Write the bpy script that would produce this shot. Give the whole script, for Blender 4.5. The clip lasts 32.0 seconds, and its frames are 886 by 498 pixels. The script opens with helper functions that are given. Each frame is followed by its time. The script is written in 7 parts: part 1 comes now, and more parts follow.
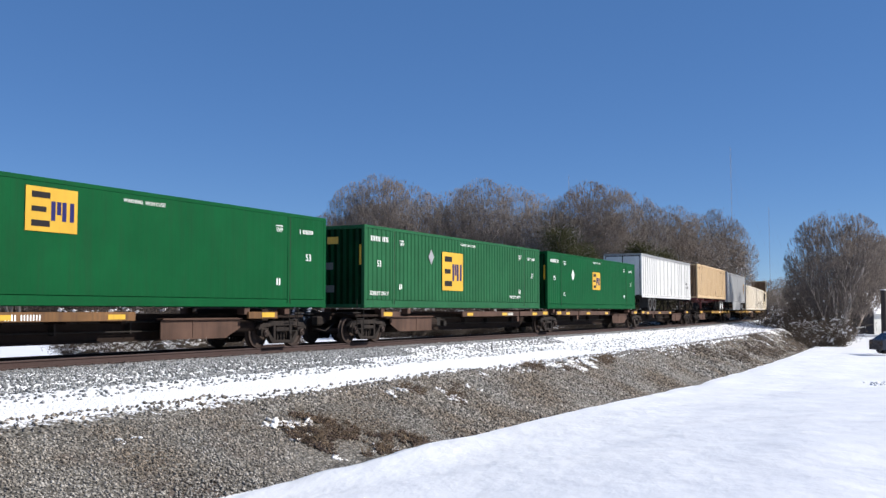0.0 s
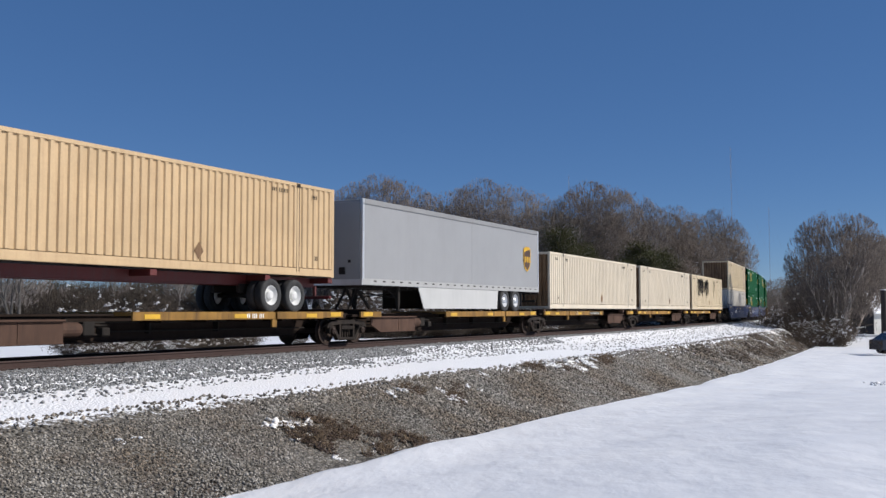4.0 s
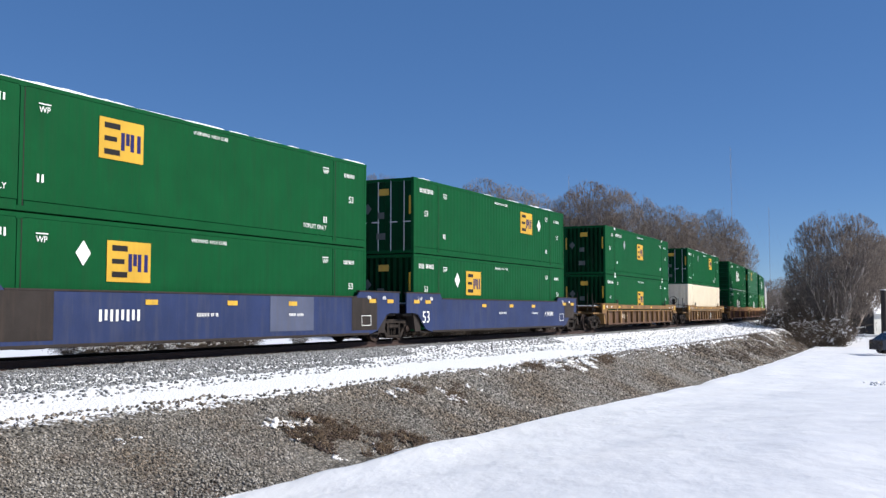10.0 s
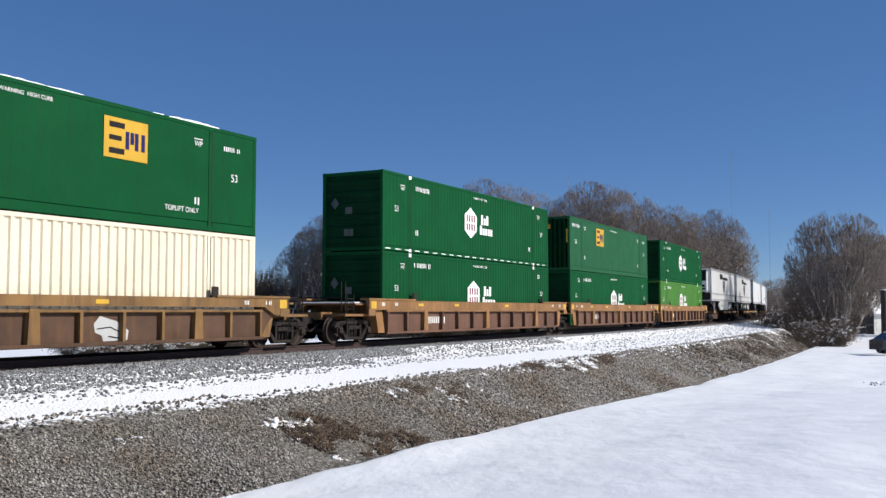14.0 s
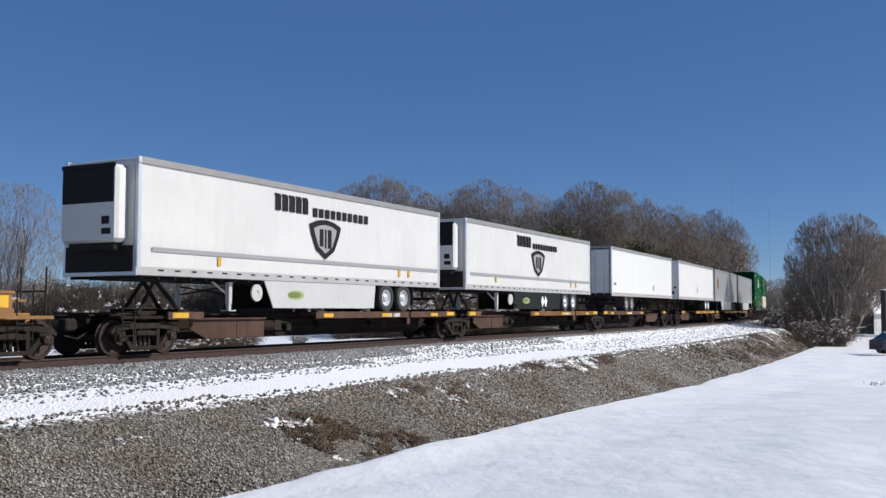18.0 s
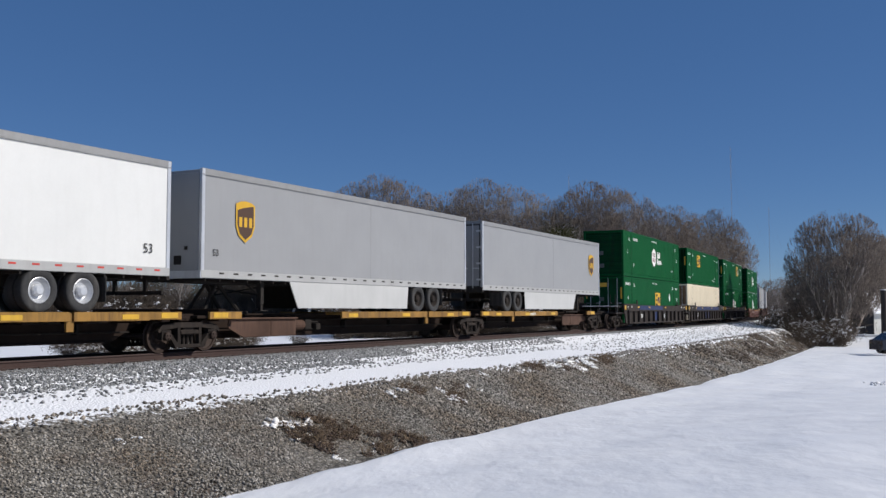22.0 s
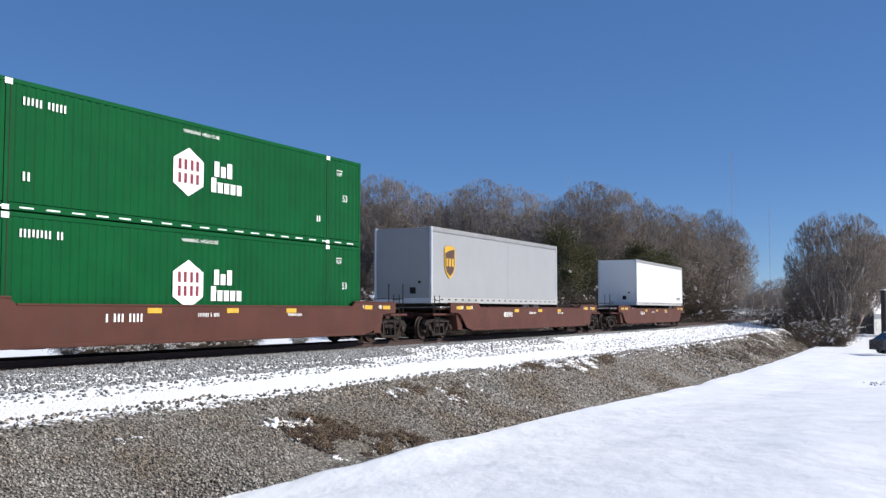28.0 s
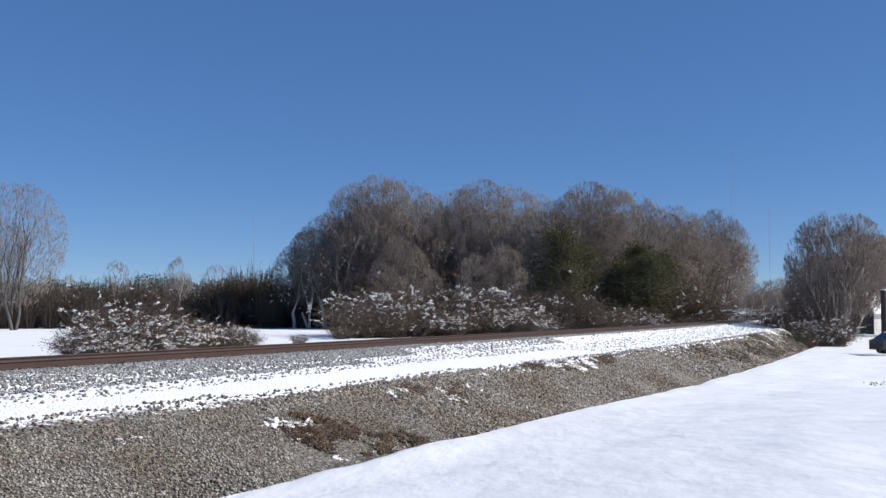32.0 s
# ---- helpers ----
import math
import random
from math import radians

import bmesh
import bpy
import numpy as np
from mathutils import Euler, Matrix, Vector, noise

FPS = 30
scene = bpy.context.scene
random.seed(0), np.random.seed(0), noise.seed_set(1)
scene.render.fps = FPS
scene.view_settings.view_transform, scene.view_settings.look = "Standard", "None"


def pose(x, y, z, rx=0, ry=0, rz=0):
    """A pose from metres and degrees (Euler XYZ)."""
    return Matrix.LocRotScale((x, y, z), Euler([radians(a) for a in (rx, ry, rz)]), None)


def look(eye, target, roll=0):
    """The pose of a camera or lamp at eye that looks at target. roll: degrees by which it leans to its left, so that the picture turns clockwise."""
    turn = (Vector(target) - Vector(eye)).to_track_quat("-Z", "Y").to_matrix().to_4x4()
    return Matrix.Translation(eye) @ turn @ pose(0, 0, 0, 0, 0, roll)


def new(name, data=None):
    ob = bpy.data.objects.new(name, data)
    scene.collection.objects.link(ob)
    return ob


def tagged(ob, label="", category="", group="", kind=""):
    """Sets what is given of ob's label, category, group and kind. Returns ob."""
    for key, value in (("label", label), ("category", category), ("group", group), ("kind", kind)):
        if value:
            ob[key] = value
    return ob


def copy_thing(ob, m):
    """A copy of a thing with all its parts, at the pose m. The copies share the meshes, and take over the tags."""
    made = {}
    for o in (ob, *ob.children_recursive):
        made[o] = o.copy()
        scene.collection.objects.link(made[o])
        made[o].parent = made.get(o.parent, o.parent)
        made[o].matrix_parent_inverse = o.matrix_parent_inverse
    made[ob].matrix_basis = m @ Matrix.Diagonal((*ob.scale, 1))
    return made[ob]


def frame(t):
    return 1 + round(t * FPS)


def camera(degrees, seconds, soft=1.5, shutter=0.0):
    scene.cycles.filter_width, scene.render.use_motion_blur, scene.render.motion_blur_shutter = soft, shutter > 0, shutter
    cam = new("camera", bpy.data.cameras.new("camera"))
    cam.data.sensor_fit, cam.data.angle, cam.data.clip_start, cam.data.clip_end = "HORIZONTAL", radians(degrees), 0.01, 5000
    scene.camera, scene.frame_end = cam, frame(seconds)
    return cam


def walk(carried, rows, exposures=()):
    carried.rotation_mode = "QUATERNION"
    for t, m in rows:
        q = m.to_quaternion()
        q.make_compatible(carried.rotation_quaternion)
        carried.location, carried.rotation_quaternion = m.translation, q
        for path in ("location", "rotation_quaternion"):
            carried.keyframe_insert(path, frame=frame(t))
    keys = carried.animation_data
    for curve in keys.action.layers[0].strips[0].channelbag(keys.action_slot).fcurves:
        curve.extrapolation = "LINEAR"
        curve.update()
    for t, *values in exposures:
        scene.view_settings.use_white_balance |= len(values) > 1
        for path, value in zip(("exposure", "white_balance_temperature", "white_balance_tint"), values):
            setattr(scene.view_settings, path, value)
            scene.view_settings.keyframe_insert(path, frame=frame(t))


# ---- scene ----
# ---------------------------------------------------------------- camera
# World: the camera stands over the origin and looks along +y; rail heads lie at z = 0.
cam = camera(48.78, 32.0, soft=1.45)
EYE = pose(0, 0, 1.117, 93.602, 0, 0)
walk(cam, [(0, EYE), (32, EYE)], exposures=[(0, 0.45), (1, 0.45), (2, 0.37), (3, 0.02), (5.5, -0.04), (7, -0.16), (9, -0.04), (9.6, 0.08), (10, 0.36), (11, 0.45), (13, 0.43), (14, 0.20), (15.5, 0.26), (17, 0.30), (18, 0.10), (19, -0.07), (22, -0.13), (23, 0.04), (24, 0.26), (27.5, 0.42), (30, 0.2), (31, 0.08), (32, 0.36)])

# ---------------------------------------------------------------- world and sun
SUN_EL, SUN_AZ = radians(35), radians(97)      # azimuth clockwise from +y
world = bpy.data.worlds.new("sky")
scene.world = world
world.use_nodes = True
wn = world.node_tree.nodes
sky = wn.new("ShaderNodeTexSky")
sky.sky_type = "NISHITA"
sky.sun_disc = False
sky.sun_elevation, sky.sun_rotation = SUN_EL, SUN_AZ
sky.altitude, sky.air_density, sky.dust_density, sky.ozone_density = 1500, 0.72, 0.0, 3.5
wn["Background"].inputs[1].default_value = 0.09
deep = wn.new("ShaderNodeHueSaturation")          # the clear, dry winter air
deep.inputs["Saturation"].default_value = 1.12
deep.inputs["Hue"].default_value = 0.504
world.node_tree.links.new(sky.outputs[0], deep.inputs["Color"])
even = wn.new("ShaderNodeMix")                    # evenly deep blue all round
even.data_type = "RGBA"
even.inputs[0].default_value = 0.46
even.inputs[7].default_value = (0.64, 1.72, 4.15, 1)
world.node_tree.links.new(deep.outputs[0], even.inputs[6])
world.node_tree.links.new(even.outputs[2], wn["Background"].inputs[0])
sun = new("sun", bpy.data.lights.new("sun", "SUN"))
sun.data.energy, sun.data.angle, sun.data.color = 5.0, radians(0.53), (1.0, 0.95, 0.88)
sun.matrix_world = look((math.sin(SUN_AZ) * 300, math.cos(SUN_AZ) * 300, math.tan(SUN_EL) * 300), (0, 0, 0))

# ---------------------------------------------------------------- track geometry
YAW, DIST, BEND, RADIUS = radians(27.619), 19.311, 35.8, 909.0
ALONG = Vector((math.sin(YAW), math.cos(YAW), 0))      # away from the camera
SIDE = Vector((math.cos(YAW), -math.sin(YAW), 0))      # towards the camera's side
ARC_END = 720.0
SPEED, ACC = 18.1692, -0.0046


def track(s, n=0.0, z=0.0):
    """The place s metres along the line and n metres to its near side, and the turn of the line there."""
    e = min(max(s - BEND, 0), ARC_END - BEND)
    th = e / RADIUS
    a = min(s, BEND) + RADIUS * math.sin(th)
    b = -RADIUS * (1 - math.cos(th))
    over = max(s - ARC_END, 0)
    a += over * math.cos(th) + n * math.sin(th)
    b += -over * math.sin(th) + n * math.cos(th)
    p = SIDE * (b - DIST) + ALONG * a
    return Vector((p.x, p.y, z)), th


def car_pose(s, z=0.0, half=7.0):
    """Pose on the rails: x forwards (towards small s), y to the near side."""
    front, rear = track(s - half)[0], track(s + half)[0]
    x = (front - rear).normalized()
    y = Vector((-x.y, x.x, 0))
    c = (front + rear) / 2
    return Matrix(((x.x, y.x, 0, c.x), (x.y, y.y, 0, c.y), (0, 0, 1, z), (0, 0, 0, 1)))


def travelled(t):
    return SPEED * t + 0.5 * ACC * t * t


# ---------------------------------------------------------------- mesh builder
class Build:
    """Collects vertices and faces of one mesh."""

    def __init__(self):
        self.v, self.f = [], []

    def add(self, verts, faces):
        k = len(self.v)
        self.v += [tuple(p) for p in verts]
        self.f += [tuple(i + k for i in f) for f in faces]
        return self

    def box(self, x0, x1, y0, y1, z0, z1, c=0.0):
        if x0 > x1:
            x0, x1 = x1, x0
        if y0 > y1:
            y0, y1 = y1, y0
        if z0 > z1:
            z0, z1 = z1, z0
        if not c:
            return self.add([(x, y, z) for x in (x0, x1) for y in (y0, y1) for z in (z0, z1)],
                            [(0, 1, 3, 2), (4, 6, 7, 5), (0, 4, 5, 1), (2, 3, 7, 6), (0, 2, 6, 4), (1, 5, 7, 3)])
        c = min(c, (x1 - x0) / 2.01, (y1 - y0) / 2.01, (z1 - z0) / 2.01)
        # octagonal prism along x with chamfered long edges and ends
        ring = lambda x, k: [(x, y0 + c, z0 + k), (x, y1 - c, z0 + k), (x, y1 - k, z0 + c), (x, y1 - k, z1 - c),
                             (x, y1 - c, z1 - k), (x, y0 + c, z1 - k), (x, y0 + k, z1 - c), (x, y0 + k, z0 + c)]
        vs = ring(x0, c * 0.6) + ring(x0 + c, 0) + ring(x1 - c, 0) + ring(x1, c * 0.6)
        fs = [tuple(range(7, -1, -1)), tuple(range(24, 32))]
        for r in range(3):
            fs += [(r * 8 + i, r * 8 + (i + 1) % 8, r * 8 + 8 + (i + 1) % 8, r * 8 + 8 + i) for i in range(8)]
        return self.add(vs, fs)

    def prism(self, outline, y0, y1):
        """Outline in (x, z), counted anticlockwise seen from -y, drawn out from y0 to y1."""
        n = len(outline)
        vs = [(x, y0, z) for x, z in outline] + [(x, y1, z) for x, z in outline]
        fs = [tuple(range(n)), tuple(range(2 * n - 1, n - 1, -1))]
        fs += [(i, n + i, n + (i + 1) % n, (i + 1) % n) for i in range(n)]
        return self.add(vs, fs)

    def rod(self, p, q, r0, r1=None, k=6, caps=True):
        r1 = r0 if r1 is None else r1
        p, q = Vector(p), Vector(q)
        d = (q - p).normalized()
        u = d.cross(Vector((0, 0, 1)) if abs(d.z) < 0.9 else Vector((1, 0, 0))).normalized()
        w = d.cross(u)
        vs = []
        for c, r in ((p, r0), (q, r1)):
            vs += [c + (u * math.cos(6.2832 * i / k) + w * math.sin(6.2832 * i / k)) * r for i in range(k)]
        fs = [(i, (i + 1) % k, k + (i + 1) % k, k + i) for i in range(k)]
        if caps:
            fs += [tuple(range(k - 1, -1, -1)), tuple(range(k, 2 * k))]
        return self.add(vs, fs)

    def lathe(self, profile, k=24, axis="y", at=(0, 0, 0), closed=True):
        """Profile of (radius, along) turned round an axis."""
        vs, fs = [], []
        for r, y in profile:
            for i in range(k):
                a = 6.28318 * i / k
                c, s_ = r * math.cos(a), r * math.sin(a)
                vs.append({"y": (at[0] + c, at[1] + y, at[2] + s_), "x": (at[0] + y, at[1] + c, at[2] + s_),
                           "z": (at[0] + c, at[1] + s_, at[2] + y)}[axis])
        m = len(profile)
        for j in range(m - 1 + (1 if closed else 0)):
            for i in range(k):
                a, b = j * k + i, j * k + (i + 1) % k
                c, d = ((j + 1) % m) * k + (i + 1) % k, ((j + 1) % m) * k + i
                fs.append((a, b, c, d))
        return self.add(vs, fs)

    def mesh(self, name, smooth=False):
        me = bpy.data.meshes.new(name)
        me.from_pydata(self.v, [], self.f)
        if smooth:
            me.polygons.foreach_set("use_smooth", [True] * len(me.polygons))
        me.update()
        bm = bmesh.new()
        bm.from_mesh(me)
        bmesh.ops.recalc_face_normals(bm, faces=bm.faces)
        bm.to_mesh(me)
        bm.free()
        return me


def part(name, mesh, material, parent=None, label="", at=None):
    """Links a Build or a mesh as one object under its thing or part."""
    if isinstance(mesh, Build):
        mesh = mesh.mesh(name)
    if material and not mesh.materials:
        mesh.materials.append(material)
    ob = new(name, mesh)
    ob.parent = parent
    if at is not None:
        ob.matrix_basis = at if isinstance(at, Matrix) else Matrix.Translation(at)
    if label:
        ob["label"] = label
    return ob


def thing(name, label, category, m=None, group="", kind=""):
    ob = new(name)
    ob.empty_display_size = 0.2
    if m is not None:
        ob.matrix_basis = m
    return tagged(ob, label, category, group, kind)


# ---------------------------------------------------------------- materials
def nodes_of(name):
    m = bpy.data.materials.new(name)
    m.use_nodes = True
    return m, m.node_tree.nodes, m.node_tree.links, m.node_tree.nodes["Principled BSDF"]


def noise_node(n, l, coords, scale, detail=4, rough=0.6, stretch=None):
    tex = n.new("ShaderNodeTexNoise")
    tex.inputs["Scale"].default_value, tex.inputs["Detail"].default_value, tex.inputs["Roughness"].default_value = scale, detail, rough
    if stretch:
        mp = n.new("ShaderNodeMapping")
        mp.inputs["Scale"].default_value = stretch
        l.new(coords, mp.inputs[0])
        coords = mp.outputs[0]
    l.new(coords, tex.inputs["Vector"])
    return tex.outputs["Fac"]


def ramp_node(n, l, fac, stops):
    r = n.new("ShaderNodeValToRGB")
    e = r.color_ramp.elements
    while len(e) < len(stops):
        e.new(0.5)
    for k, (p, c) in enumerate(stops):
        e[k].position = p
        e[k].color = (*c, 1) if len(c) == 3 else c
    l.new(fac, r.inputs[0])
    return r.outputs[0]


def mix_node(n, l, fac, a, b, how="MIX"):
    mx = n.new("ShaderNodeMix")
    mx.data_type, mx.blend_type = "RGBA", how
    for sock, val in ((mx.inputs[0], fac), (mx.inputs[6], a), (mx.inputs[7], b)):
        if isinstance(val, (int, float)):
            sock.default_value = val
        elif isinstance(val, tuple):
            sock.default_value = (*val, 1)
        else:
            l.new(val, sock)
    return mx.outputs[2]


def painted(name, colour, rough=0.5, metal=0.0, var=0.12, dirt=(0.10, 0.075, 0.05), dirty=0.25, scale=0.8, bump=0.15, fine=18, spec=0.5):
    """Painted or worn surface: broad fading, vertical streaks of grime and fine grain."""
    m, n, l, b = nodes_of(name)
    co = n.new("ShaderNodeTexCoord").outputs["Object"]
    info = n.new("ShaderNodeObjectInfo").outputs["Random"]
    add = n.new("ShaderNodeVectorMath")
    sc = n.new("ShaderNodeVectorMath")
    sc.operation = "SCALE"
    comb = n.new("ShaderNodeCombineXYZ")
    l.new(info, comb.inputs[0])
    l.new(info, comb.inputs[1])
    l.new(comb.outputs[0], sc.inputs[0])
    sc.inputs["Scale"].default_value = 37.0
    l.new(co, add.inputs[0])
    l.new(sc.outputs[0], add.inputs[1])
    co = add.outputs[0]
    broad = noise_node(n, l, co, scale, 3)
    streak = noise_node(n, l, co, 3.0, 5, 0.65, (1.6, 1.6, 0.16))
    grain = noise_node(n, l, co, fine, 4)
    dark = tuple(c * (1 - var) for c in colour)
    light = tuple(min(c * (1 + var), 0.95) for c in colour)
    base = ramp_node(n, l, broad, [(0.3, dark), (0.7, light)])
    st = ramp_node(n, l, streak, [(0.48, (0, 0, 0)), (0.78, (dirty, dirty, dirty))])
    base = mix_node(n, l, st, base, dirt)
    gr = ramp_node(n, l, grain, [(0.3, (0.86, 0.86, 0.86)), (0.7, (1, 1, 1))])
    base = mix_node(n, l, 0.7 if bump > 0.1 else 0.2, base, gr, "MULTIPLY")
    l.new(base, b.inputs["Base Color"])
    rr = ramp_node(n, l, grain, [(0.3, (rough * 0.85,) * 3), (0.7, (min(rough * 1.15, 1),) * 3)])
    l.new(rr, b.inputs["Roughness"])
    b.inputs["Metallic"].default_value = metal
    b.inputs["Specular IOR Level"].default_value = spec
    if bump:
        bp = n.new("ShaderNodeBump")
        bp.inputs["Strength"].default_value = bump
        bp.inputs["Distance"].default_value = 0.01
        l.new(grain, bp.inputs["Height"])
        l.new(bp.outputs[0], b.inputs["Normal"])
    return m


GREEN = painted("green_paint", (0.0026, 0.063, 0.0190), 0.6, dirt=(0.012, 0.036, 0.016), dirty=0.35, var=0.10, spec=0.06)
# darker copy of the green that holds the shade of container ends and doors
GREEN_SHADED = painted("shaded_green_paint", (0.0024, 0.036, 0.013), 0.75, dirt=(0.012, 0.018, 0.012), dirty=0.8, var=0.25, spec=0.05)
GREEN_FADED = painted("faded_green_paint", (0.016, 0.088, 0.036), 0.6, dirt=(0.012, 0.036, 0.016), dirty=0.4, var=0.12, spec=0.08)
GREEN_LIGHT = painted("light_green_paint", (0.050, 0.165, 0.024), 0.55, dirt=(0.06, 0.09, 0.03), dirty=0.3, spec=0.15)
GREEN_HUB = painted("mid_green_paint", (0.0026, 0.068, 0.0200), 0.6, dirt=(0.012, 0.036, 0.016), dirty=0.35, var=0.12, spec=0.06)
CREAM = painted("cream_paint", (0.60, 0.50, 0.345), 0.5, dirt=(0.30, 0.19, 0.09), dirty=0.35, var=0.08)
TAN = painted("tan_paint", (0.50, 0.355, 0.20), 0.5, dirt=(0.28, 0.16, 0.07), dirty=0.35, var=0.08)
PALE = painted("pale_grey_white_paint", (0.56, 0.53, 0.485), 0.5, dirt=(0.33, 0.28, 0.22), dirty=0.25, var=0.06)
CREAM_CLEAN = painted("clean_cream_paint", (0.72, 0.635, 0.48), 0.5, dirt=(0.38, 0.28, 0.17), dirty=0.2, var=0.06)
OFFWHITE = painted("off_white_paint", (0.61, 0.535, 0.42), 0.5, dirt=(0.33, 0.25, 0.16), dirty=0.3, var=0.07)
WHITE = painted("white_paint", (0.60, 0.60, 0.585), 0.4, dirty=0.04, var=0.03, bump=0.05)
DULL_WHITE = painted("dull_white_paint", (0.52, 0.515, 0.50), 0.42, dirt=(0.22, 0.20, 0.17), dirty=0.14, var=0.05, bump=0.05)
GREY = painted("grey_paint", (0.255, 0.257, 0.262), 0.42, dirty=0.06, var=0.04, bump=0.05)
RAIL_GREY = painted("dull_grey_aluminium", (0.25, 0.25, 0.25), 0.5, metal=0.2, dirty=0.2, var=0.08)
END_GREY = painted("dark_grey_end_marking", (0.10, 0.11, 0.105), 0.7, dirty=0.5, dirt=(0.03, 0.04, 0.03), spec=0.15)
SILL_GREY = painted("dull_sill_aluminium", (0.33, 0.33, 0.325), 0.5, dirty=0.2, var=0.06, bump=0.05)
LIGHT_GREY = painted("pale_grey_paint", (0.43, 0.43, 0.42), 0.45, dirty=0.08, var=0.05, bump=0.05)
STEEL = painted("brushed_aluminium", (0.55, 0.56, 0.58), 0.42, metal=0.6, dirty=0.2, var=0.08)
DARK = painted("dark_steel", (0.022, 0.019, 0.017), 0.8, dirty=0.5, dirt=(0.05, 0.036, 0.028), spec=0.15)
BEAM = painted("grimy_dark_beam_steel", (0.021, 0.014, 0.011), 0.85, dirty=0.5, dirt=(0.036, 0.022, 0.016), spec=0.12)
TRUCK = painted("grimy_cast_steel", (0.022, 0.018, 0.016), 0.85, dirty=0.7, dirt=(0.060, 0.046, 0.037), spec=0.12)
WHEEL = painted("worn_wheel_steel", (0.038, 0.025, 0.020), 0.7, metal=0.15, dirty=0.4, dirt=(0.05, 0.035, 0.028), spec=0.25)
YELLOW_CAR = painted("rusty_yellow_paint", (0.14, 0.072, 0.030), 0.75, dirt=(0.05, 0.028, 0.019), dirty=1.0, var=0.3, spec=0.2)
BROWN_CAR = painted("weathered_brown_paint", (0.078, 0.046, 0.034), 0.82, dirt=(0.042, 0.027, 0.021), dirty=0.8, var=0.3, spec=0.15)
GOLD_CAR = painted("dirty_yellow_paint", (0.25, 0.135, 0.032), 0.7, dirt=(0.06, 0.034, 0.02), dirty=1.0, var=0.3, spec=0.25)
RUST_CAR = painted("rusty_panel_paint", (0.082, 0.047, 0.031), 0.8, dirt=(0.15, 0.078, 0.028), dirty=0.6, var=0.3, spec=0.2)
# rust-streaked cream; the shade on ends and doors is mixed into its colour
STAINED_SHADED = painted("rust_stained_shaded_cream_paint", (0.22, 0.135, 0.075), 0.65, spec=0.2, dirt=(0.045, 0.022, 0.012), dirty=1.0, var=0.25)
ORANGE_CAR = painted("faded_orange_paint", (0.235, 0.120, 0.046), 0.75, dirt=(0.12, 0.060, 0.034), dirty=0.8, var=0.25, spec=0.25)
PANEL_CAR = painted("rusty_orange_panel_paint", (0.125, 0.066, 0.044), 0.8, dirt=(0.075, 0.045, 0.033), dirty=0.6, var=0.25, spec=0.2)
OCHRE_CAR = painted("weathered_ochre_paint", (0.19, 0.105, 0.038), 0.75, dirt=(0.065, 0.038, 0.027), dirty=1.0, var=0.3, spec=0.25)
RED_CAR = painted("oxide_red_paint", (0.072, 0.026, 0.019), 0.75, spec=0.2, dirt=(0.06, 0.036, 0.028), dirty=0.5, var=0.15)
BLUE_CAR = painted("blue_paint", (0.016, 0.028, 0.086), 0.65, dirt=(0.055, 0.058, 0.08), dirty=0.6, var=0.18, spec=0.2)
BLUE_GREY = painted("faded_blue_grey_paint", (0.070, 0.083, 0.135), 0.7, dirt=(0.08, 0.078, 0.09), dirty=0.5, var=0.18, spec=0.2)
SLATE_CAR = painted("dark_slate_paint", (0.029, 0.024, 0.022), 0.78, dirt=(0.055, 0.040, 0.032), dirty=0.6, var=0.25, spec=0.15)
YELLOW = painted("yellow_reflector", (0.56, 0.33, 0.02), 0.45, dirty=0.4)
WHITE_MARK = painted("white_lettering", (0.75, 0.75, 0.72), 0.5, dirty=0.2, bump=0)
BLACK_MARK = painted("black_lettering", (0.014, 0.013, 0.014), 0.6, dirty=0.1, dirt=(0.03, 0.028, 0.025), bump=0, spec=0.12)
GOLD_MARK = painted("golden_emblem", (0.50, 0.295, 0.03), 0.55, spec=0.2, dirt=(0.25, 0.14, 0.03), dirty=0.25, bump=0)
NAVY_MARK = painted("navy_emblem", (0.014, 0.016, 0.085), 0.6, dirty=0.05, bump=0, spec=0.12)
UMBER_MARK = painted("umber_emblem", (0.06, 0.028, 0.012), 0.45, dirty=0.05, bump=0)
CRIMSON_MARK = painted("crimson_emblem", (0.17, 0.008, 0.025), 0.5, dirty=0.05, bump=0)
LIME_MARK = painted("pale_lime_badge", (0.30, 0.36, 0.13), 0.5, dirty=0.2, bump=0)
OLIVE_MARK = painted("olive_badge", (0.13, 0.16, 0.05), 0.5, dirty=0.3, bump=0)
SKIRT = painted("black_green_skirt_panel", (0.008, 0.011, 0.011), 0.7, dirt=(0.02, 0.02, 0.018), dirty=0.4, spec=0.15)
RED_MARK = painted("red_reflector", (0.45, 0.03, 0.02), 0.4, dirty=0.1, bump=0)
RUBBER = painted("tyre_rubber", (0.022, 0.022, 0.023), 0.85, dirty=0.4, dirt=(0.10, 0.09, 0.08))
RAIL_RUST = painted("rail_rust", (0.042, 0.022, 0.018), 0.85, dirt=(0.045, 0.026, 0.02), dirty=0.4)
RAIL_TOP = painted("polished_rail_head", (0.065, 0.040, 0.034), 0.6, metal=0.1, dirty=0.2)
TIE_WOOD = painted("weathered_sleeper_wood", (0.10, 0.08, 0.065), 0.9, dirty=0.4, bump=0.5)


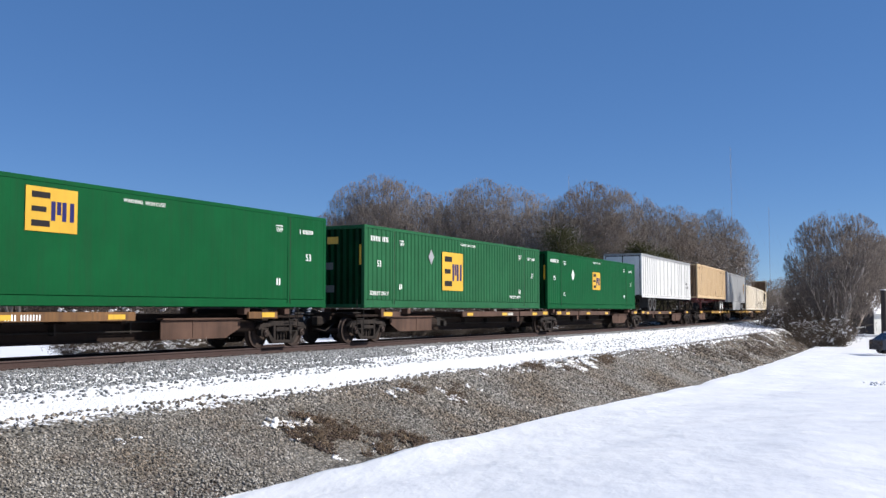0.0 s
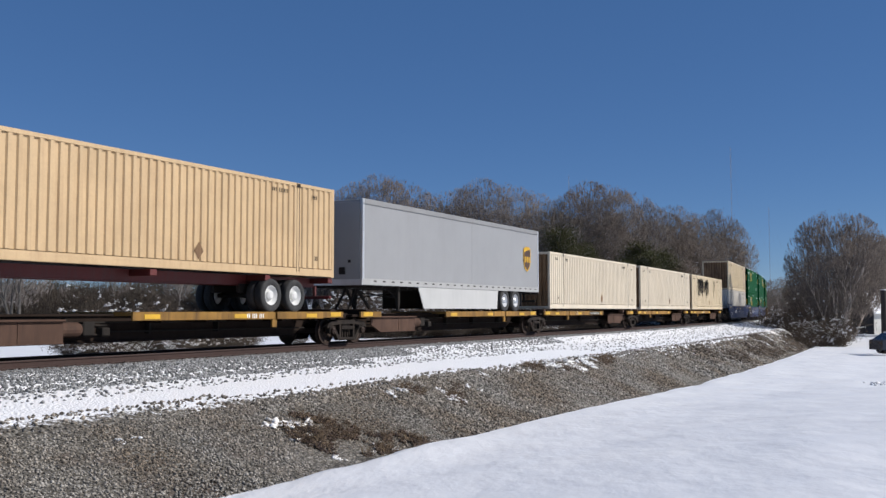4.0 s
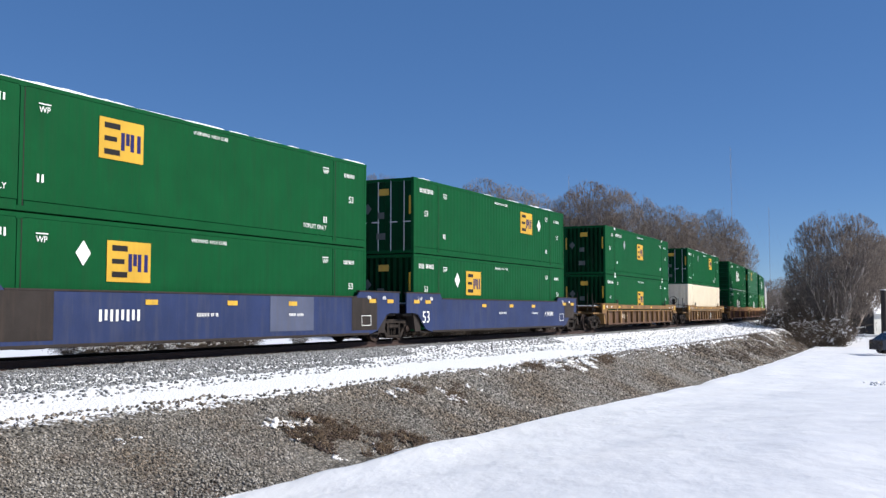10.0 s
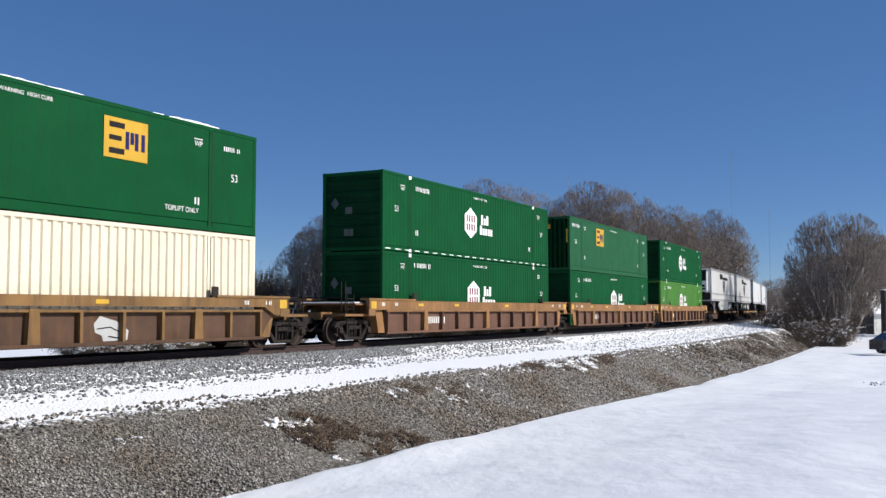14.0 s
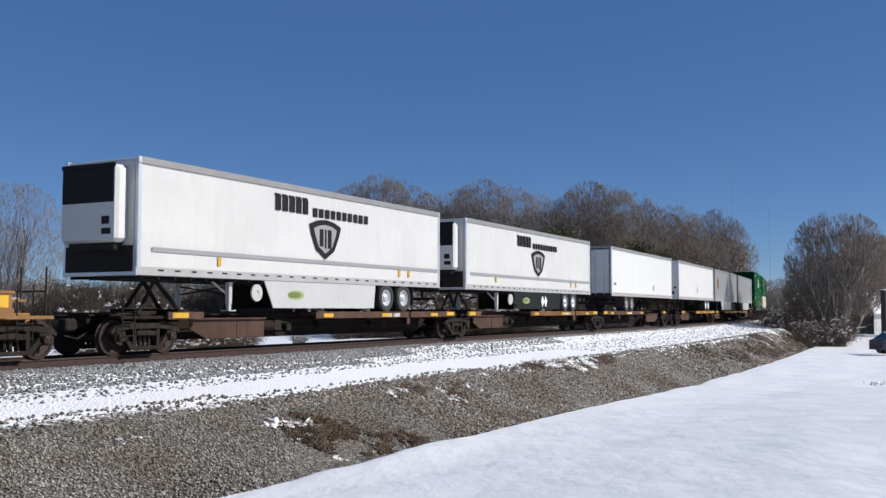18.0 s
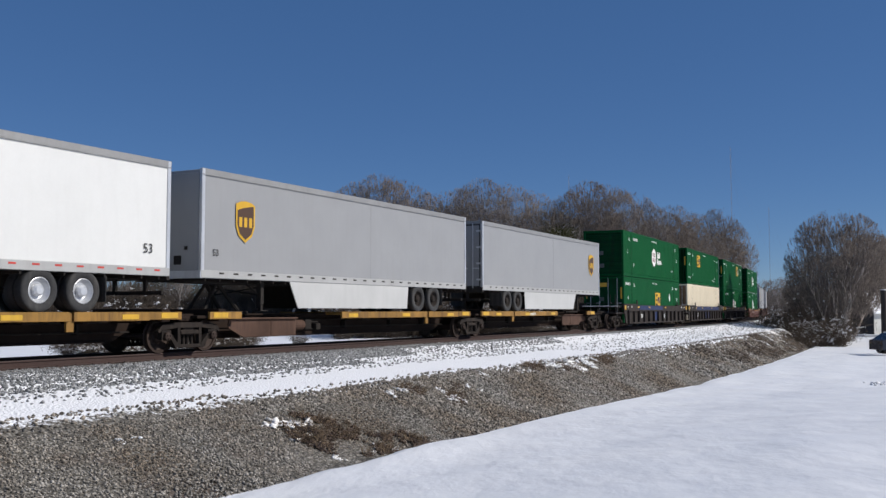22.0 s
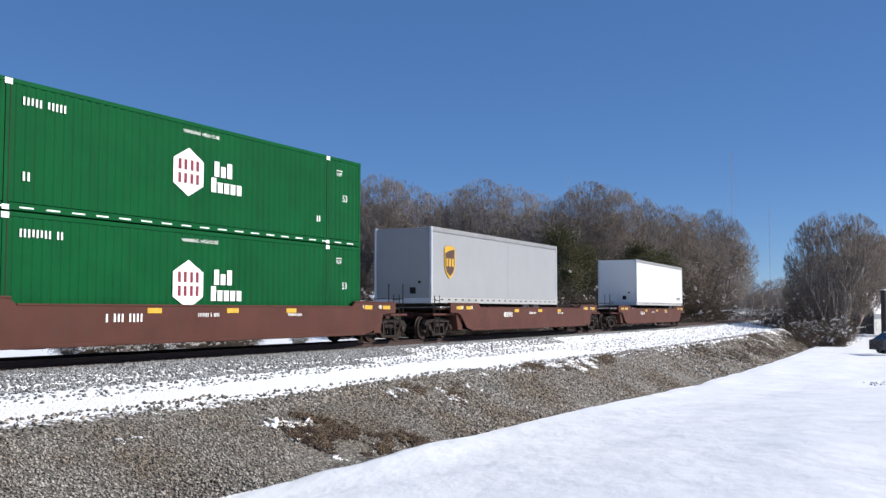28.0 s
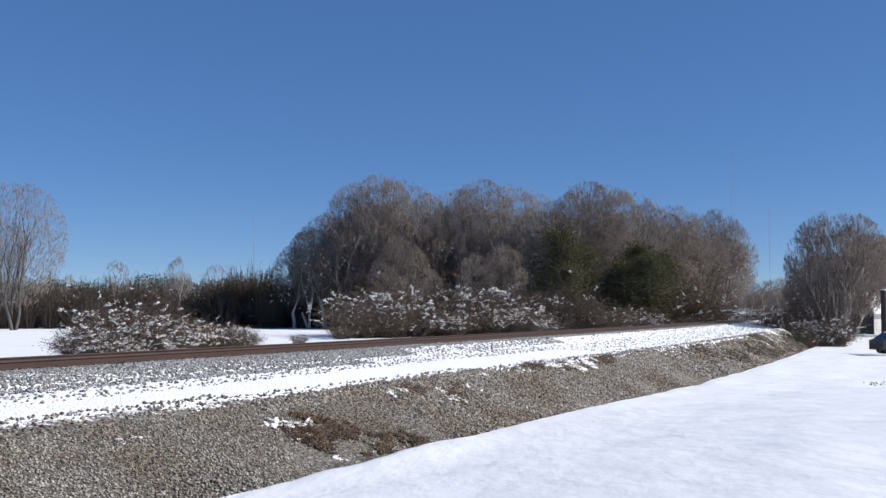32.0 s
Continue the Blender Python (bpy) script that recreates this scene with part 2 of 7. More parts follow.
def snow_material():
    m, n, l, b = nodes_of("snow")
    co = n.new("ShaderNodeTexCoord").outputs["Object"]
    broad = noise_node(n, l, co, 0.35, 3)
    drift = noise_node(n, l, co, 1.3, 4, 0.5, (1.2, 0.55, 1.0))
    grain = noise_node(n, l, co, 30, 3)
    c = ramp_node(n, l, broad, [(0.3, (0.72, 0.74, 0.78)), (0.7, (0.80, 0.81, 0.83))])
    l.new(c, b.inputs["Base Color"])
    b.inputs["Roughness"].default_value = 0.6
    b.inputs["Specular IOR Level"].default_value = 0.3
    b1 = n.new("ShaderNodeBump")
    b1.inputs["Strength"].default_value, b1.inputs["Distance"].default_value = 0.5, 0.11
    l.new(drift, b1.inputs["Height"])
    b2 = n.new("ShaderNodeBump")
    b2.inputs["Strength"].default_value, b2.inputs["Distance"].default_value = 0.25, 0.01
    l.new(grain, b2.inputs["Height"])
    l.new(b1.outputs[0], b2.inputs["Normal"])
    l.new(b2.outputs[0], b.inputs["Normal"])
    return m


SNOW = snow_material()


def bank_material():
    """Grey crushed stone, earth patches and a strip of snow on the bench; UV holds metres along and across the line."""
    m, n, l, b = nodes_of("bank_stone_and_snow")
    uv = n.new("ShaderNodeUVMap")
    uv.uv_map = "plan"
    co = n.new("ShaderNodeTexCoord").outputs["Object"]
    sep = n.new("ShaderNodeSeparateXYZ")
    l.new(uv.outputs[0], sep.inputs[0])
    across = sep.outputs[1]
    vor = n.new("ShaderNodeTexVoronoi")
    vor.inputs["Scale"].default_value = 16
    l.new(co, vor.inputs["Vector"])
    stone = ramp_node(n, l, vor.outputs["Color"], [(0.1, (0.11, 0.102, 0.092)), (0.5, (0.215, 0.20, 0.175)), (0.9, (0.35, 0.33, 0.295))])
    # shade between the stones, painted as a darker colour towards cell edges
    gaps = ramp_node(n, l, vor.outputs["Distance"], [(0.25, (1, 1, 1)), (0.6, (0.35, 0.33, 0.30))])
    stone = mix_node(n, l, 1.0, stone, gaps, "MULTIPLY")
    earth_n = noise_node(n, l, co, 0.45, 4, 0.65)
    earth = ramp_node(n, l, earth_n, [(0.56, (0, 0, 0)), (0.66, (0.75, 0.75, 0.75))])
    stone = mix_node(n, l, earth, stone, (0.085, 0.055, 0.04))
    # snow lies between 2.1 and 6.6 m from the middle of the track, with ragged edges
    rag = noise_node(n, l, co, 4.5, 6, 0.8)
    rag2 = noise_node(n, l, co, 0.25, 3, 0.6)
    wob = n.new("ShaderNodeMath")
    wob.operation = "MULTIPLY_ADD"
    l.new(rag, wob.inputs[0])
    wob.inputs[1].default_value = 2.4
    l.new(across, wob.inputs[2])
    wob2 = n.new("ShaderNodeMath")
    wob2.operation = "MULTIPLY_ADD"
    l.new(rag2, wob2.inputs[0])
    wob2.inputs[1].default_value = 1.2
    l.new(wob.outputs[0], wob2.inputs[2])
    mid = n.new("ShaderNodeMapRange")
    l.new(wob2.outputs[0], mid.inputs[0])
    mid.inputs[1].default_value, mid.inputs[2].default_value = 2.0, 12.0
    strip = ramp_node(n, l, mid.outputs[0], [(0.150, (0, 0, 0)), (0.165, (1, 1, 1)), (0.640, (1, 1, 1)), (0.655, (0, 0, 0))])
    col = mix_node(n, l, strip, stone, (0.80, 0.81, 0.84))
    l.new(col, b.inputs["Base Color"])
    b.inputs["Roughness"].default_value = 0.85
    bp = n.new("ShaderNodeBump")
    bp.inputs["Strength"].default_value, bp.inputs["Distance"].default_value = 0.9, 0.03
    l.new(vor.outputs["Distance"], bp.inputs["Height"])
    bp.invert = True
    l.new(bp.outputs[0], b.inputs["Normal"])
    return m


BANK = bank_material()


def stone_material(name, a, b_, c, tint=(0.70, 0.60, 0.50)):
    m, n, l, b = nodes_of(name)
    geo = n.new("ShaderNodeNewGeometry").outputs["Random Per Island"]
    co = n.new("ShaderNodeTexCoord").outputs["Object"]
    base = ramp_node(n, l, geo, [(0.0, a), (0.5, b_), (1.0, c)])
    g = ramp_node(n, l, noise_node(n, l, co, 40, 3), [(0.3, (0.7, 0.7, 0.7)), (0.7, (1, 1, 1))])
    w = ramp_node(n, l, noise_node(n, l, co, 0.5, 3), [(0.35, tint), (0.62, (1, 0.99, 0.97))])
    base = mix_node(n, l, 1.0, base, g, "MULTIPLY")
    l.new(mix_node(n, l, 1.0, base, w, "MULTIPLY"), b.inputs["Base Color"])
    b.inputs["Roughness"].default_value = 0.9
    return m


STONE = stone_material("crushed_stone", (0.070, 0.066, 0.060), (0.22, 0.208, 0.190), (0.50, 0.475, 0.44))
BALLAST = stone_material("grey_ballast_stone", (0.080, 0.085, 0.090), (0.235, 0.245, 0.255), (0.52, 0.53, 0.54), (0.86, 0.85, 0.84))

# ---------------------------------------------------------------- ground
def smooth(x, a, b):
    t = min(max((x - a) / (b - a), 0), 1)
    return t * t * (3 - 2 * t)


def lerp_table(x, rows):
    for (x0, y0), (x1, y1) in zip(rows, rows[1:]):
        if x <= x1:
            return y0 + (y1 - y0) * min(max((x - x0) / (x1 - x0), 0), 1)
    return rows[-1][1]


TOE = 9.6


def crest(s):
    """How far the snowy bench reaches from the middle of the track."""
    return lerp_table(s, [(8, 5.75), (14, 5.9), (20, 6.6), (30, 7.0), (60, 6.8), (200, 6.6)])


def toe_level(s):
    return lerp_table(s, [(-40, -1.6), (18, -1.68), (26, -1.74), (40, -1.98), (100, -2.25), (300, -2.3)])


def ground_level(s, n):
    """Height of the ground over the plan of the line."""
    if n < 0:
        z = lerp_table(-n, [(0, -0.20), (1.7, -0.22), (3.0, -0.78), (6, -1.2), (12, -1.35), (60, -1.35), (400, -2.0), (4000, -8.0)])
        return z + (0.06 * noise.noise((s * 0.15, n * 0.15, 3)) if n < -6 else 0)
    toe = toe_level(s)
    if n <= TOE:
        z = lerp_table(n, [(0, -0.20), (1.75, -0.22), (2.7, -0.46), (crest(s), -0.70), (TOE, toe)])
        if n > 2.7:
            z += 0.022 * noise.noise((s * 0.5, n * 0.6, 1)) + (0.012 * noise.noise((s * 0.22, n * 0.3, 7)) if n > 6 else 0)
        return z
    near = 1 - smooth(abs(s), 8, 60)
    rise = near * 1.22 * smooth(n, TOE - 0.6, 21.5)
    bump = 0.07 * noise.noise((s * 0.28, n * 0.55, 5)) + 0.035 * noise.noise((s * 0.9, n * 1.3, 9))
    lip = 0.05 * smooth(n, TOE, TOE + 0.25)
    far = -1.5 * smooth(n, 300, 4000)
    return toe + rise + bump + lip + far


def make_ground():
    s_list = [-3500, -1500, -700, -300, -150, -80, -50, -30, -15]
    v = -8.0
    while v < 150:
        s_list.append(v)
        v += 0.45 if v < 70 else 1.2
    s_list += list(range(152, 240, 4)) + list(range(240, 720, 20)) + [760, 900, 1200, 1800, 3500]
    n_list = [-3800, -1800, -900, -500, -300, -200, -130, -90, -60, -40, -28, -20, -14, -10, -7, -6, -4.5, -3, -2.2, -1.7, -0.8, 0, 0.8, 1.75]
    n_list += [2.2, 2.7] + [3.1 + 0.43 * k for k in range(7)] + [6.1 + 0.35 * k for k in range(10)] + [TOE, TOE + 0.12, TOE + 0.3]
    v = TOE + 0.7
    while v < 34:
        n_list.append(v)
        v += 0.5 if v < 24 else 1.0
    n_list += [36, 40, 45, 52, 60, 75, 100, 140, 200, 300, 500, 900, 1800, 3800]
    th_mid = (ARC_END - BEND) / RADIUS / 2
    away = (SIDE * math.cos(th_mid) + ALONG * math.sin(th_mid))
    verts, uvs = [], []
    for s in s_list:
        for n in n_list:
            wob = (0.22 * noise.noise((s * 0.30, 4.0, 2)) + 0.10 * noise.noise((s * 1.1, 8.0, 2))) * smooth(n, 8.2, 9.5) if 7 < n < 12 else 0
            k = max(n, -300)
            p = track(s, k + wob)[0]
            if n < -300:
                p += away * (n + 300)
            verts.append((p.x, p.y, ground_level(s, n)))
            c = crest(s)
            v = n * 6.55 / c if 0 < n < c else n + 6.55 - c if n >= c else n
            if n > 0:
                v += smooth(s, 14, 60) * (0.95 - 1.55 * smooth(v, 3, 6))
            uvs.append((s, v))
    m = len(n_list)
    faces, mats = [], []
    for i in range(len(s_list) - 1):
        for j in range(m - 1):
            a = i * m + j
            faces.append((a, a + 1, a + m + 1, a + m))
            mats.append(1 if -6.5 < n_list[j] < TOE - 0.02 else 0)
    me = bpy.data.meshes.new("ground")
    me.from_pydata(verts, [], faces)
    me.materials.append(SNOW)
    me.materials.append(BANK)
    me.polygons.foreach_set("material_index", mats)
    me.polygons.foreach_set("use_smooth", [True] * len(faces))
    layer = me.uv_layers.new(name="plan")
    idx = np.empty(len(me.loops), dtype=np.int32)
    me.loops.foreach_get("vertex_index", idx)
    layer.data.foreach_set("uv", np.array(uvs, dtype=np.float32)[idx].ravel())
    me.update()
    ob = new("ground", me)
    return tagged(ob, "snow-covered lawn and field with a grey crushed stone railway bank", "ground", kind="structure")


make_ground()


# ---------------------------------------------------------------- track
def sweep(profile, s0, s1, n0, step=2.0):
    """A rail profile of (across, up) drawn along the line."""
    vs, fs = [], []
    k, s, rows = len(profile), s0, 0
    while s <= s1 + 0.01:
        for dn, z in profile:
            vs.append(track(s, n0 + dn, z)[0])
        rows += 1
        s += step
    for r in range(rows - 1):
        for i in range(k):
            a, b = r * k + i, r * k + (i + 1) % k
            fs.append((a, b, b + k, a + k))
    return Build().add(vs, fs)


def make_track():
    web = [(-0.075, -0.175), (0.075, -0.175), (0.07, -0.16), (0.012, -0.145), (0.010, -0.05), (0.036, -0.035),
           (0.036, -0.008), (-0.036, -0.008), (-0.036, -0.035), (-0.010, -0.05), (-0.012, -0.145), (-0.07, -0.16)]
    head = [(-0.030, -0.010), (0.030, -0.010), (0.028, 0.0), (-0.028, 0.0)]
    for k in (1, -1):
        rail = thing("rail", "rust-brown steel rail with a worn shiny head on timber sleepers", "rail", group="rails", kind="structure")
        part("rail_body", sweep(web, -640, 700, 0.7525 * k, 4.0), RAIL_RUST, rail)
        part("rail_head", sweep(head, -640, 700, 0.7525 * k, 4.0), RAIL_TOP, rail, "shiny worn running surface")
    sleeper_mesh = Build().box(-0.115, 0.115, -1.3, 1.3, -0.36, -0.185, 0.015).mesh("sleeper")
    sleeper_mesh.materials.append(TIE_WOOD)
    plate_mesh = Build().box(-0.10, 0.10, -0.18, 0.18, -0.185, -0.172, 0.004).box(-0.03, 0.03, 0.085, 0.12, -0.175, -0.15).box(-0.03, 0.03, -0.12, -0.085, -0.175, -0.15).mesh("tie_plate")
    plate_mesh.materials.append(RAIL_RUST)
    bed = tagged(new("sleepers"), "weathered dark timber sleepers half sunk in grey ballast", "sleepers", kind="structure")
    for k in range(150):
        s = 2 + k * 0.52
        sl = part("sleeper", sleeper_mesh, None, bed, at=car_pose(s, random.uniform(-0.008, 0.004), 1))
        if k < 120:
            for y in (0.7525, -0.7525):
                part("tie_plate", plate_mesh, None, sl, at=(0, y, 0))


def make_stones(name, label, areas, mat, seed):
    """Loose stones: areas of (s0, s1, n0, n1, how many, smallest, largest)."""
    rng = np.random.default_rng(seed)
    shape = np.array([(1, 0, 0), (-1, 0, 0), (0, 1, 0), (0, -1, 0), (0, 0, 1), (0, 0, -1)], dtype=float)
    tri = np.array([(0, 2, 4), (2, 1, 4), (1, 3, 4), (3, 0, 4), (2, 0, 5), (1, 2, 5), (3, 1, 5), (0, 3, 5)])
    all_v, all_n = [], 0
    for s0, s1, n0, n1, count, r0, r1 in areas:
        ss, nn = rng.uniform(s0, s1, count), rng.uniform(n0, n1, count)
        base = np.empty((count, 3))
        for i in range(count):
            p = track(ss[i], nn[i])[0]
            base[i] = (p.x, p.y, ground_level(ss[i], nn[i]))
        r = rng.uniform(r0, r1, count)[:, None, None]
        v = shape[None] * rng.uniform(0.6, 1.25, (count, 6, 1)) * r
        v[:, :, 2] *= 0.8
        v += rng.uniform(-0.3, 0.3, (count, 6, 3)) * r
        a = rng.uniform(0, 6.28, count)
        c, s_ = np.cos(a)[:, None], np.sin(a)[:, None]
        x, y = v[:, :, 0] * c - v[:, :, 1] * s_, v[:, :, 0] * s_ + v[:, :, 1] * c
        v[:, :, 0], v[:, :, 1] = x, y
        base[:, 2] += r[:, 0, 0] * 0.25
        all_v.append(v + base[:, None, :])
        all_n += count
    v = np.concatenate(all_v).reshape(-1, 3)
    f = (tri[None] + (np.arange(all_n) * 6)[:, None, None]).reshape(-1, 3)
    me = bpy.data.meshes.new(name)
    me.vertices.add(len(v))
    me.vertices.foreach_set("co", v.astype(np.float32).ravel())
    me.loops.add(len(f) * 3)
    me.loops.foreach_set("vertex_index", f.astype(np.int32).ravel())
    me.polygons.add(len(f))
    me.polygons.foreach_set("loop_start", np.arange(0, len(f) * 3, 3, dtype=np.int32))
    me.update()
    me.materials.append(mat)
    return tagged(new(name, me), label, "gravel", kind="stuff")


make_track()
make_stones("ballast_stones", "loose grey crushed stone ballast beside the rails", [
    (6, 30, 0.9, 2.1, 15000, 0.020, 0.040), (6, 30, 2.0, 2.5, 4200, 0.022, 0.05), (30, 60, 0.9, 1.7, 9000, 0.026, 0.05), (60, 130, 0.9, 1.6, 5000, 0.04, 0.07),
    (6, 60, -0.7, 0.7, 7000, 0.025, 0.045), (6, 26, 2.5, 3.3, 2600, 0.022, 0.055), (6, 22, 3.2, 4.4, 550, 0.022, 0.055), (26, 45, 1.7, 2.6, 1500, 0.022, 0.05), (22, 40, 2.6, 4.2, 700, 0.02, 0.05), (40, 110, 1.6, 2.4, 700, 0.03, 0.05), (40, 110, 2.4, 6.3, 1500, 0.03, 0.05)], BALLAST, 3)
make_stones("bank_stones", "loose grey crushed stone over the slope of the bank", [
    (4, 20, 6.4, TOE, 24000, 0.014, 0.034), (20, 27, 7.05, TOE, 8500, 0.022, 0.05), (27, 45, 7.35, TOE, 17000, 0.022, 0.05), (45, 125, 7.0, TOE, 17000, 0.045, 0.09),
    (4, 16, 5.5, 6.4, 700, 0.02, 0.055), (16, 27, 5.9, 7.05, 350, 0.022, 0.06), (16, 27, 6.4, 7.05, 1400, 0.022, 0.055), (16, 27, 6.75, 7.05, 1700, 0.022, 0.05), (27, 45, 6.3, 7.35, 800, 0.022, 0.06), (27, 45, 6.75, 7.35, 1400, 0.022, 0.055), (27, 45, 7.1, 7.35, 1700, 0.022, 0.05), (45, 120, 6.3, 7.0, 1800, 0.03, 0.06)], STONE, 4)

# ---------------------------------------------------------------- the train
MOVING = []        # (thing, place along the line at the start, height)
SPINNING = []      # (wheelset, place along the line at the start)
CACHE = {}
BOX_L, BOX_W, BOX_H = 16.154, 2.591, 2.90


def cached(key, make):
    if key not in CACHE:
        CACHE[key] = make()
    return CACHE[key]


def with_mat(me, mat):
    """The mesh with that paint, one copy for each paint."""
    key = ("paint", me.name, mat.name)
    if key not in CACHE:
        c = me.copy()
        c.materials.clear()
        c.materials.append(mat)
        CACHE[key] = c
    return CACHE[key]


def corrugated(x0, x1, z0, z1, y, depth, pitch, out=1):
    """A sheet with trapezoid ribs, standing in the plane y and pressed in by depth."""
    b = Build()
    n = max(int(round((x1 - x0) / pitch)), 1)
    p = (x1 - x0) / n
    xs = []
    for k in range(n):
        a = x0 + k * p
        xs += [(a, 0), (a + p * 0.38, 0), (a + p * 0.5, -depth), (a + p * 0.88, -depth)]
    xs.append((x1, 0))
    vs = [(x, y + out * d, z) for x, d in xs for z in (z0, z1)]
    fs = [(2 * i, 2 * i + 2, 2 * i + 3, 2 * i + 1) for i in range(len(xs) - 1)]
    return b.add(vs, fs)


def glyphs(count, height, pitch=0.62, seed=0):
    """A row of plain upright bars, one for each letter of a mark that stays unread."""
    rng = random.Random(seed)
    b, x = Build(), 0.0
    for k in range(count):
        if rng.random() < 0.13 and 0 < k < count - 1:
            x += height * pitch
        b.box(x, x + height * pitch * 0.46, -0.002, 0.002, height * rng.choice((0, 0, 0.1)), height)
        x += height * pitch
    return b, x


def lettering(text, size):
    key = ("text", text, size)
    if key not in CACHE:
        cu = bpy.data.curves.new("lettering", "FONT")
        cu.body, cu.size, cu.extrude = text, size, 0.001
        cu.align_x = "CENTER"
        ob = bpy.data.objects.new("lettering", cu)
        CACHE[key] = bpy.data.meshes.new_from_object(ob)
        bpy.data.objects.remove(ob)
    return CACHE[key]


def facing(x, z, y):
    """The pose of flat writing on a near side: read from outside, its x runs towards the rear."""
    return Matrix(((-1, 0, 0, x), (0, 0, 1, y), (0, 1, 0, z), (0, 0, 0, 1)))


def put_text(parent, text, x, z, size, mat, y):
    part("lettering", with_mat(lettering(text, size), mat), None, parent, at=facing(x, z, y))


def put_marks(parent, count, x, z, height, mat, y, seed=0):
    b, w = glyphs(count, height, seed=seed)
    b.v = [(-px + w / 2, py, pz) for px, py, pz in b.v]
    tagged(part("marking", b, mat, parent, at=(x, y, z)), "", kind="stuff")


def plate(parent, name, x0, x1, z0, z1, y, mat, label=""):
    return part(name, Build().box(x0, x1, y - 0.003, y + 0.003, z0, z1), mat, parent, label)


def container(style, front, level, paint, label, group="domestic containers on the train", front_style="ribs", extras=()):
    """A 53-foot container; its origin lies at the middle of its floor."""
    L, W, H = BOX_L, BOX_W, BOX_H
    hx, hy = L / 2, W / 2
    depth, pitch = {"emp": (0.005, 0.30), "ribbed": (0.030, 0.28), "hub": (0.014, 0.26), "cream": (0.045, 0.28)}[style]
    ob = thing("shipping_container", label, "container", group=group)
    px = 12.192 / 2                       # the 40-foot lifting posts
    lift = {"cream": 0.27, "ribbed": 0.30, "emp": 0.27}.get(style, 0.20)

    for y, o in ((hy - 0.012, 1), (-hy + 0.012, -1)):
        for k, (a, c) in enumerate(((-hx + 0.12, -px - 0.07), (-px + 0.07, px - 0.07), (px + 0.07, hx - 0.12))):
            part("side_panel", with_mat(cached(("cside", style, o, k), lambda: corrugated(a, c, lift, H - 0.10, y, depth, pitch, o).mesh("side_panel")), paint), None, ob)
    part("roof", with_mat(cached("croof", lambda: roof_sheet(hx, hy, H)), paint), None, ob)
    part("floor", with_mat(cached("cfloor", lambda: Build().box(-hx + 0.05, hx - 0.05, -hy + 0.06, hy - 0.06, 0.08, 0.14).mesh("floor")), DARK), None, ob)

    for y in (hy, -hy):
        o = 1 if y > 0 else -1
        part("top_rail", with_mat(cached(("ctop", o), lambda: Build().box(-hx + 0.1, hx - 0.1, y - 0.06 * o, y, H - 0.11, H, 0.012).mesh("top_rail")), paint), None, ob)
        part("bottom_rail", with_mat(cached(("cbot", o, style), lambda: Build().box(-hx + 0.1, -px - 0.09, y - 0.08 * o, y, 0.02, lift - 0.018, 0.012)
             .box(-px + 0.09, px - 0.09, y - 0.08 * o, y, 0.02, lift - 0.018, 0.012).box(px + 0.09, hx - 0.1, y - 0.08 * o, y, 0.02, lift - 0.018, 0.012).mesh("bottom_rail")), paint), None, ob)
        for x in (px, -px):
            part("lifting_post", with_mat(cached(("cpost", x, o), lambda: Build().box(x - 0.05, x + 0.05, y - 0.07 * o, y - 0.008 * o, 0.10, H - 0.1).mesh("lifting_post")), paint), None, ob)
            part("post_gap", with_mat(cached(("cgap", x, o), lambda: Build().box(x - 0.075, x - 0.05, y - 0.05 * o, y - 0.003 * o, 0.05, H - 0.12).mesh("post_gap")), DARK), None, ob)
            for z in (0.02, H - 0.14):
                part("corner_casting", with_mat(cached(("ccast", x, o, z), lambda: Build().box(x - 0.10, x + 0.10, y - 0.15 * o, y + 0.002 * o, z, z + 0.12, 0.01).mesh("corner_casting")), paint), None, ob)
        for x in (hx, -hx):
            q = 1 if x > 0 else -1
            part("corner_post", with_mat(cached(("ccorn", q, o), lambda: Build().box(x - 0.13 * q, x, y - 0.13 * o, y, 0.03, H - 0.02, 0.012).mesh("corner_post")), paint), None, ob)
            for z in (0.0, H - 0.118):
                part("corner_casting", with_mat(cached(("ccas2", q, o, z), lambda: Build().box(x - 0.178 * q, x + 0.003 * q, y - 0.16 * o, y + 0.003 * o, z, z + 0.118, 0.01)
                     .box(x - 0.12 * q, x - 0.06 * q, y + 0.003 * o, y + 0.006 * o, z + 0.035, z + 0.085).mesh("corner_casting")), paint), None, ob)
    # ends
    for q in (1, -1):
        x = hx * q
        doors = (front_style == "doors") == (q > 0)
        if doors:
            for k in (-1, 1):
                # doors take the darker paints, with their shade put into the colour
                part("door", with_mat(cached(("cdoor", q, k), lambda: Build().box(x - 0.09 * q, x - 0.045 * q, 0.012 * k, (hy - 0.13) * k, 0.13, H - 0.13, 0.01)
                     .box(x - 0.05 * q, x - 0.035 * q, 0.05 * k, (hy - 0.16) * k, 0.95, 1.15).box(x - 0.05 * q, x - 0.035 * q, 0.05 * k, (hy - 0.16) * k, 1.75, 1.95).mesh("door")), GREEN_SHADED if style != "cream" else STAINED_SHADED), None, ob)
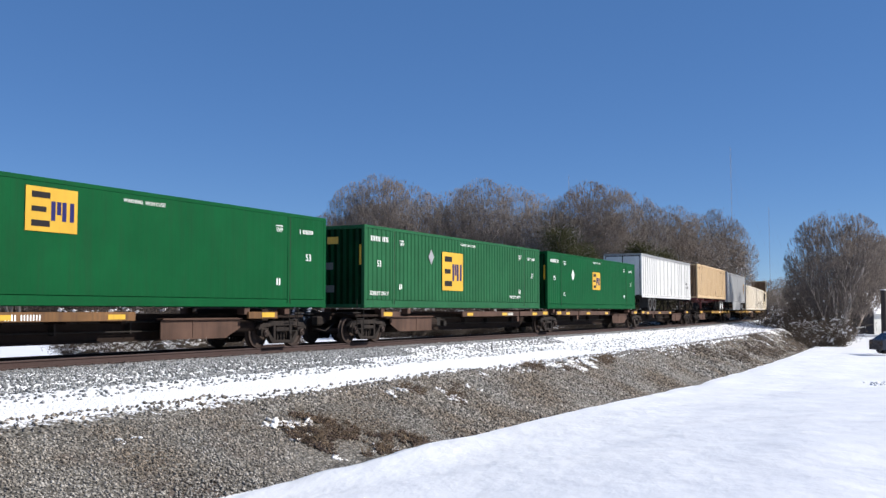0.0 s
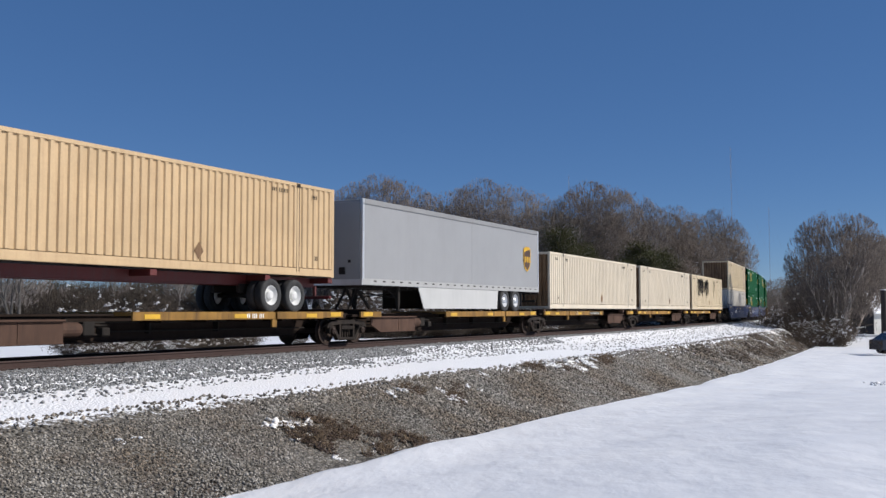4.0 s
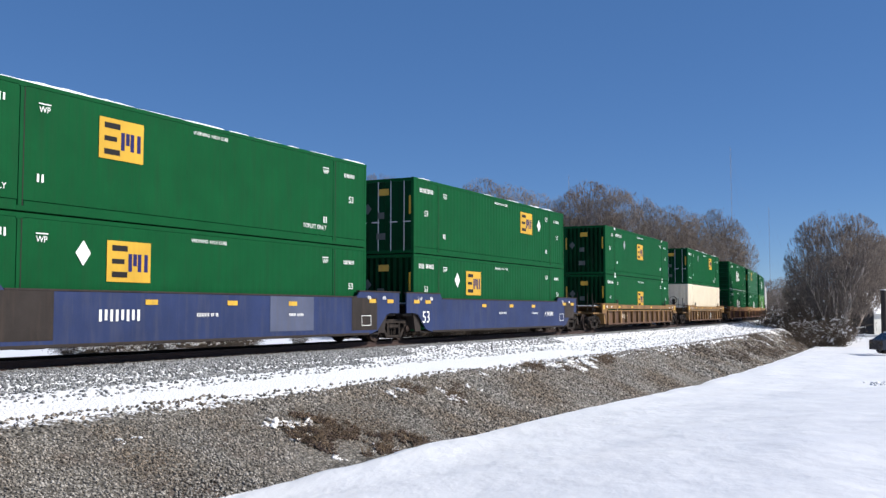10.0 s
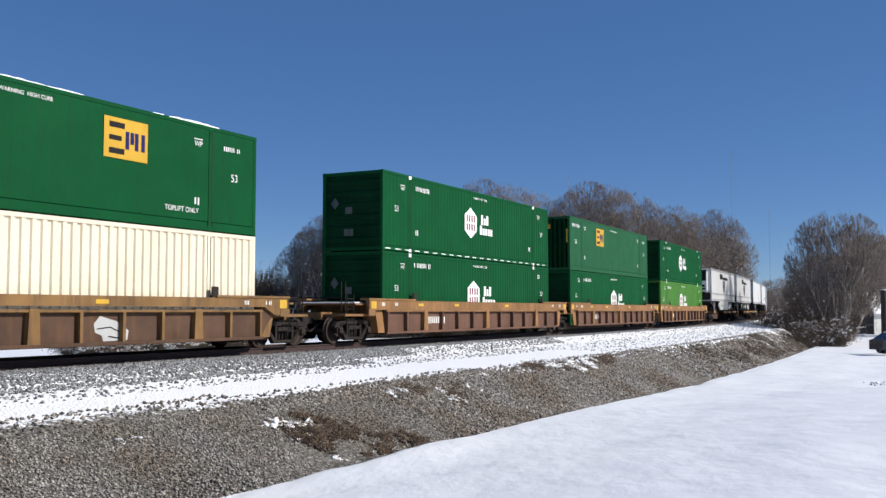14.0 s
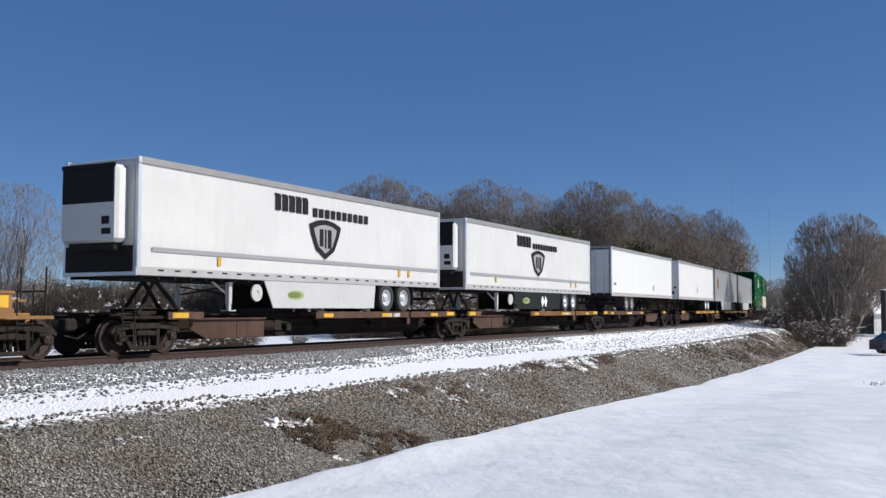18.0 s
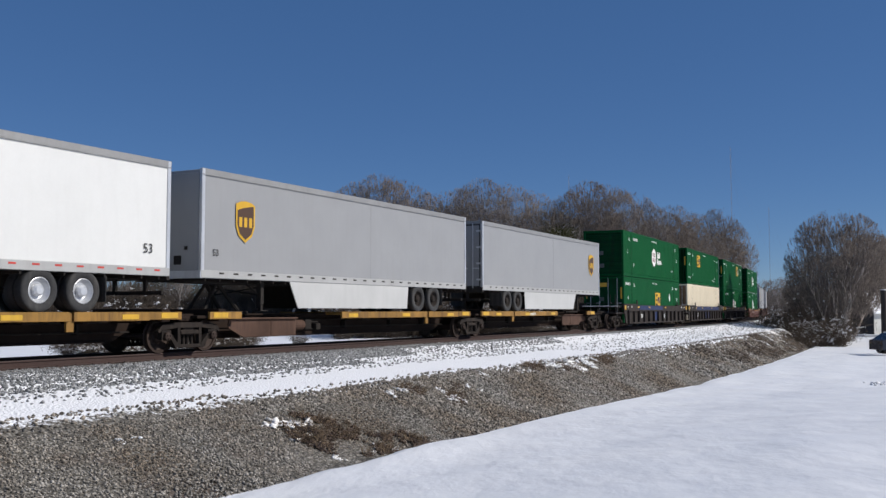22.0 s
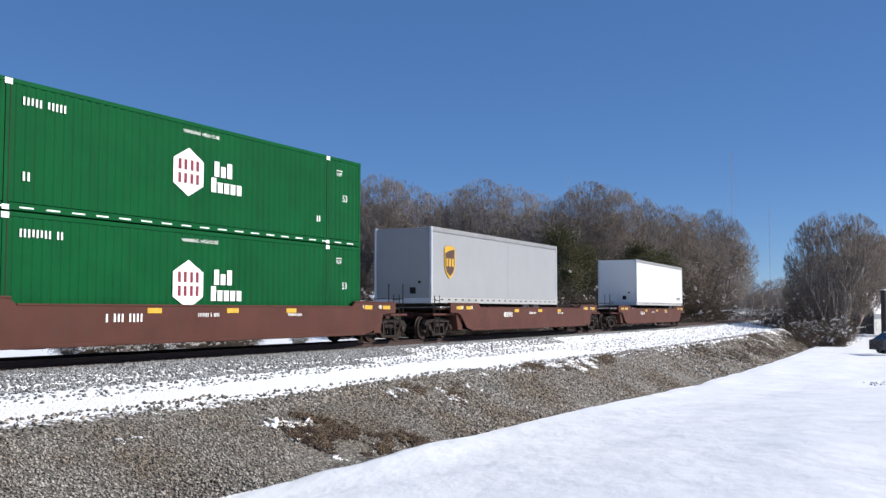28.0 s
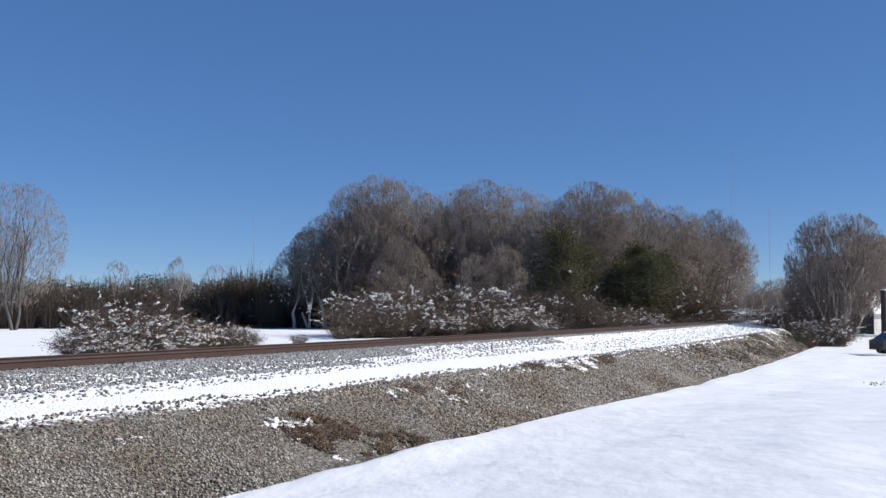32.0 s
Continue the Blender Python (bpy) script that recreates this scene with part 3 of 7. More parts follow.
                for y in (0.28, 0.86):
                    part("locking_bar", with_mat(cached(("clock", q, k, y), lambda: Build().rod((x - 0.02 * q, y * k, 0.1), (x - 0.02 * q, y * k, H - 0.1), 0.02)
                         .box(x - 0.03 * q, x - 0.008 * q, (y - 0.05) * k, (y + 0.28) * k, 1.2, 1.24).mesh("locking_bar")), STEEL), None, ob, "galvanised locking bar")
        elif front_style == "bars":
            part("end_wall", with_mat(cached(("cendb", q), lambda: end_bars(q, x)), GREEN_SHADED if style in ("emp", "hub", "ribbed") else paint), None, ob)
        else:
            part("end_wall", with_mat(cached(("cend", q, style == "cream"), lambda: end_ribs(q, x, 0.08 if style == "cream" else 0.17)), STAINED_SHADED if paint in (TAN, CREAM, OFFWHITE) else GREEN_SHADED if style != "cream" else paint), None, ob, "rust-streaked corrugated end wall with shade in its colour" if paint in (TAN, CREAM, OFFWHITE) else "")
        part("end_sill", with_mat(cached(("csill", q), lambda: Build().box(x - 0.1 * q, x - 0.005 * q, -hy + 0.13, hy - 0.13, 0.02, 0.14, 0.01).mesh("end_sill")), paint), None, ob)
        part("end_header", with_mat(cached(("chead", q), lambda: Build().box(x - 0.1 * q, x - 0.005 * q, -hy + 0.13, hy - 0.13, H - 0.13, H - 0.01, 0.01).mesh("end_header")), paint), None, ob)
    for fn, *args in extras:
        fn(ob, *args)
    ob.matrix_basis = car_pose(front + L / 2, level)
    MOVING.append((ob, front + L / 2, level))
    return ob


def roof_sheet(hx, hy, H):
    b, n = Build(), 40
    xs = []
    for k in range(n):
        a, w = -hx + 0.05 + k * (2 * hx - 0.1) / n, (2 * hx - 0.1) / n
        xs += [(a, 0), (a + w * 0.45, 0), (a + w * 0.55, 0.025), (a + w * 0.9, 0.025)]
    xs.append((hx - 0.05, 0))
    b.add([(x, y, H - 0.05 + d) for x, d in xs for y in (-hy + 0.05, hy - 0.05)], [(2 * i, 2 * i + 2, 2 * i + 3, 2 * i + 1) for i in range(len(xs) - 1)])
    return b.mesh("roof")


def end_ribs(q, x, d):
    b, hy, n = Build(), BOX_W / 2 - 0.13, 9
    p = 2 * hy / n
    pts = []
    for k in range(n):
        a = -hy + k * p
        pts += [(a, 0), (a + p * 0.45, 0), (a + p * 0.55, d), (a + p * 0.9, d)]
    pts.append((hy, 0))
    vs = [(x - (0.03 + dd) * q, y, z) for y, dd in pts for z in (0.13, BOX_H - 0.12)]
    b.add(vs, [(2 * i, 2 * i + 1, 2 * i + 3, 2 * i + 2) for i in range(len(pts) - 1)])
    return b.mesh("end_wall")


def end_bars(q, x):
    """A door-side end wall pressed into level ribs."""
    b, hy = Build(), BOX_W / 2 - 0.13
    pts = [(0.13, 0.09)]
    for k in range(6):
        z = 0.30 + k * 0.42
        pts += [(z, 0.09), (z + 0.05, 0.035), (z + 0.17, 0.035), (z + 0.22, 0.09)]
    pts.append((BOX_H - 0.12, 0.09))
    b.add([(x - d * q, y, z) for z, d in pts for y in (-hy, hy)], [(2 * i, 2 * i + 1, 2 * i + 3, 2 * i + 2) for i in range(len(pts) - 1)])
    return b.mesh("end_wall")


SIDE_Y = BOX_W / 2 + 0.004


def emblem_yellow(ob, x, z=1.45, k=1.0):
    """A yellow square with plain dark shapes."""
    before = set(ob.children_recursive)
    emblem_square(ob, 0.0, 0.0)
    fresh = [o for o in ob.children if o not in before]
    for o in fresh:
        o.matrix_basis = Matrix.Translation((x, 0, z)) @ Matrix.Diagonal((k, 1, k * (1.0 if k == 1 else 1.2), 1))


def emblem_square(ob, x, z):
    e = plate(ob, "emblem", x - 0.72, x + 0.72, z, z + 1.0, SIDE_Y, GOLD_MARK, "yellow square emblem with dark shapes")
    y = SIDE_Y + 0.005
    for z0, z1, w in ((0.11, 0.25, 0.50), (0.44, 0.56, 0.40), (0.75, 0.89, 0.50)):
        part("emblem_shape", Build().box(x + 0.56, x + 0.56 - w, y - 0.002, y + 0.002, z + z0, z + z1), BLACK_MARK, e)
    for dx, z0 in ((0.03, 0.26), (-0.13, 0.40), (-0.28, 0.26), (-0.50, 0.26)):
        part("emblem_shape", Build().box(x + dx, x + dx - 0.12, y - 0.002, y + 0.002, z + z0, z + 0.70), NAVY_MARK, e)


def emblem_hexagon(ob, x, z=0.75):
    """A white hexagon with crimson bars, beside two rows of plain white shapes."""
    y, h = SIDE_Y, 1.3
    hexa = [(x - 0.58, z + 0.32), (x, z), (x + 0.58, z + 0.32), (x + 0.58, z + h - 0.32), (x, z + h), (x - 0.58, z + h - 0.32)]
    e = part("emblem", Build().prism(hexa, y - 0.003, y + 0.003), WHITE_MARK, ob, "white hexagon emblem with crimson bars")
    for dx in (-0.34, -0.12, 0.12, 0.34):
        for z0, z1 in ((0.34, 0.61), (0.70, 0.98)):
            part("emblem_shape", Build().box(x + dx - 0.055, x + dx + 0.055, y + 0.003, y + 0.007, z + z0, z + z1), CRIMSON_MARK, e)
    word = Build().box(x - 0.95, x - 2.2, y - 0.004, y - 0.003, z + 0.5, z + 0.51)
    word = part("wordmark", word, WHITE_MARK, ob, "white wordmark in plain blocks")
    for row, cnt, h0 in ((0.66, 3, 0.3), (0.22, 5, 0.28)):
        for k in range(cnt):
            xx = x - 0.9 - (0.12 if cnt == 3 else 0) - k * 0.27
            up = 0.12 if (cnt == 3 and k != 1) or (cnt == 5 and k == 0) else 0
            part("block", Build().box(xx, xx - 0.20, y - 0.003, y + 0.003, z + row, z + row + h0 + up), WHITE_MARK, word)


def small_marks(ob, mat=None, seed=1, code=True, code_x=7.05):
    """The small white markings of a container's side."""
    mat = mat or WHITE_MARK
    y = SIDE_Y
    put_text(ob, "53", 7.1, 1.47, 0.31, mat, y)
    put_text(ob, "53", -7.1, 1.47, 0.31, mat, y)
    hub = code_x < 5.15
    for wx in (6.65 if code_x < 6 else 5.5, -6.75 if hub else -5.6):
        put_text(ob, "WP", wx, 2.28, 0.20, mat, y)
        plate(ob, "mark_line", wx - 0.17, wx + 0.17, 2.46, 2.485, y, mat)
    if not hub:
        put_marks(ob, 8, -7.0, 2.3, 0.13, mat, y, seed + 1)
    put_marks(ob, 2, 5.55, 0.68, 0.20, mat, y, seed + 2)
    put_marks(ob, 2, -5.6, 0.68, 0.20, mat, y, seed + 3)
    put_text(ob, "WARNING  HIGH CUBE", -0.05, 2.58, 0.135, mat, y)
    # plates and a placard on the leading end
    x = BOX_L / 2 - 0.006
    for ya, yb, za, zb, m2 in ((-0.35, 0.05, 0.55, 0.80, END_GREY), (-0.30, 0.0, 1.35, 1.60, END_GREY), (-0.25, 0.2, 2.25, 2.5, YELLOW), (1.08, 1.16, 1.5, 2.2, YELLOW), (-1.16, -1.08, 1.5, 2.2, YELLOW)):
        if code_x > 5.15 or m2 is not YELLOW:
            part("end_plate", Build().box(x, x + 0.004, ya, yb, za, zb), m2, ob)
    part("end_placard", Build().add([(x + dx, -0.75 + dy, 1.75 + dz) for dx in (0, 0.004) for dy, dz in ((-0.18, 0), (0, -0.22), (0.18, 0), (0, 0.22))],
         [(0, 1, 2, 3), (7, 6, 5, 4), (0, 4, 5, 1), (1, 5, 6, 2), (2, 6, 7, 3), (3, 7, 4, 0)]), END_GREY, ob, "diamond-shaped placard")
    if code:
        put_marks(ob, 10, code_x, 2.36, 0.18, mat, y, seed + 4)


def cream_marks(ob, seed=1):
    """Small dark markings near the corners of a cream container."""
    y = BOX_W / 2 - 0.008
    for x, z, count, h in ((7.1, 2.5, 5, 0.14), (5.5, 2.5, 4, 0.16), (-5.2, 2.52, 9, 0.13), (-7.0, 2.45, 3, 0.14), (-7.1, 0.5, 2, 0.16), (6.8, 0.5, 2, 0.14)):
        put_marks(ob, count, x, z, h, BLACK_MARK, y, seed)
    for x in (6.096, -6.096):
        plate(ob, "casting_grime", x - 0.09, x + 0.09, BOX_H - 0.14, BOX_H - 0.02, SIDE_Y + 0.002, DARK, "grimy lifting casting")


def lift_marks(ob):
    for x in (7.1, -5.0):
        put_text(ob, "TOPLIFT ONLY", x, 0.46, 0.19, WHITE_MARK, SIDE_Y)


def diamond(ob, x, z, mat, r=0.30):
    part("placard", Build().prism([(x - r * 0.75, z), (x, z - r), (x + r * 0.75, z), (x, z + r)], SIDE_Y - 0.003, SIDE_Y + 0.003), mat, ob, "diamond-shaped placard")


def roof_snow(ob, seed=1):
    """Remains of snow along the near edge of a roof."""
    rng = random.Random(seed)
    b, x = Build(), -BOX_L / 2 + 0.1
    while x < BOX_L / 2 - 0.3:
        w = min(rng.uniform(0.3, 2.2), BOX_L / 2 - 0.05 - x)
        if rng.random() < 0.72:
            h, deep = rng.uniform(0.012, 0.05), rng.uniform(0.25, 0.6)
            k = max(int(w / 0.16), 2)
            low = [(x + w * i / k, BOX_H - 0.04) for i in range(k + 1)]
            crest_line = [(x + w * i / k, BOX_H + h * math.sin(math.pi * (i + 0.4) / (k + 0.8)) ** 0.6 * rng.uniform(0.55, 1.1)) for i in range(k, -1, -1)]
            b.prism(low + crest_line, BOX_W / 2 - deep, BOX_W / 2 - rng.uniform(0.0, 0.03))
        x += w * rng.uniform(0.7, 1.3)
    tagged(part("snow_cover", b, SNOW, ob), "thin uneven snow on the roof edge", kind="stuff")


def dash_tape(ob):
    b = Build()
    for k in range(22):
        x = -7.6 + k * 0.72
        b.box(x, x + 0.38, SIDE_Y - 0.002, SIDE_Y + 0.003, 0.07, 0.105)
    part("reflective_tape", b, WHITE_MARK, ob, "dashed white reflective tape")


def cast_tips(ob):
    for x in (6.096, -6.096):
        plate(ob, "casting_paint", x - 0.10, x + 0.10, BOX_H - 0.15, BOX_H - 0.02, SIDE_Y + 0.003, WHITE_MARK, "white-painted lifting casting")
        plate(ob, "casting_paint", x - 0.09, x + 0.09, 0.02, 0.13, SIDE_Y + 0.003, WHITE_MARK, "white-painted lifting casting")


def scrawl(ob):
    """Black spray paint in tall narrow zigzag strokes with drips, that form no word."""
    rng = random.Random(11)
    b, y = Build(), SIDE_Y - 0.006
    for first, last, count in ((5.3, 2.7, 9), (2.05, 0.05, 6)):
        for k in range(count):
            x = first + (last - first) * k / (count - 1)
            top, low = rng.uniform(2.35, 2.66), rng.uniform(1.25, 1.6)
            bow = rng.uniform(-0.12, 0.12)
            b.rod((x, y, top), (x + bow, y, (top + low) / 2), 0.045, 0.04, 5).rod((x + bow, y, (top + low) / 2), (x - 0.05, y, low), 0.04, 0.028, 5)
            if k < count - 1:
                nx = x + (last - first) / (count - 1)
                z = (top if k % 2 else low) + rng.uniform(-0.25, 0.25)
                b.rod((x, y, min(z, 2.6)), (nx, y, min(max(z + rng.uniform(-0.7, 0.7), 1.4), 2.6)), 0.04, 0.035, 5)
                if k % 3 == 0:
                    b.rod((x, y, 1.95), (nx, y, 2.0), 0.05, 0.04, 5)
            for j in range(2):
                dx = x + rng.uniform(-0.1, 0.1)
                b.rod((dx, y, low + 0.1), (dx, y, low - rng.uniform(0.05, 0.35)), 0.016, 0.006, 4)
    b.rod((-2.9, y, 2.62), (-2.95, y, 0.95), 0.02, 0.012, 4).rod((-3.5, y, 2.6), (-3.53, y, 1.7), 0.03, 0.015, 4)
    tagged(part("graffiti", b, BLACK_MARK, ob), "black sprayed graffiti strokes with drips", kind="stuff")


# ---- running gear
WHEEL_R = 0.44


def wheelset_mesh():
    b = Build()
    for k in (1, -1):
        prof = [(0.08, 0.62), (0.14, 0.64), (0.30, 0.665), (0.37, 0.655), (0.38, 0.655), (WHEEL_R + 0.028, 0.69), (WHEEL_R + 0.028, 0.715),
                (WHEEL_R, 0.73), (WHEEL_R - 0.004, 0.82), (0.37, 0.825), (0.36, 0.79), (0.20, 0.755), (0.16, 0.80), (0.08, 0.81)]
        b.lathe([(r, y * k) for r, y in prof], 28, closed=True)
    b.lathe([(0.08, -1.10), (0.08, 1.10), (0.001, 1.10), (0.001, -1.10)], 12)
    for k in (1, -1):
        b.lathe([(0.11, 0.98 * k), (0.11, 1.15 * k), (0.06, 1.17 * k), (0.001, 1.17 * k), (0.001, 0.98 * k)], 12)
        for j in range(3):
            a = 2.094 * j
            b.box(0.06 * math.cos(a) - 0.018, 0.06 * math.cos(a) + 0.018, 1.165 * k, 1.19 * k, 0.06 * math.sin(a) - 0.018, 0.06 * math.sin(a) + 0.018)
    return b.mesh("wheelset")


def side_frame_mesh():
    b, wb = Build(), 0.889
    y0, y1 = 0.93, 1.08
    top = [(-wb - 0.30, 0.60), (-wb - 0.16, 0.74), (-0.45, 0.80), (0.45, 0.80), (wb + 0.16, 0.74), (wb + 0.30, 0.60), (wb + 0.28, 0.53),
           (wb + 0.13, 0.60), (0.50, 0.66), (-0.50, 0.66), (-wb - 0.13, 0.60), (-wb - 0.28, 0.53)]
    b.prism(top, y0, y1)
    for k in (1, -1):
        pts = [(k * 0.40, 0.12), (k * 0.52, 0.12), (k * (wb - 0.10), 0.46), (k * (wb - 0.10), 0.58), (k * 0.44, 0.24)]
        b.prism(pts[::k], y0, y1)
        b.box(k * 0.36, k * 0.46, y0 + 0.01, y1 - 0.01, 0.18, 0.70)
        b.box(k * (wb - 0.17), k * (wb - 0.11), y0, y1, 0.36, 0.60).box(k * (wb + 0.11), k * (wb + 0.17), y0, y1, 0.36, 0.60)
        b.box(k * (wb - 0.15), k * (wb + 0.15), y0 + 0.01, y1 + 0.01, 0.52, 0.60, 0.02)
    b.box(-0.44, 0.44, y0, y1, 0.12, 0.22, 0.02)
    for x in (-0.24, -0.08, 0.08, 0.24):
        b.lathe([(0.05, 0.20), (0.05, 0.50), (0.001, 0.50), (0.001, 0.20)], 8, "z", (x, 0.90, 0))
    b.box(-0.34, 0.34, y0 - 0.06, y1 + 0.01, 0.48, 0.60, 0.02)
    return b.mesh("side_frame")


def bogie(car, x, s):
    """A two-axle truck at x under its car."""
    bolster = cached("bolster", lambda: Build().box(-0.22, 0.22, -1.02, 1.02, 0.46, 0.70, 0.03).box(-0.35, 0.35, -0.25, 0.25, 0.68, 0.80, 0.02)
                     .rod((-0.6, 0.3, 0.42), (0.6, 0.3, 0.42), 0.03).rod((-0.6, -0.3, 0.42), (0.6, -0.3, 0.42), 0.03)
                     .box(-0.52, -0.45, -0.85, 0.85, 0.3, 0.44).box(0.45, 0.52, -0.85, 0.85, 0.3, 0.44).mesh("bogie"))
    bg = part("bogie", with_mat(bolster, TRUCK), None, car, "grimy cast steel bogie", at=(x, 0, 0))
    fr = with_mat(cached("side_frame", side_frame_mesh), TRUCK)
    part("side_frame", fr, None, bg)
    part("side_frame", fr, None, bg, at=Matrix.Rotation(math.pi, 4, "Z"))
    for k in (1, -1):
        w = part("wheelset", with_mat(cached("wheelset", wheelset_mesh), WHEEL), None, bg, at=(0.889 * k, 0, WHEEL_R))
        SPINNING.append((w, s, 0.889 * k))
    return bg


def coupler(car, x, q):
    """A knuckle coupler that reaches from a car's end."""
    part("coupler", Build().box(x - 0.9 * q, x + 0.25 * q, -0.09, 0.09, 0.66, 0.86, 0.03).box(x + 0.2 * q, x + 0.52 * q, -0.16, 0.14, 0.60, 0.92, 0.05)
         .rod((x - 0.3 * q, 0.35, 0.75), (x + 0.35 * q, 0.30, 0.42), 0.03).rod((x + 0.35 * q, 0.30, 0.42), (x + 0.55 * q, 0.1, 0.5), 0.03), TRUCK, car, "grimy knuckle coupler and air hose")


def ladder(car, x, y, z0, z1, mat, w=0.42):
    b = Build().rod((x, y, z0), (x, y, z1), 0.017, k=5).rod((x + w, y, z0), (x + w, y, z1), 0.017, k=5)
    z = z0 + 0.04
    while z < z1:
        b.rod((x, y, z), (x + w, y, z), 0.014, k=5)
        z += 0.34
    part("ladder", b, mat, car, "steel grab iron ladder")


def brake_wheel(car, x, y, z):
    b = Build().lathe([(0.27, -0.015), (0.30, 0.0), (0.27, 0.015), (0.255, 0.0)], 18, "x", (x, y, z))
    for k in range(4):
        a = k * 1.571 + 0.4
        b.rod((x, y, z), (x, y + 0.27 * math.cos(a), z + 0.27 * math.sin(a)), 0.013, k=5)
    b.rod((x, y, z), (x - 0.12, y, z), 0.04).rod((x - 0.12, y, z - 0.8), (x - 0.12, y, z + 0.1), 0.035).box(x - 0.24, x - 0.06, y - 0.12, y + 0.12, z - 0.35, z + 0.05, 0.02)
    part("brake_wheel", b, DARK, car, "round hand brake wheel on its post")


def reflector(car, x, z, y, w=0.5, h=0.13):
    part("reflector", with_mat(cached(("refl", w, h), lambda: Build().box(-w / 2, w / 2, -0.004, 0.004, 0, h).mesh("reflector")), YELLOW), None, car, at=(x, y, z))


# ---- spine cars
def spine_car(f, r, front_end, rear_end, colour, beam_colour, runway, label, marks=None, hitch=None, trucks=(True, True), seed=0):
    """One unit of a spine car between the truck centres f and r (metres along the line at the start)."""
    mid, h = (f + r) / 2, (r - f) / 2
    ob = thing("spine_car", label, "railcar", group="spine cars of the train")
    rng = random.Random(seed)
    for has, x in ((trucks[0], h), (trucks[1], -h)):
        if has:
            bogie(ob, x, mid - x)
    ef, er = h + (1.25 if front_end else 0.0), -h - (1.25 if rear_end else 0.0)
    part("centre_beam", Build().prism([(-h + 2.0, 0.33), (h - 2.0, 0.33), (h - 1.1, 0.78), (ef, 0.80), (ef, 1.00), (er, 1.00), (er, 0.80), (-h + 1.1, 0.78)], -0.30, 0.30)
         .box(er, ef, -0.38, 0.38, 0.98, 1.03).box(-h + 2.2, h - 2.2, -0.40, 0.40, 0.31, 0.35), BEAM, ob)
    for q, e in ((1, front_end), (-1, rear_end)):
        x = h * q
        part("end_platform", Build().box(x - 1.25 * q, x + (0.95 * q if e else -0.2 * q), -1.15, 1.15, 0.90, 0.98, 0.01)
             .box(x - 1.25 * q, x - 0.95 * q, -1.25, 1.25, 0.82, 1.16, 0.02).box(x - 0.3 * q, x + 0.05 * q, -0.9, 0.9, 0.82, 1.02, 0.02), BEAM, ob)
        for y in (1, -1):
            part("side_sill", Build().box(x - 1.9 * q, x - 0.55 * q, 1.20 * y, 1.28 * y, 0.88, 1.08, 0.01), colour, ob)
        reflector(ob, x - 1.0 * q, 0.92, 1.286, 0.6, 0.14)
        if e:
            coupler(ob, h * q + 1.2 * q, q)
            ladder(ob, x + 0.55 * q, 1.22, 0.45, 1.5, DARK)
            part("crossover_step", Build().box(x + 0.55 * q, x + 1.05 * q, -1.1, 1.1, 1.02, 1.06), DARK, ob)
    # cross arms and runways that carry wheels and container corners
    lo, hi = (-h + 1.7, 1.6) if runway == "rear" else (-1.6, h - 1.7)
    for y in (1, -1):
        gap = lo + (hi - lo) * (0.70 if runway == "front" else 0.30)
        part("runway", Build().box(lo, gap - 0.06, 0.62 * y, 1.28 * y, 0.98, 1.06, 0.01).box(lo, gap - 0.06, 1.21 * y, 1.285 * y, 0.86, 1.08, 0.01)
             .box(gap + 0.06, hi, 0.62 * y, 1.28 * y, 0.98, 1.06, 0.01).box(gap + 0.06, hi, 1.21 * y, 1.285 * y, 0.86, 1.08, 0.01), colour, ob)
        part("runway_bracket", Build().prism([(gap - 0.1, 0.62), (gap + 0.1, 0.62), (gap + 0.12, 1.05), (gap - 0.12, 1.05)], 1.16 * y, 1.22 * y), colour, ob)
    x = lo + 0.3
    while x < hi:
        part("cross_arm", Build().prism([(x - 0.07, 0.80), (x + 0.07, 0.80), (x + 0.07, 0.97), (x - 0.07, 0.97)], -1.2, 1.2), BEAM, ob)
        x += 1.7
    for k in range(3):
        reflector(ob, lo + (hi - lo) * (0.08 + 0.42 * k), 0.90, 1.291, 0.55, 0.12)
    if marks:
        put_marks(ob, marks, (lo + hi) / 2 - 0.6, 0.89, 0.13, WHITE_MARK, 1.292, seed)
    if seed == 7:
        plate(ob, "name_plate", -0.95, 0.95, 0.885, 1.06, 1.294, BLACK_MARK, "black plate with white lettering")
        put_text(ob, "ALL PURPOSE SPINE CAR", 0.0, 0.92, 0.145, WHITE_MARK, 1.299)
        put_text(ob, "53", 3.1, 0.90, 0.2, WHITE_MARK, 1.294)
    # brake gear under the beam
    xb = (h - 3.2) if runway == "rear" else (-h + 3.4)
    q = 1 if runway == "rear" else -1
    out = [(xb - 1.7 * q, 0.36), (xb + 0.9 * q, 0.36), (xb + 1.5 * q, 0.62), (xb + 1.5 * q, 0.86), (xb - 1.7 * q, 0.86)]
    for y in (1, -1):
        part("side_panel", Build().prism(out, 0.94 * y, 0.97 * y).box(xb - 1.7 * q, xb + 1.5 * q, 0.80 * y, 1.06 * y, 0.86, 0.91, 0.01).box(xb - 1.7 * q, xb + 0.9 * q, 0.90 * y, 1.0 * y, 0.34, 0.37, 0.006)
             .box(xb - 0.5 * q, xb - 0.44 * q, 0.97 * y, 0.985 * y, 0.37, 0.86), BROWN_CAR, ob, "rust-stained side panel beside the beam")
    part("air_tank", Build().lathe([(0.001, -0.5), (0.14, -0.48), (0.18, -0.40), (0.18, 0.40), (0.14, 0.48), (0.001, 0.5)], 14, "x", (xb - 1.9, 0.72, 0.66), closed=False), BROWN_CAR if colour is GOLD_CAR else BEAM, ob, "rounded steel air tank")
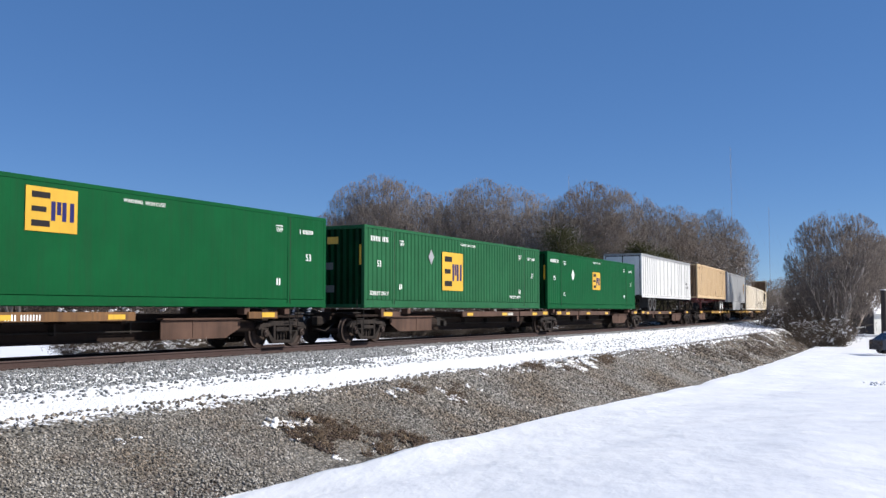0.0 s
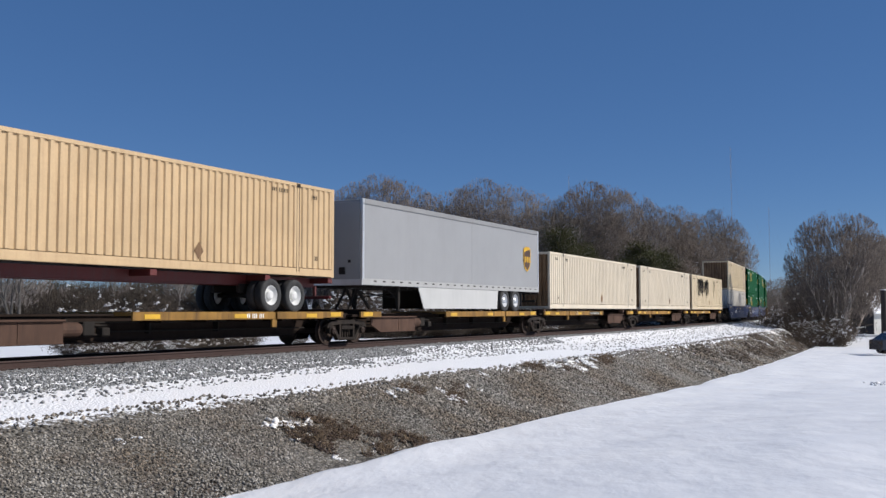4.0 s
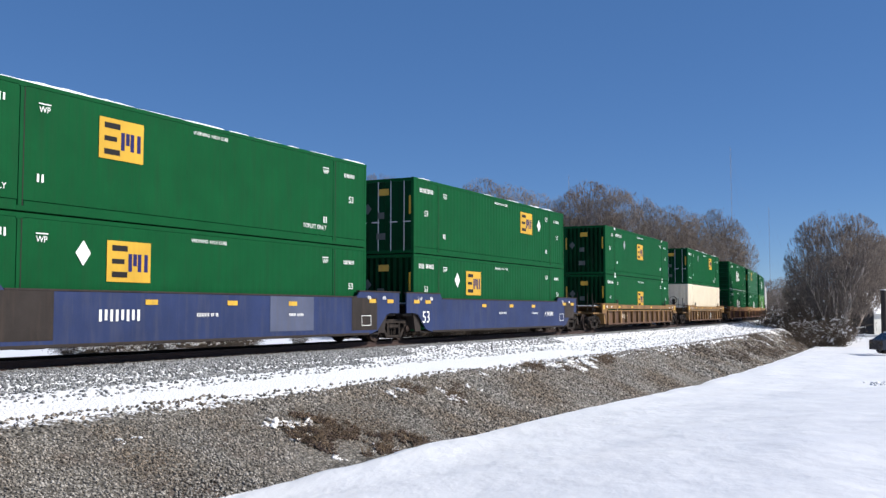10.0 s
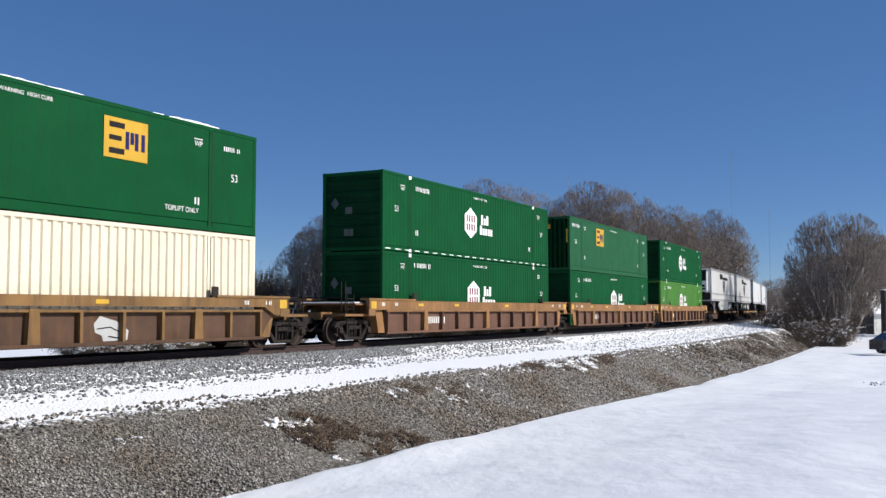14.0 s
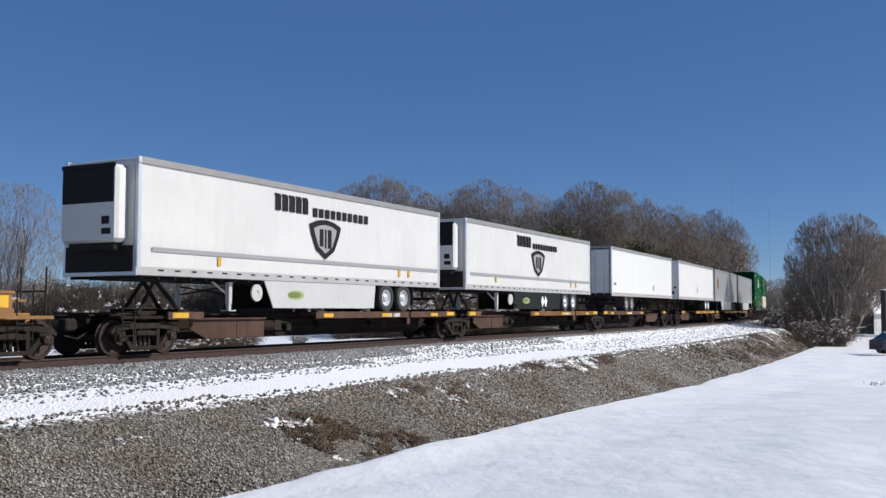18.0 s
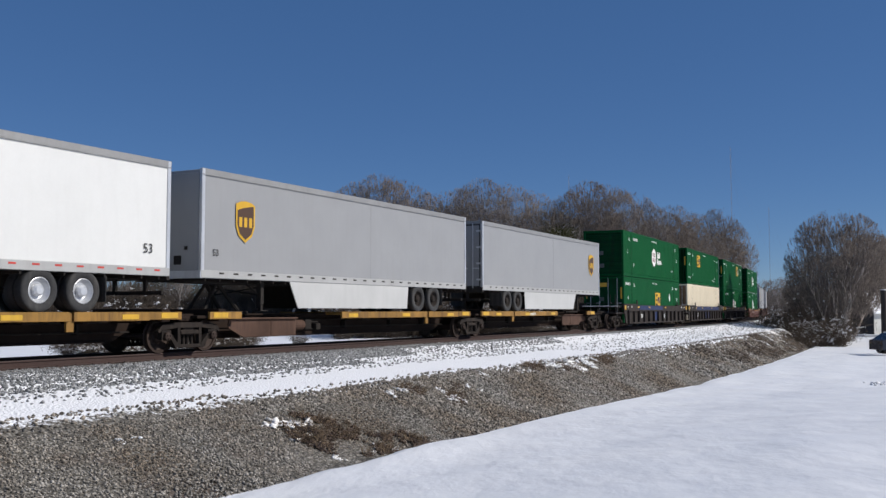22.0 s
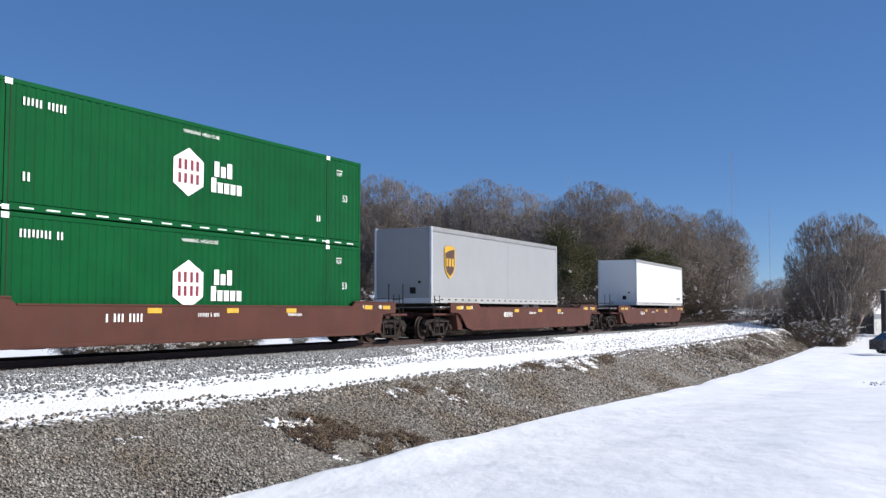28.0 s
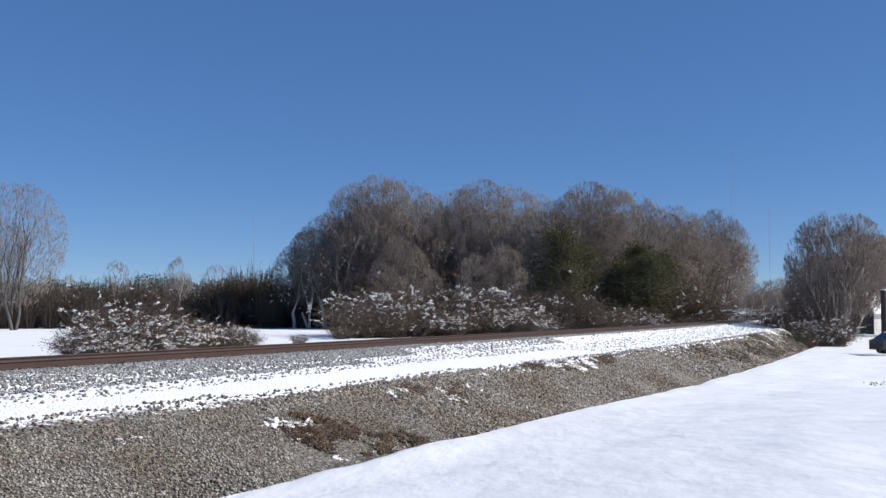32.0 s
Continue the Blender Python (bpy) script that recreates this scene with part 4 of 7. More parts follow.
    part("brake_gear", Build().box(xb - 2.8, xb - 2.45, 0.4, 0.8, 0.5, 0.85, 0.03).rod((xb - 3.2, 0.75, 0.75), (xb - 1.2, 0.75, 0.78), 0.025).rod((xb - 3.0, 0.7, 0.52), (xb - 2.0, 0.7, 0.58), 0.02)
         .box(xb - 3.25, xb - 3.0, 0.6, 0.85, 0.48, 0.7, 0.03), DARK, ob)
    xr = xb - 0.4
    part("brake_cylinder", Build().lathe([(0.001, -0.30), (0.17, -0.29), (0.18, -0.2), (0.18, 0.22), (0.07, 0.30), (0.001, 0.31)], 12, "x", (xr, 0.62, 0.60), closed=False)
         .box(xr - 0.12, xr + 0.12, 0.36, 0.66, 0.72, 0.86, 0.02), DARK, ob, "grimy brake cylinder")
    part("brake_rod", Build().rod((-h + 1.6, 0.46, 0.56), (h - 1.6, 0.46, 0.60), 0.022, k=5).rod((-h + 2.5, 0.44, 0.82), (h - 2.5, 0.44, 0.82), 0.028, k=5), DARK, ob)
    for k in range(5):
        xh = -h + 3.0 + k * (2 * h - 6.0) / 4 + rng.uniform(-0.3, 0.3)
        part("pipe_hanger", Build().box(xh - 0.03, xh + 0.03, 0.28, 0.48, 0.52, 0.92), DARK, ob)
    # pedestals that hold container corners
    for x in (7.9, -7.9, 6.0, -6.0):
        for y in (1.08, -1.08):
            if abs(x) < h + 0.8 and not hitch:
                part("pedestal", with_mat(cached(("ped", y), lambda: Build().box(-0.12, 0.12, y - 0.14, y + 0.14, 1.0, 1.19, 0.01).mesh("pedestal")), beam_colour), None, ob, at=(x, 0, 0))
    if hitch is not None:
        # the stanchion that holds a trailer's king pin
        x, q = hitch
        part("hitch", Build().rod((x - 0.9 * q, 0.35, 1.02), (x, 0.22, 1.92), 0.06).rod((x - 0.9 * q, -0.35, 1.02), (x, -0.22, 1.92), 0.06)
             .rod((x + 0.7 * q, 0.3, 1.02), (x + 0.05 * q, 0.2, 1.88), 0.05).rod((x + 0.7 * q, -0.3, 1.02), (x + 0.05 * q, -0.2, 1.88), 0.05)
             .box(x - 0.45, x + 0.45, -0.5, 0.5, 1.90, 1.98, 0.03).box(x - 1.1, x + 0.9, -0.5, 0.5, 1.0, 1.10, 0.02), DARK, ob, "dark steel trailer hitch stanchion")
    MOVING.append((ob, mid, 0.0))
    ob.matrix_basis = car_pose(mid)
    return ob


# ---- well cars
def well_car(f, r, front_end, rear_end, style, paint, chord, label, trucks=(True, True), seed=0, patches=(), big53=None, brake=False, low=False):
    """One unit of a well car between the truck centres f and r."""
    mid, h = (f + r) / 2, (r - f) / 2
    ob = thing("well_car", label, "railcar", group="well cars of the train")
    rng = random.Random(seed)
    for has, x in ((trucks[0], h), (trucks[1], -h)):
        if has:
            bogie(ob, x, mid - x)
    W = 1.47
    ends = ((1, front_end), (-1, rear_end))
    if style == "smooth":
        top, hood = (1.24, 1.40) if low else (1.57, 1.77)
        out = [(-h + 2.3, 0.30), (h - 2.3, 0.30), (h - 1.75, 0.42), (h - 1.15, 0.96), (h - 0.9, 1.02), (h - 0.25, 1.02), (h - 0.25, hood), (h - 2.9, hood), (h - 3.1, top),
               (-h + 3.1, top), (-h + 2.9, hood), (-h + 0.25, hood), (-h + 0.25, 1.02), (-h + 0.9, 1.02), (-h + 1.15, 0.96), (-h + 1.75, 0.42)]
        for y in (1, -1):
            part("side_wall", Build().prism(out, (W - 0.05) * y, W * y), paint, ob)
            part("side_lip", Build().box(-h + 3.1, h - 3.1, (W - 0.10) * y, (W + 0.015) * y, top - 0.02, top + 0.03, 0.008)
                 .box(h - 2.95, h - 0.2, (W - 0.12) * y, (W + 0.02) * y, hood - 0.02, hood + 0.03, 0.008).box(-h + 2.95, -h + 0.2, (W - 0.12) * y, (W + 0.02) * y, hood - 0.02, hood + 0.03, 0.008), chord, ob)
            part("bottom_sill", Build().box(-h + 2.3, h - 2.3, (W - 0.16) * y, (W + 0.012) * y, 0.28, 0.36, 0.01), chord, ob)
        for x0, x1, z0, z1, mat in patches:
            plate(ob, "paint_patch", x0, x1, z0, z1, W + 0.005, mat, "repainted patch")
        for x in (h - 1.0, h - 1.9, 0.26 * h, -0.05 * h, -0.33 * h, -h + 2.1, -h + 0.9):
            reflector(ob, x, (1.16 if abs(x) > h * 0.6 else 1.05) if low else (1.38 if abs(x) > h * 0.6 else 1.26), W + 0.012, 0.5 if low else 0.42, 0.13)
    else:
        top, chb = 1.47, 1.14
        for y in (1, -1):
            part("side_wall", Build().prism([(-h + 1.55, 0.30), (h - 1.55, 0.30), (h - 1.55, chb - 0.05), (-h + 1.55, chb - 0.05)], (W - 0.18) * y, (W - 0.145) * y), paint, ob)
            part("top_chord", Build().prism([(-h + 0.35, 0.98), (-h + 1.0, 0.98), (-h + 1.5, 1.22), (h - 1.5, 1.22), (h - 1.0, 0.98), (h - 0.35, 0.98), (h - 0.35, top), (-h + 0.35, top)] if style == "arch" else
                 [(-h + 0.35, chb), (h - 0.35, chb), (h - 0.35, top), (-h + 0.35, top)], (W - 0.12) * y, W * y), chord, ob)
            part("bottom_sill", Build().box(-h + 1.55, h - 1.55, (W - 0.2) * y, W * y, 0.28, 0.37, 0.01), paint, ob)
            part("bottom_flange", Build().box(-h + 1.55, h - 1.55, (W - 0.1) * y, (W - 0.01) * y, chb - 0.07, chb, 0.01), chord, ob)
            if style == "arch":
                for q in (1, -1):
                    web = [(h - 1.55, 0.32), (h - 1.55, 1.21), (h - 0.4, 1.10), (h - 0.4, 0.99), (h - 0.85, 0.97), (h - 1.12, 0.86), (h - 1.32, 0.64)]
                    part("end_web", Build().prism([(px * q, pz) for px, pz in web], (W - 0.12) * y, (W - 0.09) * y), paint, ob)
        n = 13
        wide = cached(("rib", 0), lambda: Build().prism([(-0.045, 0.36), (0.045, 0.36), (0.045, 1.08), (-0.045, 1.08)], W - 0.146, W - 0.004).mesh("rib"))
        broad = cached(("rib", 1), lambda: Build().prism([(-0.17, 0.36), (0.17, 0.36), (0.13, 1.16), (-0.13, 1.16)], W - 0.146, W + 0.004).mesh("rib"))
        for k in range(n):
            x = (-h + 1.65) + (2 * h - 3.3) * k / (n - 1)
            big = k in (2, 6, 10)
            me = with_mat(broad if big else wide, chord if big or style == "arch" else paint)
            part("rib", me, None, ob, at=(x, 0, 0))
            part("rib", me, None, ob, at=Matrix.Translation((x, 0, 0)) @ Matrix.Rotation(math.pi, 4, "Z"))
        # hooded ends with catwalks
        for q, e in ends:
            for y in (1, -1):
                part("end_hood", Build().box(h * q - 0.3 * q, h * q - 3.6 * q, (W - 0.35) * y, (W + 0.03) * y, top, top + 0.07, 0.01)
                     .box(h * q - 0.3 * q, h * q - 0.75 * q, (W - 0.05) * y, (W + 0.01) * y, 0.95, 1.16), chord, ob)
                part("guide_post", Build().box(h * q - 3.5 * q, h * q - 3.75 * q, (W - 0.06) * y, (W - 0.02) * y, top, top + 0.30), DARK, ob)
        for x in (h - 0.62, -h + 0.62):
            reflector(ob, x, 1.18, W + 0.008, 0.34, 0.26)
        for x in (0.3 * h, -0.2 * h, 0.6 * h):
            reflector(ob, x, 1.28, W + 0.006, 0.4, 0.10)
        for x0, x1, z0, z1, mat in patches:
            plate(ob, "paint_patch", x0, x1, z0, z1, W + 0.004 if z0 > 1.1 else W - 0.138, mat, "repainted patch")
    # ends of the well, floor and platforms
    zp = 1.22 if low else 1.36
    for q, e in ends:
        x = h * q
        part("end_bulkhead", Build().prism([(x - 1.55 * q, 0.33), (x - 1.12 * q, 0.33), (x - 0.95 * q, 0.95), (x - 1.05 * q, 1.32 if low else 1.42), (x - 1.3 * q, 1.32 if low else 1.42)][::q], -1.36, 1.36), chord, ob)
        part("end_platform", Build().box(x - 1.1 * q, x + (0.9 * q if e else -0.28 * q), -1.30, 1.30, 0.92, 1.00, 0.01)
             .box(x - 0.5 * q, x + (1.0 * q if e else -0.1 * q), -0.4, 0.4, 0.80, 1.06, 0.02)
             .box(x - 1.1 * q, x + (0.2 * q if e else -0.28 * q), -1.25, 1.25, zp - 0.06, zp, 0.01), chord, ob)
        part("snow_cover", Build().box(x - 1.05 * q, x + (0.1 * q if e else -0.3 * q), -1.1, 1.15, zp, zp + 0.05, 0.03), SNOW, ob, "thin layer of snow")
        if e:
            coupler(ob, x + 1.15 * q, q)
            ladder(ob, x + 0.35 * q, 1.28, 0.45, 1.7, DARK)
            ladder(ob, x + 0.2 * q, -1.28, 0.45, 1.7, DARK)
            part("end_rail", Build().rod((x + 0.75 * q, -1.2, 1.55), (x + 0.75 * q, 1.2, 1.55), 0.02).rod((x + 0.75 * q, -1.2, 1.0), (x + 0.75 * q, -1.2, 2.1), 0.022)
                 .rod((x + 0.75 * q, 1.2, 1.0), (x + 0.75 * q, 1.2, 2.1), 0.022).rod((x + 0.4 * q, 0.8, 1.1), (x + 0.4 * q, 0.8, 2.1), 0.02), DARK, ob, "dark handrail over the car end")
    part("floor", Build().box(-h + 1.5, h - 1.5, -1.36, 1.36, 0.29, 0.34).box(-6.3, -5.7, -1.36, 1.36, 0.26, 0.36).box(5.7, 6.3, -1.36, 1.36, 0.26, 0.36), DARK, ob)
    y = W + 0.012 if style == "smooth" else W + 0.006
    zs = (1.0 if low else 1.32) if style == "smooth" else 1.1
    for k, x in enumerate((h - 1.3, h - 2.2, -h + 1.3, -h + 2.3)):
        put_marks(ob, 3, x, zs + 0.18, 0.12, WHITE_MARK, y, seed + k)
    if style == "smooth":
        put_marks(ob, 8, (0.36 if seed != 40 else -0.55) * h, 0.84 if low else 0.86, 0.20 if low or seed == 40 else 0.28, WHITE_MARK, y, seed)
        put_marks(ob, 12, 0.05 * h, 0.95, 0.10, WHITE_MARK, y, seed + 5)
        put_marks(ob, 14, -0.35 * h, 0.95, 0.08, WHITE_MARK, y, seed + 6)
        if big53:
            put_text(ob, "53", h - big53, 0.66, 0.62, WHITE_MARK, y)
        b = Build().box(-h + 2.2, -h + 2.8, y - 0.002, y + 0.002, 0.60, 0.62).box(-h + 2.2, -h + 2.8, y - 0.002, y + 0.002, 0.93, 0.95).box(-h + 2.2, -h + 2.22, y - 0.002, y + 0.002, 0.6, 0.96).box(-h + 2.78, -h + 2.8, y - 0.002, y + 0.002, 0.6, 0.96)
        if not low:
            part("stencil_frame", b, WHITE_MARK, ob, "white stencilled frame")
    else:
        put_marks(ob, 10, 0.45 * h, 0.62, 0.26, WHITE_MARK if chord is not OCHRE_CAR else OFFWHITE, W - 0.138, seed)
    if seed == 60:
        part("spray_paint", Build().prism([(-2.86, 0.40), (-2.1, 0.38), (-2.05, 0.52), (-1.84, 0.60), (-1.80, 0.80), (-1.98, 0.99), (-2.5, 0.86), (-2.72, 0.74), (-2.90, 0.62)][::-1], W - 0.146, W - 0.139), LIGHT_GREY, ob, "pale sprayed patch of paint")
        part("spray_line", Build().rod((-1.9, W - 0.136, 0.68), (-2.3, W - 0.136, 0.72), 0.014, k=5).rod((-2.3, W - 0.136, 0.72), (-2.6, W - 0.136, 0.60), 0.014, k=5).rod((-2.25, W - 0.136, 0.50), (-2.65, W - 0.136, 0.44), 0.014, k=5), BLACK_MARK, ob)
    if seed == 30:
        put_text(ob, "125 T", h - 1.0, 1.42, 0.24, WHITE_MARK, y)
    if seed == 120:
        put_text(ob, "125-T", h - 2.3, 0.55, 0.28, LIGHT_GREY, W - 0.138)
        put_text(ob, "53", -5.6, 0.58, 0.34, LIGHT_GREY, W - 0.138)
    if style != "smooth" and big53:
        put_text(ob, "53", big53, 0.60, 0.40, WHITE_MARK, W - 0.138)
    if seed == 160:
        x = -h - 1.1
        part("end_cage", Build().box(x - 0.06, x + 0.3, -1.15, 1.15, 0.78, 0.98, 0.02).box(x - 0.5, x - 0.05, -0.25, 0.25, 1.05, 1.45, 0.03).rod((x - 0.05, 1.2, 0.42), (x - 0.05, 1.2, 1.75), 0.03).rod((x + 0.4, 1.2, 0.42), (x + 0.4, 1.2, 1.75), 0.03)
             .rod((x - 0.05, 0.5, 0.9), (x - 0.05, 0.5, 1.7), 0.03).box(x - 0.12, x + 0.05, 0.3, 1.15, 1.1, 1.5, 0.02).rod((x - 0.05, 1.2, 1.7), (x - 0.05, -1.2, 1.7), 0.025).rod((x - 0.05, 1.2, 0.5), (x + 0.4, 1.2, 0.5), 0.025), TRUCK, ob, "grimy end platform with ladder and marker box")
    if brake:
        brake_wheel(ob, h + 0.85, 0.5, 1.95)
    MOVING.append((ob, mid, 0.0))
    ob.matrix_basis = car_pose(mid)
    return ob


# ---- highway trailers
def road_wheel(ob, x, y, q, rim_mat):
    w = part("wheel", with_mat(cached(("hub", q), lambda: Build().lathe([(0.12, -0.05 * q), (0.14, 0.10 * q), (0.09, 0.14 * q), (0.001, 0.14 * q), (0.001, -0.05 * q)], 12).mesh("wheel")), rim_mat), None, ob, at=(x, y, 0.50))
    part("tyre", with_mat(cached("tyre", lambda: Build().lathe([(0.29, -0.12), (0.42, -0.14), (0.48, -0.13), (0.50, -0.10), (0.50, 0.10), (0.48, 0.13), (0.42, 0.14), (0.29, 0.12)], 26).mesh("tyre", True)), RUBBER), None, w)
    part("rim", with_mat(cached(("rim", q), lambda: Build().lathe([(0.30, -0.11), (0.30, 0.12 * q + 0.0), (0.285, 0.125 * q), (0.26, 0.09 * q), (0.20, 0.02 * q), (0.12, 0.0), (0.12, -0.03), (0.26, -0.03)], 22).mesh("rim")), rim_mat), None, w)


def trailer(front, level, length, paint, style, label, nose=True, rim=None, skirt=None, extras=(), group="highway trailers on the train"):
    """A box trailer; x forwards on the train. nose: its closed nose leads, and its wheels are at the rear."""
    L, hy = length, BOX_W / 2
    hx, z0, z1 = L / 2, 0.95, 3.93 if style != "ribbed" else 3.87
    ob = thing("semi_trailer", label, "trailer", group=group)
    rim = rim or STEEL
    d = -1 if nose else 1              # the wheels' end
    part("body", Build().box(-hx + 0.03, hx - 0.03, -hy + 0.02, hy - 0.02, z0 + 0.1, z1 - 0.03, 0.02), paint, ob)
    n = int(L / 1.22)
    for y in (1, -1):
        part("top_rail", Build().box(-hx, hx, (hy - 0.04) * y, (hy + 0.004) * y, z1 - 0.17, z1, 0.012).box(-hx, hx, (hy - 0.04) * y, (hy + 0.016) * y, z1 - 0.185, z1 - 0.165), RAIL_GREY, ob, "grey top rail")
        part("bottom_rail", Build().box(-hx, hx, (hy - 0.05) * y, (hy + 0.008) * y, z0 - 0.02, z0 + 0.20, 0.012), SILL_GREY if style != "ribbed" else paint, ob)
        if style == "ribbed":
            rib = cached(("trib", y), lambda: Build().prism([(-0.055, z0 + 0.16), (0.055, z0 + 0.16), (0.055, z1 - 0.15), (-0.055, z1 - 0.15)], (hy - 0.03) * y, (hy + 0.006) * y).mesh("side_post"))
            k = 0
            x = -hx + 0.9
            while x < hx - 0.5:
                part("side_post", with_mat(rib, LIGHT_GREY), None, ob, at=(x, 0, 0))
                x += (0.62, 0.62, 1.22, 0.62, 0.62)[k] if k < 5 else 1.22 if x < 3.2 else 0.62
                k += 1
        elif style != "plain":
            b = Build()
            for k in (n // 2,):
                x = -hx + L * k / n
                b.box(x - 0.01, x + 0.01, (hy - 0.03) * y, (hy - 0.016) * y, z0 + 0.2, z1 - 0.18)
            part("panel_seam", b, paint, ob)
    b = Build()
    k, x = 0, -hx + 0.35
    while x < hx - 0.3:
        b.box(x, x + 0.20, hy + 0.006, hy + 0.011, z0 + 0.10, z0 + 0.145)
        x += 0.62
    part("reflective_tape", b, RED_MARK if style == "plain" and level > 1 else DARK, ob, "dashed reflective tape on the lower rail")
    # end frames
    for q in (1, -1):
        x = hx * q
        for y in (1, -1):
            part("corner_post", Build().box(x - 0.12 * q, x + 0.006 * q, (hy - 0.10) * y, (hy + 0.006) * y, z0 - 0.02, z1, 0.015), STEEL if style != "ribbed" else WHITE, ob)
        if (q > 0) == (not nose):
            for y in (1, -1):
                dr = part("door", Build().box(x - 0.02 * q, x + 0.02 * q, 0.01 * y, (hy - 0.11) * y, z0 + 0.12, z1 - 0.16, 0.01), WHITE if style != "grey" else GREY, ob)
                for yy in (0.30, 0.85):
                    part("locking_bar", Build().rod((x + 0.045 * q, yy * y, z0 + 0.05), (x + 0.045 * q, yy * y, z1 - 0.1), 0.018)
                         .box(x + 0.03 * q, x + 0.06 * q, (yy - 0.04) * y, (yy + 0.3) * y, z0 + 0.9, z0 + 0.94), STEEL, dr)
                for zz in (0.4, 1.1, 1.8, 2.5):
                    part("hinge", Build().box(x + 0.015 * q, x + 0.05 * q, (hy - 0.28) * y, (hy - 0.06) * y, z0 + zz, z0 + zz + 0.07), STEEL, dr)
            g = Build()
            for ya, yb in ((-hy + 0.10, -hy + 0.15), (-0.035, 0.035), (hy - 0.15, hy - 0.10)):
                g.box(x + 0.018 * q, x + 0.03 * q, ya, yb, z0 + 0.10, z1 - 0.14)
            g.box(x + 0.018 * q, x + 0.03 * q, -hy + 0.1, hy - 0.1, z1 - 0.2, z1 - 0.14).box(x + 0.018 * q, x + 0.03 * q, -hy + 0.1, hy - 0.1, z0 + 0.10, z0 + 0.16)
            part("door_gasket", g, RUBBER, ob, "black rubber gasket round the doors")
            part("rear_header", Build().box(x - 0.1 * q, x + 0.02 * q, -hy, hy, z1 - 0.13, z1, 0.01), RAIL_GREY, ob)
            part("rear_sill", Build().box(x - 0.1 * q, x + 0.02 * q, -hy, hy, z0 - 0.12, z0 + 0.11, 0.01), DARK, ob)
            part("rear_guard", Build().box(x - 0.12 * q, x - 0.02 * q, -hy + 0.15, hy - 0.15, 0.45, 0.56, 0.02).box(x - 0.12 * q, x - 0.04 * q, 0.5, 0.6, 0.5, z0).box(x - 0.12 * q, x - 0.04 * q, -0.6, -0.5, 0.5, z0), DARK, ob)
        else:
            part("nose_panel", Build().box(x - 0.02 * q, x + 0.02 * q, -hy + 0.11, hy - 0.11, z0 + 0.1, z1 - 0.12, 0.012), GREY if style in ("grey",) else paint, ob)
            part("air_couplings", Build().box(x, x + 0.06 * q, 0.35, 0.6, z0 + 0.35, z0 + 0.6, 0.02).box(x, x + 0.05 * q, 0.72, 0.82, z0 + 0.75, z0 + 0.85, 0.01), DARK, ob)
            part("nose_sill", Build().box(x - 0.08 * q, x + 0.03 * q, -hy, hy, z0 - 0.03, z0 + 0.18, 0.012), STEEL, ob)
    # underframe
    b = Build().box(-hx + 0.2, hx - 0.2, -0.5, -0.4, z0 - 0.12, z0).box(-hx + 0.2, hx - 0.2, 0.4, 0.5, z0 - 0.12, z0)
    x = -hx + 0.3
    while x < hx - 0.2:
        b.box(x, x + 0.05, -hy + 0.05, hy - 0.05, z0 - 0.10, z0 - 0.02)
        x += 0.6
    part("underframe", b, DARK, ob)
    xa = d * (hx - (3.0 if style == "ribbed" else 4.1 if style == "plain" and not nose else 3.4))
    part("axle_frame", Build().box(xa - 1.3, xa + 1.3, -0.55, -0.42, 0.62, z0 - 0.02).box(xa - 1.3, xa + 1.3, 0.42, 0.55, 0.62, z0 - 0.02).rod((xa - 0.62, -1, 0.5), (xa - 0.62, 1, 0.5), 0.07).rod((xa + 0.62, -1, 0.5), (xa + 0.62, 1, 0.5), 0.07), DARK, ob)
    for x in (xa - 0.62, xa + 0.62):
        for y, q in ((hy - 0.16, 1), (hy - 0.48, 1), (-hy + 0.16, -1), (-hy + 0.48, -1)):
            road_wheel(ob, x, y, q, rim)
    for y in (hy - 0.32, -hy + 0.32):
        part("mud_flap", Build().box(xa + d * 1.28, xa + d * 1.30, y - 0.3, y + 0.3, 0.25, 0.88), RUBBER, ob)
    xl = -d * (hx - (3.9 if style == "reefer" else 3.0))
    for y in (0.95, -0.95):
        part("landing_leg", Build().box(xl - 0.07, xl + 0.07, y - 0.07, y + 0.07, 0.22, z0 - 0.02, 0.01).box(xl - 0.05, xl + 0.05, y - 0.05, y + 0.05, 0.06, 0.3).box(xl - 0.16, xl + 0.16, y - 0.14, y + 0.14, 0.03, 0.06)
             .rod((xl - 0.03, y * 0.98, 0.45), (xl + 0.45, y * 0.7, z0 - 0.05), 0.03).rod((xl, y, 0.45), (xl - 0.4, y * 0.8, z0 - 0.05), 0.025), LIGHT_GREY if style == "reefer" else DARK, ob, "raised landing leg")
    part("landing_brace", Build().rod((xl, -0.95, 0.5), (xl, 0.95, 0.75), 0.025).rod((xl, 0.95, 0.5), (xl, -0.95, 0.75), 0.025), DARK, ob)
    if skirt:
        x0, x1 = sorted((xa - d * 1.4, xl + d * (1.2 if style == "reefer" else 1.0)))
        part("side_skirt", Build().prism([(x0 + 0.1, 0.12), (x1 - 0.45, 0.12), (x1, z0 - 0.02), (x0, z0 - 0.02)] if d < 0 else [(x0 + 0.45, 0.12), (x1 - 0.1, 0.12), (x1, z0 - 0.02), (x0, z0 - 0.02)], hy - 0.05, hy - 0.02), skirt, ob, "smooth panel skirt under the floor")
        # the far skirt is coloured dark to deepen the shade under the floor
        part("side_skirt", Build().box(x0 + 0.2, x1 - 1.6, -hy + 0.02, -hy + 0.05, 0.12, z0 - 0.02), DARK, ob)
    for fn, *args in extras:
        fn(ob, *args)
